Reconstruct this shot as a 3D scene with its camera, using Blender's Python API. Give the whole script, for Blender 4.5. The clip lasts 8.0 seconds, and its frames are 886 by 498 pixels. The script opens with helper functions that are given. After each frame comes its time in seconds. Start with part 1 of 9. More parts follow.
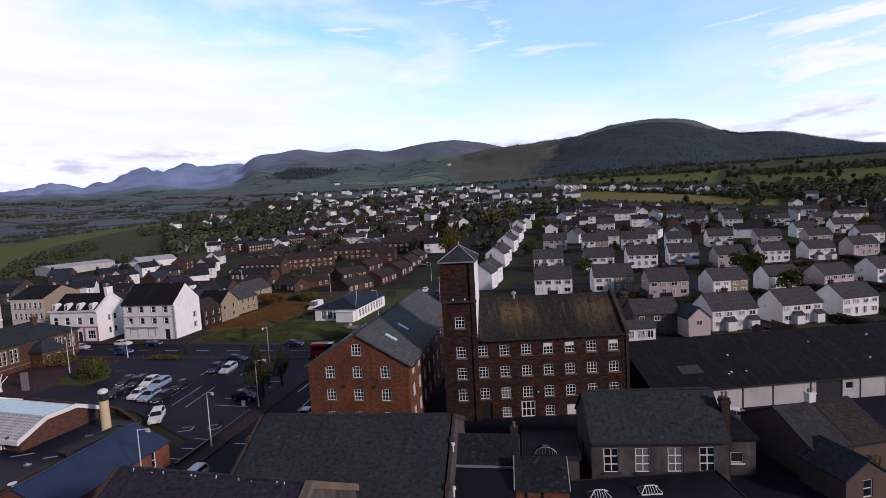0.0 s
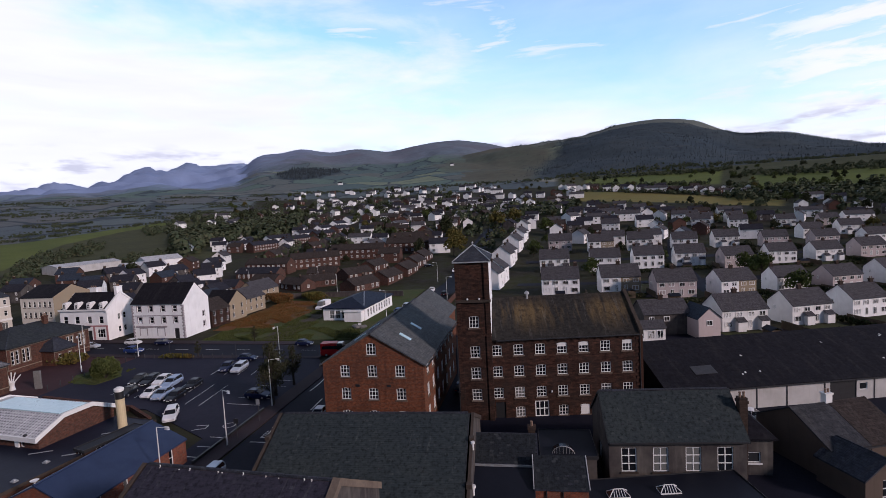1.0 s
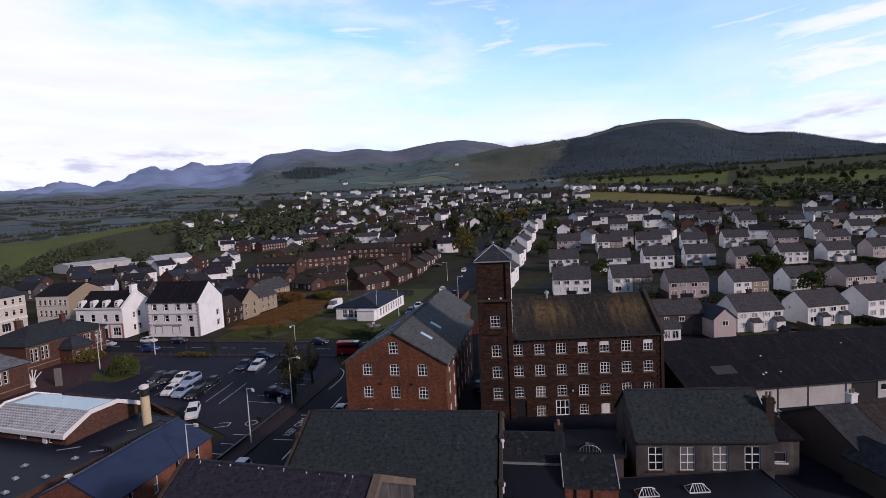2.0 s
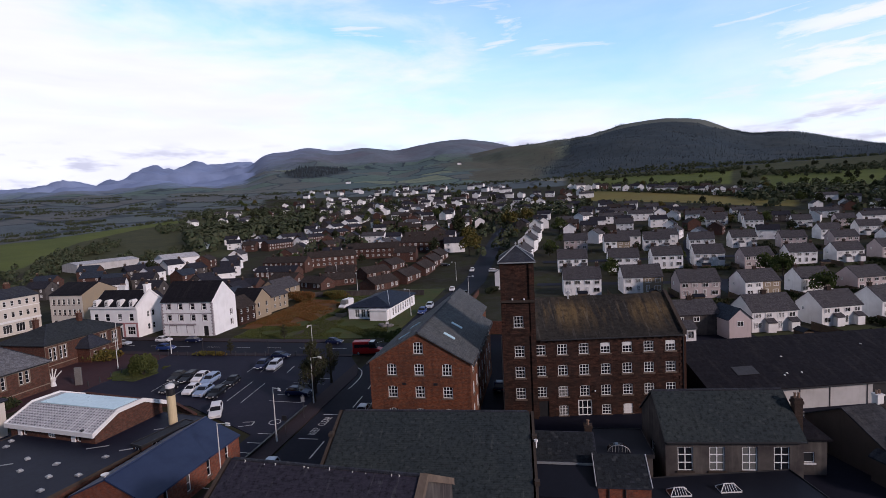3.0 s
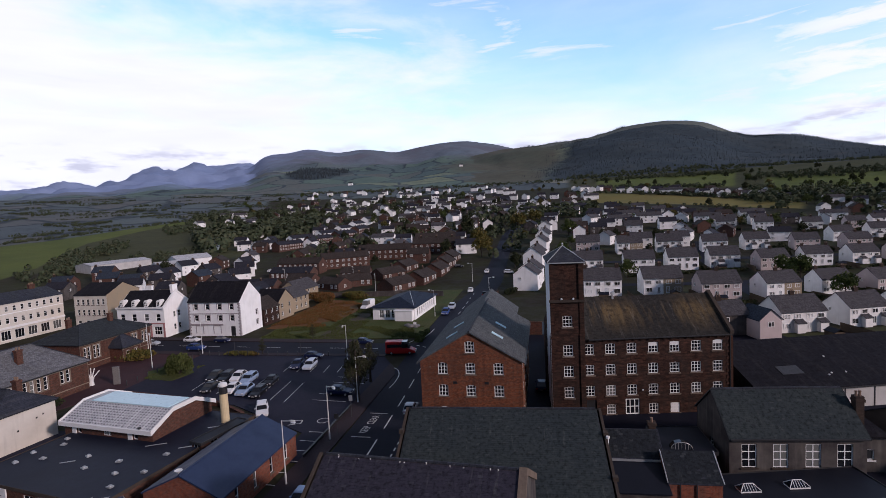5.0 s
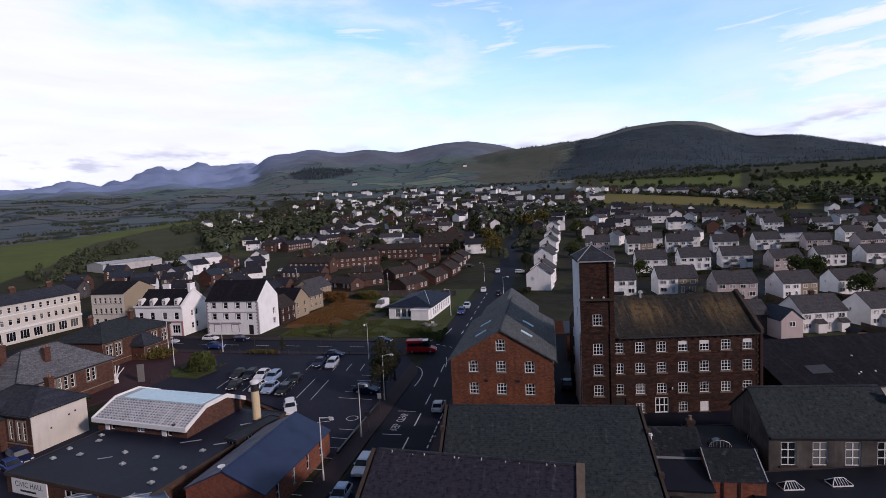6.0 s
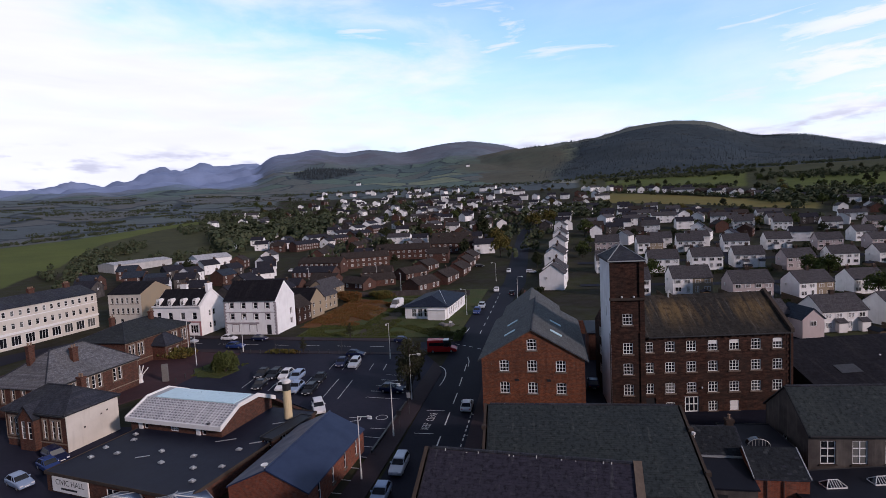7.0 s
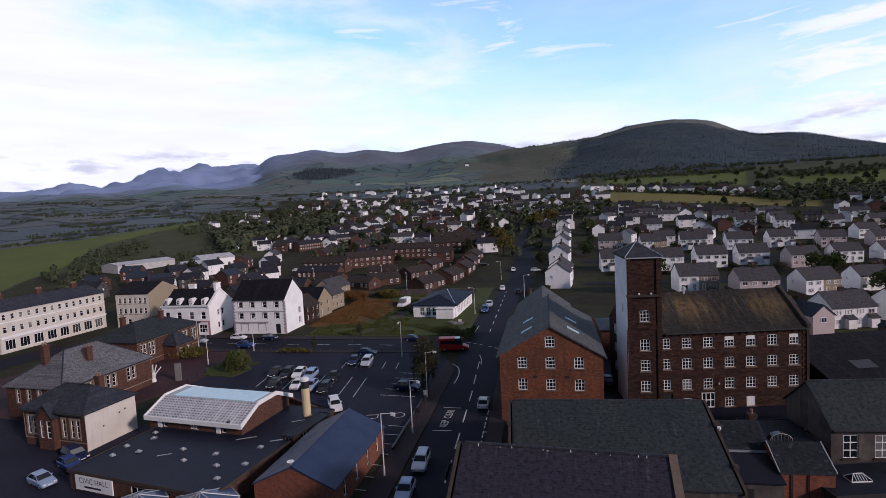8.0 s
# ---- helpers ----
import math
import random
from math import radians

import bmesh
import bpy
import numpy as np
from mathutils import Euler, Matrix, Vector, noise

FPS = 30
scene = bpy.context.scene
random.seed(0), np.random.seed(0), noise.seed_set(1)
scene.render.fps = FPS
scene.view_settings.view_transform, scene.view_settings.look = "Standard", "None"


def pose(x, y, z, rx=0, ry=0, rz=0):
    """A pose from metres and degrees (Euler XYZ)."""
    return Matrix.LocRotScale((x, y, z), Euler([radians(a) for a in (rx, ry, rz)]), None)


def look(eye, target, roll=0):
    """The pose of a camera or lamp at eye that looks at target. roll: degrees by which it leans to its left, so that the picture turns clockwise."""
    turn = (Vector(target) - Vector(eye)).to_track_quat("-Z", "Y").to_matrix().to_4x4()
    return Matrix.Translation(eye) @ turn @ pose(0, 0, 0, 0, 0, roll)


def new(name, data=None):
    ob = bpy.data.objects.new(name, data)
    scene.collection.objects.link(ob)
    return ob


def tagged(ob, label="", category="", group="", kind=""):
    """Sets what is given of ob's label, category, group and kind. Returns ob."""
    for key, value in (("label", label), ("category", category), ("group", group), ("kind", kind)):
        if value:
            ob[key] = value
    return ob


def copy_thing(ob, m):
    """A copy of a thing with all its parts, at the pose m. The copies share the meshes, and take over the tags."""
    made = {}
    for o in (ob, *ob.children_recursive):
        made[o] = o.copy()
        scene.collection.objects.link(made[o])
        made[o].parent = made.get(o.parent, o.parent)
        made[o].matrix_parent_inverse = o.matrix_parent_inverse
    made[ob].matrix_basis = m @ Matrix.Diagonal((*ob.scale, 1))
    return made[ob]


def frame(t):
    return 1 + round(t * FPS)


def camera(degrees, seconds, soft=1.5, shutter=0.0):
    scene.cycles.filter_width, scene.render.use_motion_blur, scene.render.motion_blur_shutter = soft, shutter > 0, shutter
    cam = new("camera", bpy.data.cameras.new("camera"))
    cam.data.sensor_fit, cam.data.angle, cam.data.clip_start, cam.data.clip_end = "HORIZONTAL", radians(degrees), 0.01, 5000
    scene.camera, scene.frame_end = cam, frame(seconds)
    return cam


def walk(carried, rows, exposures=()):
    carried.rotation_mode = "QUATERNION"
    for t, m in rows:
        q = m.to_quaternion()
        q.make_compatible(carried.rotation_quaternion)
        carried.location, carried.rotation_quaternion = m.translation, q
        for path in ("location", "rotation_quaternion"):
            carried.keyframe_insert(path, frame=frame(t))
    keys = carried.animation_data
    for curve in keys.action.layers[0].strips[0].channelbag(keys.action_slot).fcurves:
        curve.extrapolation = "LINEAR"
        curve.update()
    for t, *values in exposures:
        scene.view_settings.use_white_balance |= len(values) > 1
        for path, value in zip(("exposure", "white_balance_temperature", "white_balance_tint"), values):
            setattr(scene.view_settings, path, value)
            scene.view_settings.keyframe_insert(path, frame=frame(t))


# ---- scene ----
# ---------------------------------------------------------------- camera
cam = camera(82.1, 8.0, soft=0.55)
ROWS = [
    (0.0, 0.0, 0.0, 25.718, 85.474, 3.171, 10.019),
    (0.5, -0.575, -0.128, 25.72, 85.499, 3.136, 10.133),
    (1.0, -1.407, -0.451, 25.757, 85.51, 3.067, 10.264),
    (2.5, -4.719, -1.591, 26.045, 85.469, 2.897, 10.81),
    (3.0, -6.06, -2.07, 26.255, 85.414, 2.879, 10.828),
    (3.5, -7.473, -2.619, 26.326, 85.491, 2.848, 10.828),
    (4.0, -9.01, -3.084, 26.487, 85.452, 2.824, 10.745),
    (4.5, -10.482, -3.505, 26.459, 85.539, 2.783, 10.713),
    (6.0, -15.401, -4.823, 26.386, 85.65, 2.68, 10.981),
    (6.5, -17.137, -5.314, 26.486, 85.659, 2.69, 11.259),
    (7.0, -18.782, -5.757, 26.552, 85.662, 2.775, 11.191),
    (7.5, -20.089, -6.153, 26.476, 85.695, 2.778, 11.097),
    (8.0, -21.055, -6.38, 26.432, 85.613, 2.987, 11.012),
]
walk(cam, [(t, pose(x, y, z, rx, ry, rz)) for t, x, y, z, rx, ry, rz in ROWS], [(0.0, -1.0, 5950, 21.5), (8.0, -1.0, 5950, 21.5)])

# ---------------------------------------------------------------- daylight
SUN_BEARING, SUN_HEIGHT = 118.0, 22.0  # degrees from +y towards +x, and above the horizon


def make_sky():
    world = bpy.data.worlds.new("sky")
    scene.world = world
    world.use_nodes = True
    nt = world.node_tree
    nt.nodes.clear()

    def n(kind, **kw):
        node = nt.nodes.new(kind)
        for k, val in kw.items():
            if k == "op":
                node.operation = val
            else:
                node.inputs[k].default_value = val
        return node

    def ln(a, b):
        nt.links.new(a, b)

    out = n("ShaderNodeOutputWorld")
    bg = n("ShaderNodeBackground", Strength=0.1)
    sky = n("ShaderNodeTexSky")
    sky.sky_type, sky.sun_disc = "NISHITA", False
    sky.sun_elevation, sky.sun_rotation = radians(SUN_HEIGHT), radians(SUN_BEARING)
    sky.air_density, sky.dust_density, sky.ozone_density = 1.0, 0.6, 1.6
    co = n("ShaderNodeTexCoord")
    sep = n("ShaderNodeSeparateXYZ")
    ln(co.outputs["Generated"], sep.inputs[0])
    # broad bank of cloud towards the west, thinning upwards
    west = n("ShaderNodeVectorMath", op="DOT_PRODUCT")
    ln(co.outputs["Generated"], west.inputs[0])
    west.inputs[1].default_value = (-0.86, 0.46, -1.05)
    stretch = n("ShaderNodeMapping")
    stretch.inputs["Scale"].default_value = (2.2, 2.2, 7.5)
    ln(co.outputs["Generated"], stretch.inputs["Vector"])
    puff = n("ShaderNodeTexNoise", Scale=1.35, Detail=9.0, Roughness=0.58, Distortion=0.25)
    ln(stretch.outputs[0], puff.inputs["Vector"])
    wisp_map = n("ShaderNodeMapping")
    wisp_map.inputs["Scale"].default_value = (3.0, 3.0, 20.0)
    wisp_map.inputs["Location"].default_value = (3.1, 0.4, 1.7)
    ln(co.outputs["Generated"], wisp_map.inputs["Vector"])
    wisp = n("ShaderNodeTexNoise", Scale=1.6, Detail=7.0, Roughness=0.55, Distortion=0.4)
    ln(wisp_map.outputs[0], wisp.inputs["Vector"])
    a = n("ShaderNodeMath", op="MULTIPLY_ADD")
    ln(west.outputs["Value"], a.inputs[0])
    a.inputs[1].default_value, a.inputs[2].default_value = 0.8, -0.13
    b = n("ShaderNodeMath", op="ADD")
    ln(a.outputs[0], b.inputs[0])
    ln(puff.outputs["Fac"], b.inputs[1])
    bank = n("ShaderNodeMapRange")
    bank.interpolation_type = "SMOOTHERSTEP"
    bank.inputs["From Min"].default_value, bank.inputs["From Max"].default_value = 0.3, 0.98
    ln(b.outputs[0], bank.inputs["Value"])
    streak = n("ShaderNodeMapRange")
    streak.interpolation_type = "SMOOTHERSTEP"
    streak.inputs["From Min"].default_value, streak.inputs["From Max"].default_value = 0.53, 0.72
    ln(wisp.outputs["Fac"], streak.inputs["Value"])
    streak_thin = n("ShaderNodeMath", op="MULTIPLY")
    ln(streak.outputs[0], streak_thin.inputs[0])
    streak_thin.inputs[1].default_value = 0.75
    cover = n("ShaderNodeMath", op="MAXIMUM")
    ln(bank.outputs[0], cover.inputs[0])
    ln(streak_thin.outputs[0], cover.inputs[1])
    haze = n("ShaderNodeMapRange")
    haze.inputs["From Min"].default_value, haze.inputs["From Max"].default_value = 0.06, 0.36
    haze.inputs["To Min"].default_value, haze.inputs["To Max"].default_value = 2.0, 0.0
    ln(sep.outputs["Z"], haze.inputs["Value"])
    low = n("ShaderNodeMath", op="MULTIPLY")
    low.use_clamp = True
    ahead = n("ShaderNodeMapRange")
    ahead.inputs["From Min"].default_value, ahead.inputs["From Max"].default_value = -0.1, 0.5
    ln(sep.outputs["Y"], ahead.inputs["Value"])
    haze_ahead = n("ShaderNodeMath", op="MULTIPLY")
    ln(haze.outputs[0], haze_ahead.inputs[0])
    ln(ahead.outputs[0], haze_ahead.inputs[1])
    ln(haze_ahead.outputs[0], low.inputs[0])
    ln(puff.outputs["Fac"], low.inputs[1])
    veil = n("ShaderNodeMath", op="MAXIMUM")
    ln(cover.outputs[0], veil.inputs[0])
    ln(low.outputs[0], veil.inputs[1])
    # broken streaks of cloud towards the north-east
    east = n("ShaderNodeVectorMath", op="DOT_PRODUCT")
    ln(co.outputs["Generated"], east.inputs[0])
    east.inputs[1].default_value = (0.53, 0.83, 0.17)
    flock = n("ShaderNodeMapRange")
    flock.interpolation_type = "SMOOTHSTEP"
    flock.inputs["From Min"].default_value, flock.inputs["From Max"].default_value = 0.955, 0.999
    ln(east.outputs["Value"], flock.inputs["Value"])
    torn_map = n("ShaderNodeMapping")
    torn_map.inputs["Scale"].default_value = (2.6, 2.6, 13.0)
    torn_map.inputs["Location"].default_value = (0.7, 2.4, 0.3)
    ln(co.outputs["Generated"], torn_map.inputs["Vector"])
    torn = n("ShaderNodeTexNoise", Scale=2.2, Detail=10.0, Roughness=0.6, Distortion=0.35)
    ln(torn_map.outputs[0], torn.inputs["Vector"])
    torn_fac = n("ShaderNodeMapRange")
    torn_fac.interpolation_type = "SMOOTHERSTEP"
    torn_fac.inputs["From Min"].default_value, torn_fac.inputs["From Max"].default_value = 0.36, 0.6
    ln(torn.outputs["Fac"], torn_fac.inputs["Value"])
    flock_fac = n("ShaderNodeMath", op="MULTIPLY")
    ln(flock.outputs[0], flock_fac.inputs[0])
    ln(torn_fac.outputs[0], flock_fac.inputs[1])
    veil_2 = n("ShaderNodeMath", op="MAXIMUM")
    ln(veil.outputs[0], veil_2.inputs[0])
    ln(flock_fac.outputs[0], veil_2.inputs[1])
    # a thin high veil over the whole view ahead
    thin = n("ShaderNodeMath", op="MULTIPLY_ADD")
    ln(puff.outputs["Fac"], thin.inputs[0])
    thin.inputs[1].default_value, thin.inputs[2].default_value = 0.5, 0.03
    thin_ahead = n("ShaderNodeMath", op="MULTIPLY")
    ln(thin.outputs[0], thin_ahead.inputs[0])
    ln(ahead.outputs[0], thin_ahead.inputs[1])
    veil_3 = n("ShaderNodeMath", op="MAXIMUM")
    ln(veil_2.outputs[0], veil_3.inputs[0])
    ln(thin_ahead.outputs[0], veil_3.inputs[1])
    # a line of small grey cumulus low over the hills
    line_map = n("ShaderNodeMapping")
    line_map.inputs["Scale"].default_value = (7.0, 7.0, 30.0)
    ln(co.outputs["Generated"], line_map.inputs["Vector"])
    cumulus = n("ShaderNodeTexNoise", Scale=1.5, Detail=8.0, Roughness=0.6)
    ln(line_map.outputs[0], cumulus.inputs["Vector"])
    line_up = n("ShaderNodeMapRange")
    line_up.interpolation_type = "SMOOTHSTEP"
    line_up.inputs["From Min"].default_value, line_up.inputs["From Max"].default_value = 0.142, 0.11
    ln(sep.outputs["Z"], line_up.inputs["Value"])
    cumulus_fac = n("ShaderNodeMapRange")
    cumulus_fac.interpolation_type = "SMOOTHSTEP"
    cumulus_fac.inputs["From Min"].default_value, cumulus_fac.inputs["From Max"].default_value = 0.5, 0.68
    ln(cumulus.outputs["Fac"], cumulus_fac.inputs["Value"])
    line_fac = n("ShaderNodeMath", op="MULTIPLY")
    ln(line_up.outputs[0], line_fac.inputs[0])
    ln(cumulus_fac.outputs[0], line_fac.inputs[1])
    # cloud body: bright tops, a little grey-violet in the thick parts near the horizon
    body = n("ShaderNodeMapRange")
    body.inputs["From Min"].default_value, body.inputs["From Max"].default_value = 0.35, 0.75
    ln(wisp.outputs["Fac"], body.inputs["Value"])
    tone = n("ShaderNodeMix")
    tone.data_type = "RGBA"
    tone.inputs["A"].default_value, tone.inputs["B"].default_value = (20.2, 20.6, 20.4, 1), (18.4, 18.7, 18.9, 1)
    ln(body.outputs[0], tone.inputs["Factor"])
    blue = n("ShaderNodeMix")
    blue.data_type, blue.blend_type = "RGBA", "MULTIPLY"
    blue.inputs["Factor"].default_value = 1.0
    # the clear air is brightest low down and deepens towards the zenith
    height = n("ShaderNodeMapRange")
    height.interpolation_type = "SMOOTHSTEP"
    height.inputs["From Min"].default_value, height.inputs["From Max"].default_value = 0.3, 0.75
    ln(sep.outputs["Z"], height.inputs["Value"])
    deep = n("ShaderNodeMix")
    deep.data_type = "RGBA"
    deep.inputs["B"].default_value = (0.84, 0.8, 0.82, 1)
    round_about = n("ShaderNodeMix")
    round_about.data_type = "RGBA"
    round_about.inputs["A"].default_value, round_about.inputs["B"].default_value = (0.78, 1.02, 1.27, 1), (3.6, 5.2, 5.5, 1)
    ln(ahead.outputs[0], round_about.inputs["Factor"])
    ln(round_about.outputs["Result"], deep.inputs["A"])
    ln(height.outputs[0], deep.inputs["Factor"])
    ln(deep.outputs["Result"], blue.inputs["B"])
    ln(sky.outputs[0], blue.inputs["A"])
    mix = n("ShaderNodeMix")
    mix.data_type = "RGBA"
    ln(veil_3.outputs[0], mix.inputs["Factor"])
    ln(blue.outputs["Result"], mix.inputs["A"])
    ln(tone.outputs["Result"], mix.inputs["B"])
    low_grey = n("ShaderNodeMix")
    low_grey.data_type = "RGBA"
    low_grey.inputs["B"].default_value = (13.2, 13.5, 14.8, 1)
    ln(line_fac.outputs[0], low_grey.inputs["Factor"])
    ln(mix.outputs["Result"], low_grey.inputs["A"])
    ln(low_grey.outputs["Result"], bg.inputs["Color"])
    ln(bg.outputs[0], out.inputs[0])


make_sky()
sun = new("sun", bpy.data.lights.new("sun", "SUN"))
sun.data.energy, sun.data.angle, sun.data.color = 5.0, radians(5), (1.0, 0.82, 0.69)
_b, _h = radians(SUN_BEARING), radians(SUN_HEIGHT)
sun.matrix_world = look((math.sin(_b) * 90 * math.cos(_h), math.cos(_b) * 90 * math.cos(_h), 90 * math.sin(_h)), (0, 0, 0))

# ---------------------------------------------------------------- materials
MATS = {}


class Nodes:
    """A small helper to write node trees."""

    def __init__(self, name):
        self.mat = bpy.data.materials.new(name)
        self.mat.use_nodes = True
        self.nt = self.mat.node_tree
        self.bsdf = self.nt.nodes["Principled BSDF"]
        co = self.add("ShaderNodeTexCoord")
        self.ob = co.outputs["Object"]
        self.info = self.add("ShaderNodeObjectInfo")

    def add(self, kind, **kw):
        node = self.nt.nodes.new(kind)
        for k, val in kw.items():
            node.inputs[k.replace("_", " ")].default_value = val
        return node

    def link(self, a, b):
        self.nt.links.new(a, b)

    def math(self, op, a, b=0.0, clamp=False):
        m = self.nt.nodes.new("ShaderNodeMath")
        m.operation, m.use_clamp = op, clamp
        for i, val in enumerate((a, b)):
            if isinstance(val, (int, float)):
                m.inputs[i].default_value = val
            else:
                self.link(val, m.inputs[i])
        return m.outputs[0]

    def noise(self, scale, detail=5.0, rough=0.6, vec=None, distort=0.0):
        t = self.add("ShaderNodeTexNoise", Scale=scale, Detail=detail, Roughness=rough, Distortion=distort)
        self.link(vec or self.ob, t.inputs["Vector"])
        return t.outputs["Fac"]

    def ramp(self, fac, lo, hi, a=0.0, b=1.0):
        m = self.add("ShaderNodeMapRange", From_Min=lo, From_Max=hi, To_Min=a, To_Max=b)
        self.link(fac, m.inputs["Value"])
        return m.outputs[0]

    def mix(self, fac, a, b, blend="MIX"):
        m = self.nt.nodes.new("ShaderNodeMix")
        m.data_type, m.blend_type = "RGBA", blend
        for key, val in (("Factor", fac), ("A", a), ("B", b)):
            if isinstance(val, (int, float)):
                m.inputs[key].default_value = val
            elif isinstance(val, tuple):
                m.inputs[key].default_value = (*val, 1.0)
            else:
                self.link(val, m.inputs[key])
        return m.outputs["Result"]

    def scaled(self, sx, sy, sz):
        m = self.add("ShaderNodeMapping")
        m.inputs["Scale"].default_value = (sx, sy, sz)
        self.link(self.ob, m.inputs["Vector"])
        return m.outputs[0]

    def wall_plane(self, k=1.0):
        """Metres along a wall and up it, for walls that run along the object's x or y."""
        s = self.add("ShaderNodeSeparateXYZ")
        self.link(self.ob, s.inputs[0])
        c = self.add("ShaderNodeCombineXYZ")
        self.link(self.math("ADD", s.outputs[0], s.outputs[1]), c.inputs[0])
        self.link(self.math("MULTIPLY", s.outputs[2], k), c.inputs[1])
        return c.outputs[0]

    def done(self, colour, rough=0.8, bump=None, depth=0.02, metal=0.0, spec=0.4):
        if isinstance(colour, tuple):
            self.bsdf.inputs["Base Color"].default_value = (*colour, 1)
        else:
            self.link(colour, self.bsdf.inputs["Base Color"])
        if isinstance(rough, (int, float)):
            self.bsdf.inputs["Roughness"].default_value = rough
        else:
            self.link(rough, self.bsdf.inputs["Roughness"])
        self.bsdf.inputs["Metallic"].default_value = metal
        self.bsdf.inputs["Specular IOR Level"].default_value = spec
        if bump is not None:
            b = self.add("ShaderNodeBump", Strength=0.6, Distance=depth)
            self.link(bump, b.inputs["Height"])
            self.link(b.outputs[0], self.bsdf.inputs["Normal"])
        return self.mat


def masonry(name, c1, c2, mortar, bw, bh, stain=0.35, joint=0.012, soot=(0.03, 0.025, 0.022)):
    """Coursed brick or stone, blotched, with old soot and damp."""
    n = Nodes(name)
    t = n.add("ShaderNodeTexBrick", Scale=1.0, Mortar_Size=joint, Brick_Width=bw, Row_Height=bh, Bias=-0.1)
    n.link(n.wall_plane(), t.inputs["Vector"])
    t.inputs["Color1"].default_value, t.inputs["Color2"].default_value = (*c1, 1), (*c2, 1)
    t.inputs["Mortar"].default_value = (*mortar, 1)
    blot = n.noise(0.35, 6, 0.65)
    fine = n.noise(4.0, 4, 0.7)
    streak = n.noise(1.0, 5, 0.6, n.scaled(1.6, 1.6, 0.22))
    beds = n.noise(1.0, 5, 0.7, n.scaled(1.5, 1.5, 4.2) if bh > 0.2 else n.scaled(2.6, 2.6, 5.0))
    col = n.mix(n.ramp(fine, 0.3, 0.75, 0.0, 0.45), t.outputs["Color"], c2)
    # single courses and stones darker or paler than their neighbours
    col = n.mix(n.ramp(beds, 0.47, 0.64, 0.0, 0.9 if bh > 0.2 else 0.5), col, tuple(v * 0.35 for v in c2))
    col = n.mix(n.ramp(beds, 0.46, 0.3, 0.0, 0.7), col, tuple(v * (1.9 if bh > 0.2 else 1.5) for v in c1))
    col = n.mix(n.ramp(blot, 0.35, 0.7, 0.0, stain), col, soot)
    col = n.mix(n.ramp(streak, 0.52, 0.75, 0.0, stain), col, soot)
    return n.done(col, 0.92, t.outputs["Fac"], -0.012, spec=0.15)


def slates(name, c1, c2, moss, sw=0.3, sh=0.24, mossy=0.3, streaks=0.25, rough=0.62):
    """Slate or tile courses on a roof whose ridge runs along x."""
    n = Nodes(name)
    t = n.add("ShaderNodeTexBrick", Scale=1.0, Mortar_Size=0.012, Brick_Width=sw, Row_Height=sh, Bias=0.0)
    s = n.add("ShaderNodeSeparateXYZ")
    n.link(n.ob, s.inputs[0])
    c = n.add("ShaderNodeCombineXYZ")
    n.link(s.outputs[0], c.inputs[0])
    n.link(n.math("MULTIPLY", s.outputs[2], 1.7), c.inputs[1])
    n.link(c.outputs[0], t.inputs["Vector"])
    t.inputs["Color1"].default_value, t.inputs["Color2"].default_value = (*c1, 1), (*c2, 1)
    t.inputs["Mortar"].default_value = (c1[0] * 0.4, c1[1] * 0.4, c1[2] * 0.4, 1)
    blot = n.noise(0.3, 6, 0.65)
    grain = n.noise(2.5, 6, 0.75)
    rows = n.noise(1.0, 4, 0.7, n.scaled(0.5, 0.5, 3.0))
    streak = n.noise(1.0, 5, 0.6, n.scaled(1.5, 0.25, 0.3))
    col = n.mix(n.ramp(blot, 0.42, 0.72, 0.0, mossy), t.outputs["Color"], moss)
    col = n.mix(n.ramp(streak, 0.5, 0.8, 0.0, streaks), col, (0.17, 0.155, 0.135))
    col = n.mix(n.ramp(grain, 0.48, 0.68, 0.0, 0.75), col, tuple(v * 0.35 for v in c1))
    col = n.mix(n.ramp(grain, 0.42, 0.26, 0.0, 0.6), col, tuple(v * 1.9 for v in c1))
    col = n.mix(n.ramp(rows, 0.5, 0.7, 0.0, 0.55), col, tuple(v * 0.45 for v in c2))
    return n.done(col, n.ramp(grain, 0.3, 0.7, rough + 0.1, rough + 0.25), t.outputs["Fac"], -0.02, spec=0.14)


def plaster(name, c, dirt=(0.22, 0.2, 0.17), amount=0.28, vary=0.0, rough=0.85):
    """Painted render or pebbledash, weather-streaked; vary shifts the tone from house to house."""
    n = Nodes(name)
    blot = n.noise(0.4, 5, 0.6)
    streak = n.noise(1.0, 5, 0.6, n.scaled(1.8, 1.8, 0.2))
    grit = n.noise(18.0, 3, 0.7)
    col = n.mix(n.ramp(blot, 0.4, 0.75, 0.0, amount), c, dirt)
    col = n.mix(n.ramp(streak, 0.55, 0.8, 0.0, amount), col, dirt)
    if vary:
        col = n.mix(n.math("MULTIPLY", n.info.outputs["Random"], vary), col, (0.48, 0.43, 0.37))
    return n.done(col, rough, grit, 0.01, spec=0.2)


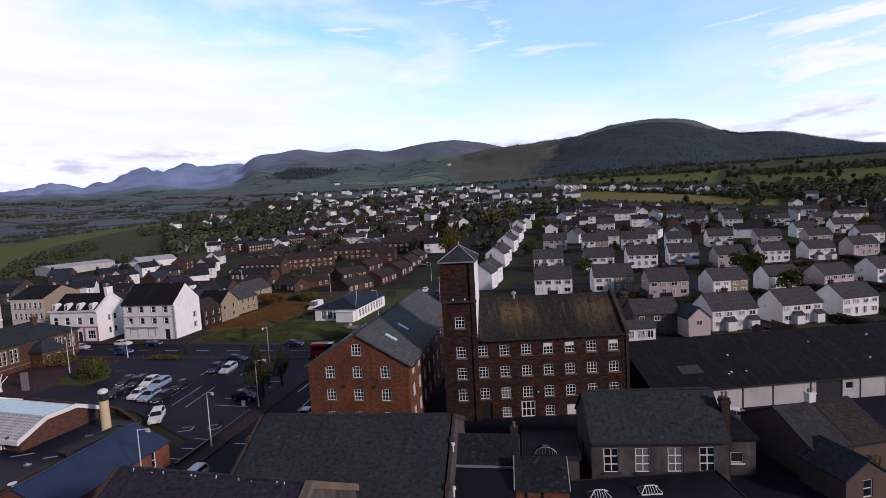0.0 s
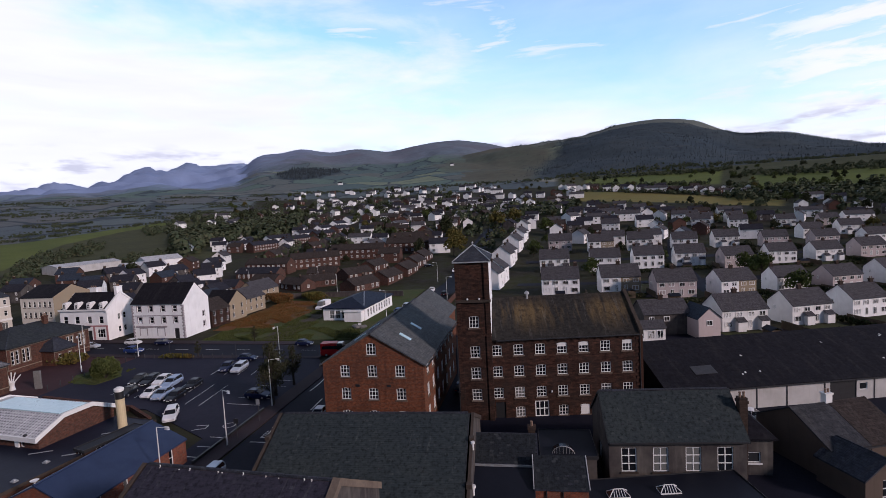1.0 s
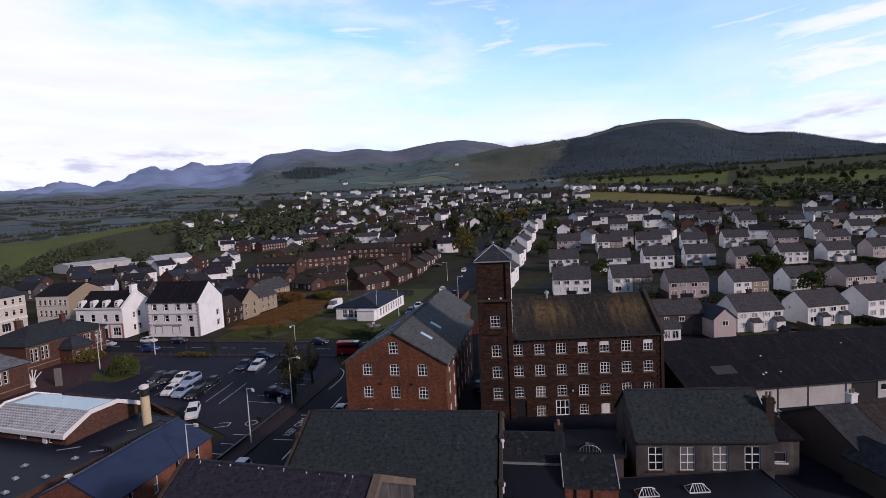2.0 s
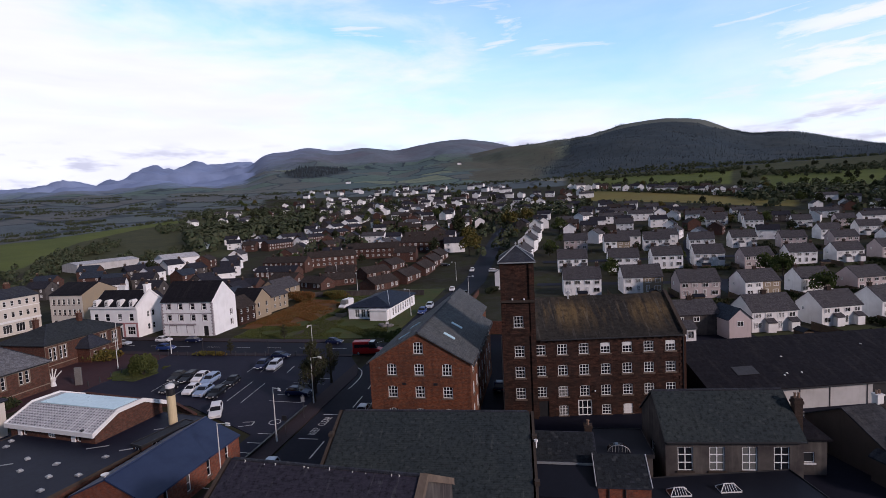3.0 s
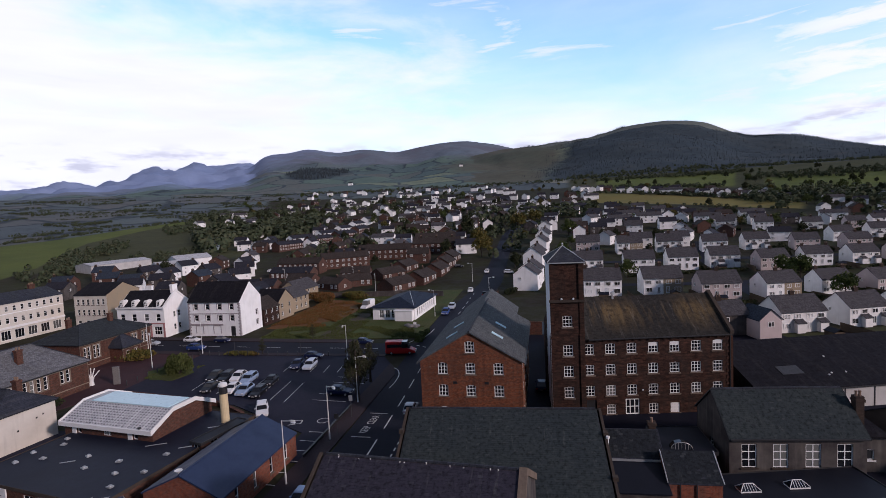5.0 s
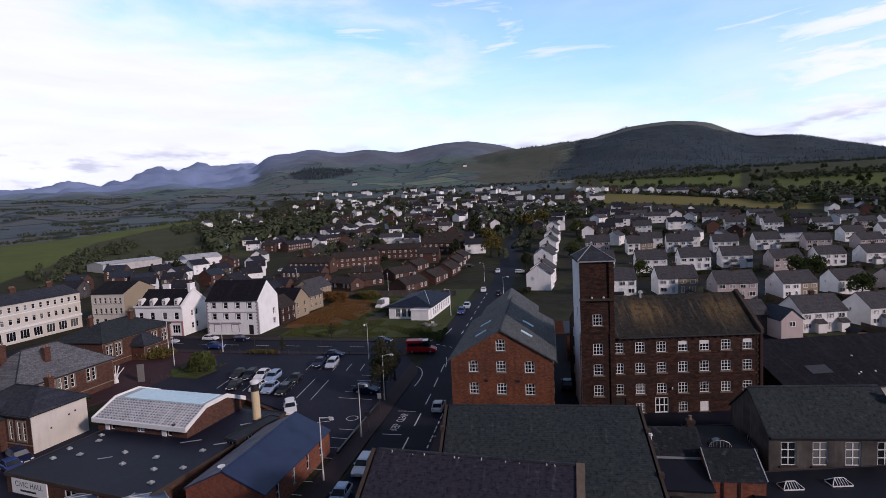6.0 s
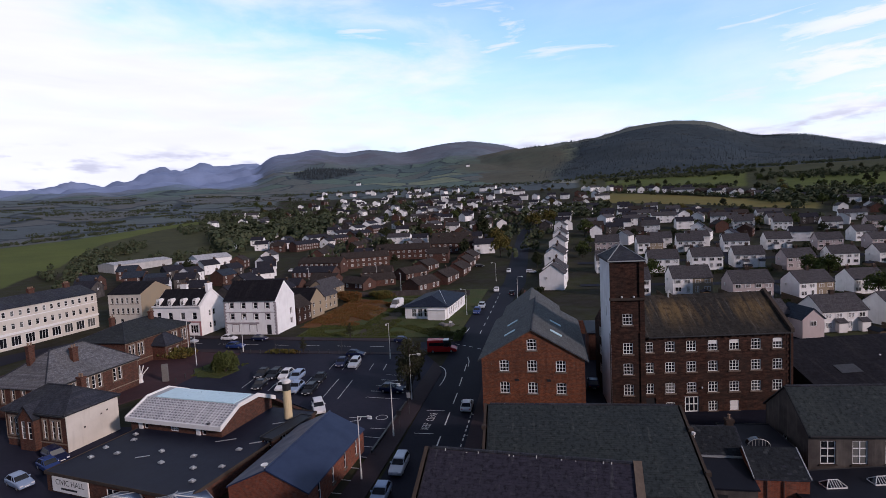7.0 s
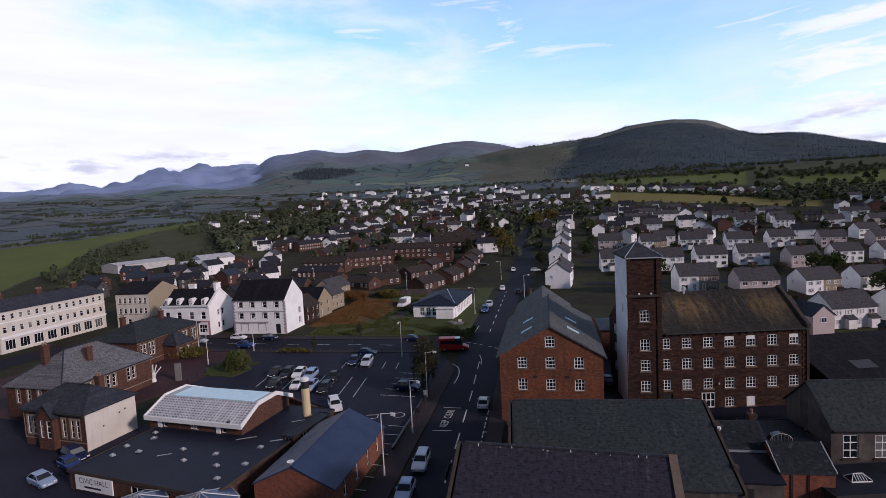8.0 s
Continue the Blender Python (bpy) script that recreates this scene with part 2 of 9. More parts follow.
def mottled(name, c1, c2, scale, rough=0.9, c3=None, bump=0.03, fine=8.0, spec=0.12):
    """Ground surfaces: two tones in patches and a finer grain."""
    n = Nodes(name)
    big = n.noise(scale, 7, 0.62)
    small = n.noise(scale * fine, 5, 0.7)
    col = n.mix(n.ramp(big, 0.35, 0.68), c1, c2)
    col = n.mix(n.ramp(small, 0.4, 0.75, 0.0, 0.55), col, c3 or tuple(v * 0.6 for v in c1))
    return n.done(col, rough, small, bump, spec=spec)


def plain(name, c, rough=0.5, metal=0.0, wear=0.25, scale=1.5, spec=0.5):
    """Paint, metal and plastic with a little grime."""
    n = Nodes(name)
    g = n.noise(scale, 5, 0.65)
    col = n.mix(n.ramp(g, 0.4, 0.8, 0.0, wear), c, tuple(v * 0.45 for v in c))
    return n.done(col, n.ramp(g, 0.3, 0.8, rough, min(1.0, rough + 0.25)), metal=metal, spec=spec)


def glassy(name, c=(0.012, 0.014, 0.018), rough=0.06):
    n = Nodes(name)
    g = n.noise(0.8, 2, 0.5)
    col = n.mix(n.ramp(n.info.outputs["Random"], 0.75, 0.95, 0.0, 0.5), c, (0.3, 0.3, 0.28))
    return n.done(col, n.ramp(g, 0.3, 0.7, rough, rough + 0.08), spec=0.6)


def leaves(name, c1, c2, c3, spec=0.2):
    n = Nodes(name)
    geo = n.add("ShaderNodeNewGeometry")
    r = geo.outputs["Random Per Island"]
    big = n.noise(0.5, 3, 0.6)
    col = n.mix(r, c1, c2)
    col = n.mix(n.ramp(big, 0.45, 0.7, 0.0, 0.8), col, c3)
    return n.done(col, 0.8, spec=spec)


MATS["asphalt"] = mottled("asphalt", (0.0112, 0.0122, 0.0215), (0.0167, 0.0178, 0.03), 0.09, 0.8, bump=0.01, fine=25, spec=0.1)
MATS["parking"] = mottled("worn_asphalt", (0.0172, 0.0182, 0.033), (0.0255, 0.025, 0.043), 0.11, 0.85, (0.0112, 0.0122, 0.023), 0.01, 14)
MATS["paving"] = mottled("paving", (0.046, 0.0335, 0.038), (0.033, 0.025, 0.031), 0.12, 0.85, bump=0.01, fine=20)
MATS["brickpave"] = mottled("brick_paving", (0.06897, 0.03352, 0.03639), (0.04703, 0.02633, 0.03032), 0.2, 0.85, bump=0.01, fine=20)
MATS["kerb"] = mottled("kerb_stone", (0.2, 0.19, 0.18), (0.14, 0.135, 0.13), 0.6, 0.85, bump=0.01)
MATS["paint"] = plain("road_paint", (0.6, 0.6, 0.58), 0.7, wear=0.7, scale=2.5)
MATS["grass"] = mottled("rough_grass", (0.05, 0.074, 0.019), (0.078, 0.074, 0.028), 0.22, 0.95, (0.03, 0.04, 0.014), 0.2, 9)
MATS["earth"] = mottled("trodden_earth", (0.06, 0.05, 0.036), (0.046, 0.044, 0.028), 0.2, 0.95, (0.07, 0.06, 0.05), 0.05, 9)
MATS["scrub"] = mottled("dry_scrub", (0.165, 0.066, 0.026), (0.1, 0.072, 0.028), 0.16, 0.95, (0.045, 0.03, 0.015), 0.3, 12)
MATS["brick"] = masonry("red_brick", (0.14, 0.053, 0.033), (0.094, 0.036, 0.024), (0.11, 0.09, 0.076), 0.235, 0.085, 0.4)
MATS["whbrick"] = masonry("warehouse_brick", (0.238, 0.084, 0.0406), (0.161, 0.0546, 0.028), (0.154, 0.119, 0.091), 0.3, 0.15, 0.45)
MATS["newbrick"] = masonry("orange_brick", (0.245, 0.07, 0.035), (0.189, 0.0525, 0.028), (0.175, 0.14, 0.119), 0.235, 0.085, 0.18)
MATS["sandstone"] = masonry("red_sandstone", (0.074, 0.0335, 0.0225), (0.038, 0.0185, 0.0138), (0.019, 0.011, 0.009), 0.6, 0.32, 0.6, 0.014)
MATS["coping"] = mottled("coping_stone", (0.2, 0.155, 0.12), (0.13, 0.1, 0.08), 0.6, 0.85, bump=0.02)
MATS["quoin"] = mottled("painted_quoin", (0.38, 0.34, 0.35), (0.3, 0.26, 0.26), 0.6, 0.8, bump=0.01)
MATS["slate"] = slates("welsh_slate", (0.04575, 0.04981, 0.06749), (0.03297, 0.03691, 0.05118), (0.03889, 0.04614, 0.03312), 0.3, 0.24, 0.35)
MATS["greenslate"] = slates("green_slate", (0.04094, 0.04614, 0.05361), (0.0289, 0.03413, 0.04048), (0.0289, 0.03597, 0.02189), 0.32, 0.26, 0.35, 0.12)
MATS["purpleslate"] = slates("purple_slate", (0.04309, 0.03691, 0.04728), (0.03146, 0.02673, 0.03587), (0.05069, 0.04614, 0.04479), 0.3, 0.24, 0.2, 0.25)
MATS["darkroof"] = slates("dark_roofing", (0.0128, 0.0118, 0.016), (0.0098, 0.0094, 0.0138), (0.015, 0.0136, 0.0168), 1.0, 0.6, 0.3, 0.12, 0.7)
MATS["tile"] = slates("concrete_tile", (0.084, 0.08, 0.088), (0.064, 0.061, 0.068), (0.095, 0.091, 0.085), 0.33, 0.3, 0.3, 0.2, 0.75)
MATS["browntile"] = slates("brown_tile", (0.056, 0.043, 0.038), (0.038, 0.03, 0.028), (0.045, 0.042, 0.035), 0.33, 0.3, 0.3, 0.2, 0.75)
MATS["blueroof"] = plain("blue_sheet_roof", (0.022, 0.036, 0.085), 0.42, wear=0.35, scale=0.5, spec=0.3)
MATS["blackroof"] = slates("black_sheet_roof", (0.011, 0.016, 0.036), (0.009, 0.0135, 0.03), (0.012, 0.017, 0.033), 0.9, 2.0, 0.2, 0.1, 0.45)
MATS["paleslate"] = slates("lichened_pale_slate", (0.19, 0.19, 0.205), (0.11, 0.112, 0.125), (0.08, 0.08, 0.07), 0.3, 0.24, 0.4, 0.5)
MATS["midslate"] = slates("weathered_blue_slate", (0.112, 0.118, 0.124), (0.078, 0.084, 0.09), (0.07, 0.075, 0.066), 0.3, 0.24, 0.35, 0.4)
MATS["white"] = plaster("white_render", (0.86, 0.85, 0.84), amount=0.18)
MATS["houses"] = plaster("house_render", (0.84, 0.83, 0.82), amount=0.18, vary=0.22)
MATS["pinkgrey"] = plaster("pinkish_pebbledash", (0.5, 0.42, 0.41), amount=0.25)
MATS["estbrick"] = masonry("estate_brick", (0.125, 0.054, 0.038), (0.088, 0.04, 0.03), (0.11, 0.092, 0.078), 0.235, 0.085, 0.3)
MATS["darktile"] = slates("town_slate", (0.03202, 0.0323, 0.04516), (0.02288, 0.02307, 0.03312), (0.03202, 0.03461, 0.03312), 0.33, 0.3, 0.3, 0.15, 0.7)
MATS["blueslate"] = slates("blue_slate", (0.0377, 0.0493, 0.0696), (0.029, 0.0383, 0.058), (0.0464, 0.0522, 0.058), 0.33, 0.3, 0.2, 0.1, 0.6)
MATS["paleroof"] = slates("pale_sheet_roof", (0.5, 0.5, 0.52), (0.44, 0.44, 0.46), (0.3, 0.3, 0.3), 1.0, 6.0, 0.3, 0.2, 0.5)
MATS["cream"] = plaster("cream_render", (0.6, 0.555, 0.49), amount=0.25)
MATS["tan"] = plaster("tan_render", (0.315, 0.247, 0.165), amount=0.35)
MATS["grey"] = plaster("grey_roughcast", (0.047, 0.0405, 0.041), amount=0.4)
# white cladding of the tower's shaded flank, its blue-grey shade put into the colour
MATS["cladding"] = plaster("shaded_white_cladding", (0.62, 0.66, 0.72), (0.2, 0.22, 0.25), 0.3)
MATS["panel"] = plaster("white_panel", (0.5, 0.485, 0.47), amount=0.4)
MATS["felt"] = mottled("roofing_felt", (0.0064, 0.0079, 0.015), (0.0105, 0.0125, 0.022), 0.12, 0.6, (0.0047, 0.0057, 0.011), 0.01, 10, 0.2)
MATS["newfelt"] = mottled("blue_black_felt", (0.01, 0.012, 0.024), (0.016, 0.019, 0.036), 0.12, 0.62, (0.006, 0.0075, 0.0165), 0.01, 14, 0.16)
MATS["frame"] = plain("white_frame", (0.82, 0.82, 0.8), 0.5, wear=0.12)
MATS["trim"] = plain("white_trim", (0.76, 0.75, 0.73), 0.6, wear=0.2)
MATS["gutter"] = plain("black_gutter", (0.02, 0.02, 0.022), 0.5)
MATS["metal"] = plain("galvanised_steel", (0.42, 0.43, 0.44), 0.45, 0.6)
MATS["darkmetal"] = plain("dark_metal", (0.05, 0.05, 0.055), 0.5, 0.4)
MATS["lamp_white"] = plain("pale_lamp_post", (0.62, 0.62, 0.6), 0.5)
MATS["wood"] = mottled("weathered_wood", (0.12, 0.09, 0.06), (0.08, 0.06, 0.045), 1.2, 0.85, bump=0.01)
MATS["black"] = plain("black_paint", (0.015, 0.015, 0.017), 0.45)
MATS["red"] = plain("red_paint", (0.42, 0.025, 0.02), 0.4)
MATS["stack"] = plain("cream_flue", (0.62, 0.5, 0.3), 0.55)
MATS["clay"] = plain("clay_pot", (0.216, 0.14, 0.096), 0.8)
MATS["tyre"] = plain("tyre_rubber", (0.014, 0.014, 0.015), 0.85)
MATS["alloy"] = plain("alloy_wheel", (0.5, 0.5, 0.52), 0.3, 0.8)
MATS["sootbrick"] = masonry("sooty_brick", (0.075, 0.048, 0.036), (0.05, 0.034, 0.028), (0.05, 0.042, 0.036), 0.235, 0.085, 0.5)
MATS["darkcoping"] = mottled("dark_coping_stone", (0.075, 0.058, 0.048), (0.045, 0.037, 0.032), 0.6, 0.9, bump=0.02)
MATS["glass"] = glassy("window_glass")
MATS["carglass"] = glassy("car_glass", (0.012, 0.014, 0.018), 0.04)
MATS["rooflight"] = plain("rooflight_panel", (0.52, 0.72, 0.78), 0.25, spec=0.6)
MATS["lens"] = plain("lamp_lens", (0.7, 0.7, 0.72), 0.15)
MATS["redlens"] = plain("red_lens", (0.35, 0.015, 0.015), 0.2)
MATS["leaf"] = leaves("green_leaves", (0.042, 0.0625, 0.0154), (0.072, 0.09375, 0.022), (0.06, 0.06875, 0.0198))
MATS["autumn"] = leaves("autumn_leaves", (0.105, 0.08775, 0.0208), (0.0735, 0.07605, 0.01872), (0.1365, 0.0819, 0.0208))
MATS["darkleaf"] = leaves("dark_leaves", (0.018, 0.026, 0.012), (0.03, 0.037, 0.014), (0.04, 0.04, 0.016))
MATS["rust"] = leaves("russet_leaves", (0.168, 0.0648, 0.0195), (0.105, 0.0648, 0.0195), (0.126, 0.0918, 0.02925))
MATS["gold"] = leaves("golden_leaves", (0.2, 0.17, 0.03), (0.12, 0.13, 0.03), (0.1, 0.11, 0.03))
MATS["brownleaf"] = leaves("brown_leaves", (0.026, 0.03, 0.014), (0.038, 0.04, 0.018), (0.055, 0.05, 0.022))
MATS["olive"] = leaves("olive_leaves", (0.055, 0.07, 0.018), (0.08, 0.092, 0.026), (0.04, 0.046, 0.016))
MATS["wallgrey"] = plaster("grey_block_wall", (0.05875, 0.04876, 0.04737), amount=0.4)
MATS["navyskip"] = plain("navy_skip_paint", (0.02, 0.03, 0.1), 0.6)
MATS["brownrender"] = plaster("brown_roughcast", (0.105, 0.078, 0.062), (0.05, 0.037, 0.03), 0.4)
MATS["bark"] = mottled("bark", (0.06, 0.05, 0.04), (0.04, 0.033, 0.027), 2.0, 0.95)


def mill_roof():
    """Old slates with two broad bands of ochre lichen below the ridge."""
    n = Nodes("lichened_slate")
    t = n.add("ShaderNodeTexBrick", Scale=1.0, Mortar_Size=0.012, Brick_Width=0.32, Row_Height=0.26)
    s = n.add("ShaderNodeSeparateXYZ")
    n.link(n.ob, s.inputs[0])
    c = n.add("ShaderNodeCombineXYZ")
    n.link(s.outputs[0], c.inputs[0])
    n.link(n.math("MULTIPLY", s.outputs[2], 1.7), c.inputs[1])
    n.link(c.outputs[0], t.inputs["Vector"])
    t.inputs["Color1"].default_value, t.inputs["Color2"].default_value = (0.036, 0.034, 0.031, 1), (0.022, 0.021, 0.02, 1)
    t.inputs["Mortar"].default_value = (0.03, 0.028, 0.026, 1)
    # lichen grows in two spans of the roof, thinning towards the eave, and runs down in streaks
    wave = n.math("SINE", n.math("MULTIPLY", n.math("ADD", s.outputs[0], 4.6), 0.66))
    streak = n.noise(1.0, 6, 0.65, n.scaled(2.2, 0.3, 0.3))
    patch = n.math("ADD", n.math("MULTIPLY", wave, 0.14), streak)
    rise = n.ramp(s.outputs[2], 10.0, 12.1, 0.0, 1.0)
    fall = n.ramp(s.outputs[2], 12.6, 13.5, 1.0, 0.25)
    amount = n.math("MULTIPLY", n.ramp(patch, 0.42, 0.78), n.math("MULTIPLY", rise, fall), True)
    col = n.mix(n.math("MULTIPLY", amount, 0.8), t.outputs["Color"], (0.17, 0.115, 0.05))
    pale = n.noise(1.0, 6, 0.6, n.scaled(3.0, 0.22, 0.22))
    col = n.mix(n.ramp(pale, 0.58, 0.8, 0.0, 0.5), col, (0.25, 0.24, 0.22))
    dirt = n.noise(1.6, 6, 0.75)
    col = n.mix(n.ramp(dirt, 0.48, 0.68, 0.0, 0.75), col, (0.012, 0.01, 0.009))
    return n.done(col, 0.85, t.outputs["Fac"], -0.02, spec=0.12)


MATS["millroof"] = mill_roof()

# ---------------------------------------------------------------- building blocks
def mesh_of(bm, name, material):
    data = bpy.data.meshes.new(name)
    bm.to_mesh(data)
    bm.free()
    for m in material if isinstance(material, (list, tuple)) else [material]:
        data.materials.append(MATS[m])
    return data


def part(name, bm, material, parent, label="", m=None):
    """Links a bmesh (or a mesh) as one object under a thing or a part."""
    data = mesh_of(bm, name, material) if isinstance(bm, bmesh.types.BMesh) else bm
    ob = new(name, data)
    ob.parent = parent
    if m is not None:
        ob.matrix_basis = m
    return tagged(ob, label)


def thing(name, m, label, category, group="", kind=""):
    ob = new(name)
    ob.empty_display_size = 0.2
    ob.matrix_basis = m
    return tagged(ob, label, category, group, kind)


def solid(name, bm, material, label, category, group="", kind="", m=None):
    ob = new(name, mesh_of(bm, name, material))
    if m is not None:
        ob.matrix_basis = m
    return tagged(ob, label, category, group, kind)


def box(bm, x0, x1, y0, y1, z0, z1, m=None):
    vs = [bm.verts.new((x, y, z)) for z in (z0, z1) for x, y in ((x0, y0), (x1, y0), (x1, y1), (x0, y1))]
    if m is not None:
        for v in vs:
            v.co = m @ v.co
    for f in ((3, 2, 1, 0), (4, 5, 6, 7), (0, 1, 5, 4), (1, 2, 6, 5), (2, 3, 7, 6), (3, 0, 4, 7)):
        bm.faces.new([vs[i] for i in f])
    return vs


def face(bm, *pts):
    return bm.faces.new([bm.verts.new(p) for p in pts])


def ring(bm, x, y, z, r, n=10, m=None):
    vs = [bm.verts.new((x + r * math.cos(2 * math.pi * i / n), y + r * math.sin(2 * math.pi * i / n), z)) for i in range(n)]
    if m is not None:
        for v in vs:
            v.co = m @ v.co
    return vs


def turned(bm, x, y, profile, n=10, m=None):
    """A turned form: (radius, height) from the bottom up, closed at both ends."""
    rings = [ring(bm, x, y, z, r, n, m) for r, z in profile]
    for a, b in zip(rings, rings[1:]):
        for i in range(n):
            bm.faces.new((a[i], a[(i + 1) % n], b[(i + 1) % n], b[i]))
    bm.faces.new(rings[0][::-1])
    bm.faces.new(rings[-1])


def bar(bm, a, b, r, n=6):
    """A round bar from a to b."""
    a, b = Vector(a), Vector(b)
    m = Matrix.Translation(a) @ (b - a).to_track_quat("Z", "Y").to_matrix().to_4x4()
    turned(bm, 0, 0, [(r, 0), (r, (b - a).length)], n, m)


FACES = {"f": 0.0, "r": 90.0, "b": 180.0, "l": -90.0}


def face_pose(side, w, d):
    """The frame of a wall: x along it, -y outwards, z up, origin at the middle of its foot."""
    off = {"f": d / 2, "b": d / 2, "l": w / 2, "r": w / 2}[side]
    return pose(0, 0, 0, 0, 0, FACES[side]) @ Matrix.Translation((0, -off, 0))


def wall_face(bm, length, top, openings, m, reveal=0.16, breaks=()):
    """A wall from the ground to top(x), with openings (x, z, width, height) cut through it and their reveals."""
    half = length / 2
    xs = sorted({-half, half, *breaks, *[x - w / 2 for x, z, w, h in openings], *[x + w / 2 for x, z, w, h in openings]})
    xs = [x for x in xs if -half - 1e-6 <= x <= half + 1e-6]
    for a, b in zip(xs, xs[1:]):
        mid = (a + b) / 2
        holes = sorted((z, z + h) for x, z, w, h in openings if x - w / 2 < mid < x + w / 2)
        low = 0.0
        for z0, z1 in holes:
            face(bm, m @ Vector((a, 0, low)), m @ Vector((b, 0, low)), m @ Vector((b, 0, z0)), m @ Vector((a, 0, z0)))
            low = z1
        face(bm, m @ Vector((a, 0, low)), m @ Vector((b, 0, low)), m @ Vector((b, 0, top(b))), m @ Vector((a, 0, top(a))))
    for x, z, w, h in openings:
        a, b, c, d = (x - w / 2, z), (x + w / 2, z), (x + w / 2, z + h), (x - w / 2, z + h)
        for p, q in ((a, b), (b, c), (c, d), (d, a)):
            face(bm, m @ Vector((p[0], 0, p[1])), m @ Vector((p[0], reveal, p[1])), m @ Vector((q[0], reveal, q[1])), m @ Vector((q[0], 0, q[1])))


WINDOWS = {}


def bar_spans(a, b, n, edge, bar_w):
    """Stretches of frame, opening, bar, opening ... frame from a to b, as (end, solid) after the start."""
    out = [(a, True), (a + edge, False)]
    for i in range(1, n):
        x = a + (b - a) * i / n
        out += [(x - bar_w / 2, True), (x + bar_w / 2, False)]
    return out + [(b - edge, True), (b, None)]


def lattice(bm, us, vs, y0, y1, back=True):
    """A frame with its glazing bars as one connected grid in the x-z plane, from y0 to y1."""
    nu, nv = len(us) - 1, len(vs) - 1
    full = [[us[i][1] or vs[j][1] for j in range(nv)] for i in range(nu)]
    front = [[bm.verts.new((u, y0, v)) for v, _ in vs] for u, _ in us]
    rear = [[bm.verts.new((u, y1, v)) for v, _ in vs] for u, _ in us]
    for i in range(nu):
        for j in range(nv):
            if not full[i][j]:
                continue
            bm.faces.new((front[i][j], front[i + 1][j], front[i + 1][j + 1], front[i][j + 1]))
            if back:
                bm.faces.new((rear[i][j + 1], rear[i + 1][j + 1], rear[i + 1][j], rear[i][j]))
            for di, dj, a, b in ((-1, 0, (i, j + 1), (i, j)), (1, 0, (i + 1, j), (i + 1, j + 1)), (0, -1, (i, j), (i + 1, j)), (0, 1, (i + 1, j + 1), (i, j + 1))):
                p, q = i + di, j + dj
                if 0 <= p < nu and 0 <= q < nv and full[p][q]:
                    continue
                bm.faces.new((front[b[0]][b[1]], front[a[0]][a[1]], rear[a[0]][a[1]], rear[b[0]][b[1]]))
    return front, rear, full


def window_meshes(w, h, nx, nz, bar_w=0.05, edge=0.08, frame_mat="frame", pane_mat="glass"):
    key = (round(w, 2), round(h, 2), nx, nz, bar_w, edge, frame_mat, pane_mat)
    if key not in WINDOWS:
        bm = bmesh.new()
        lattice(bm, bar_spans(-w / 2, w / 2, nx, edge, bar_w), bar_spans(0.0, h, nz, edge, bar_w), -0.035, 0.03)
        frame_mesh = mesh_of(bm, "window", frame_mat)
        bm = bmesh.new()
        box(bm, -w / 2 + 0.01, w / 2 - 0.01, 0.0, 0.02, 0.01, h - 0.01)
        WINDOWS[key] = (frame_mesh, mesh_of(bm, "pane", pane_mat))
    return WINDOWS[key]


def set_window(parent, m, x, z, w, h, nx=2, nz=2, deep=0.11, sill=None, bar_w=0.05, edge=0.08, frame_mat="frame", pane_mat="glass", name="window"):
    """A window in its opening: frame with glazing bars, pane, and a sill where asked for."""
    fr, pa = window_meshes(w, h, nx, nz, bar_w, edge, frame_mat, pane_mat)
    win = part(name, fr, None, parent, m=m @ Matrix.Translation((x, deep, z)))
    part("pane", pa, None, win)
    if sill:
        bm = bmesh.new()
        box(bm, -w / 2 - 0.12, w / 2 + 0.12, -0.1, deep, -0.14, 0.0)
        part("sill", bm, sill, win, m=Matrix.Translation((0, -deep, 0)))
    return win


def arch_head(win, w, h, deep, mat, rise=0.14):
    """Turns a square window head into a shallow arch: the two spandrels above it."""
    bm = bmesh.new()
    n = 8
    top_, low_ = [], []
    for i in range(n + 1):
        x = -w / 2 + w * i / n
        z = h - rise * (2 * x / w) ** 2
        top_.append((bm.verts.new((x, 0, h + 0.01)), bm.verts.new((x, deep * 0.8, h + 0.01))))
        low_.append((bm.verts.new((x, 0, z)), bm.verts.new((x, deep * 0.8, z))))
    for i in range(n):
        bm.faces.new((low_[i][0], low_[i + 1][0], top_[i + 1][0], top_[i][0]))
        bm.faces.new((low_[i][1], low_[i + 1][1], low_[i + 1][0], low_[i][0]))
    part("arch", bm, mat, win, m=Matrix.Translation((0, -deep, 0)))


def gable_roof(bm, w, d, eave, ridge, over=0.25, verge=0.15, thick=0.14, lift=0.0):
    """Two slopes as slabs, the ridge along x."""
    half, x = d / 2 + over, w / 2 + verge
    rise = (ridge - eave) / (d / 2)
    e = eave - over * rise + lift
    r = ridge + lift
    for s in (-1, 1):
        a = [(-x, s * half, e), (x, s * half, e), (x, 0, r), (-x, 0, r)]
        b = [(p, q, z + thick) for p, q, z in a]
        if s > 0:
            a, b = a[::-1], b[::-1]
        lo, hi = [bm.verts.new(p) for p in a], [bm.verts.new(p) for p in b]
        bm.faces.new(hi)
        bm.faces.new(lo[::-1])
        for i in range(4):
            bm.faces.new((lo[i], lo[(i + 1) % 4], hi[(i + 1) % 4], hi[i]))


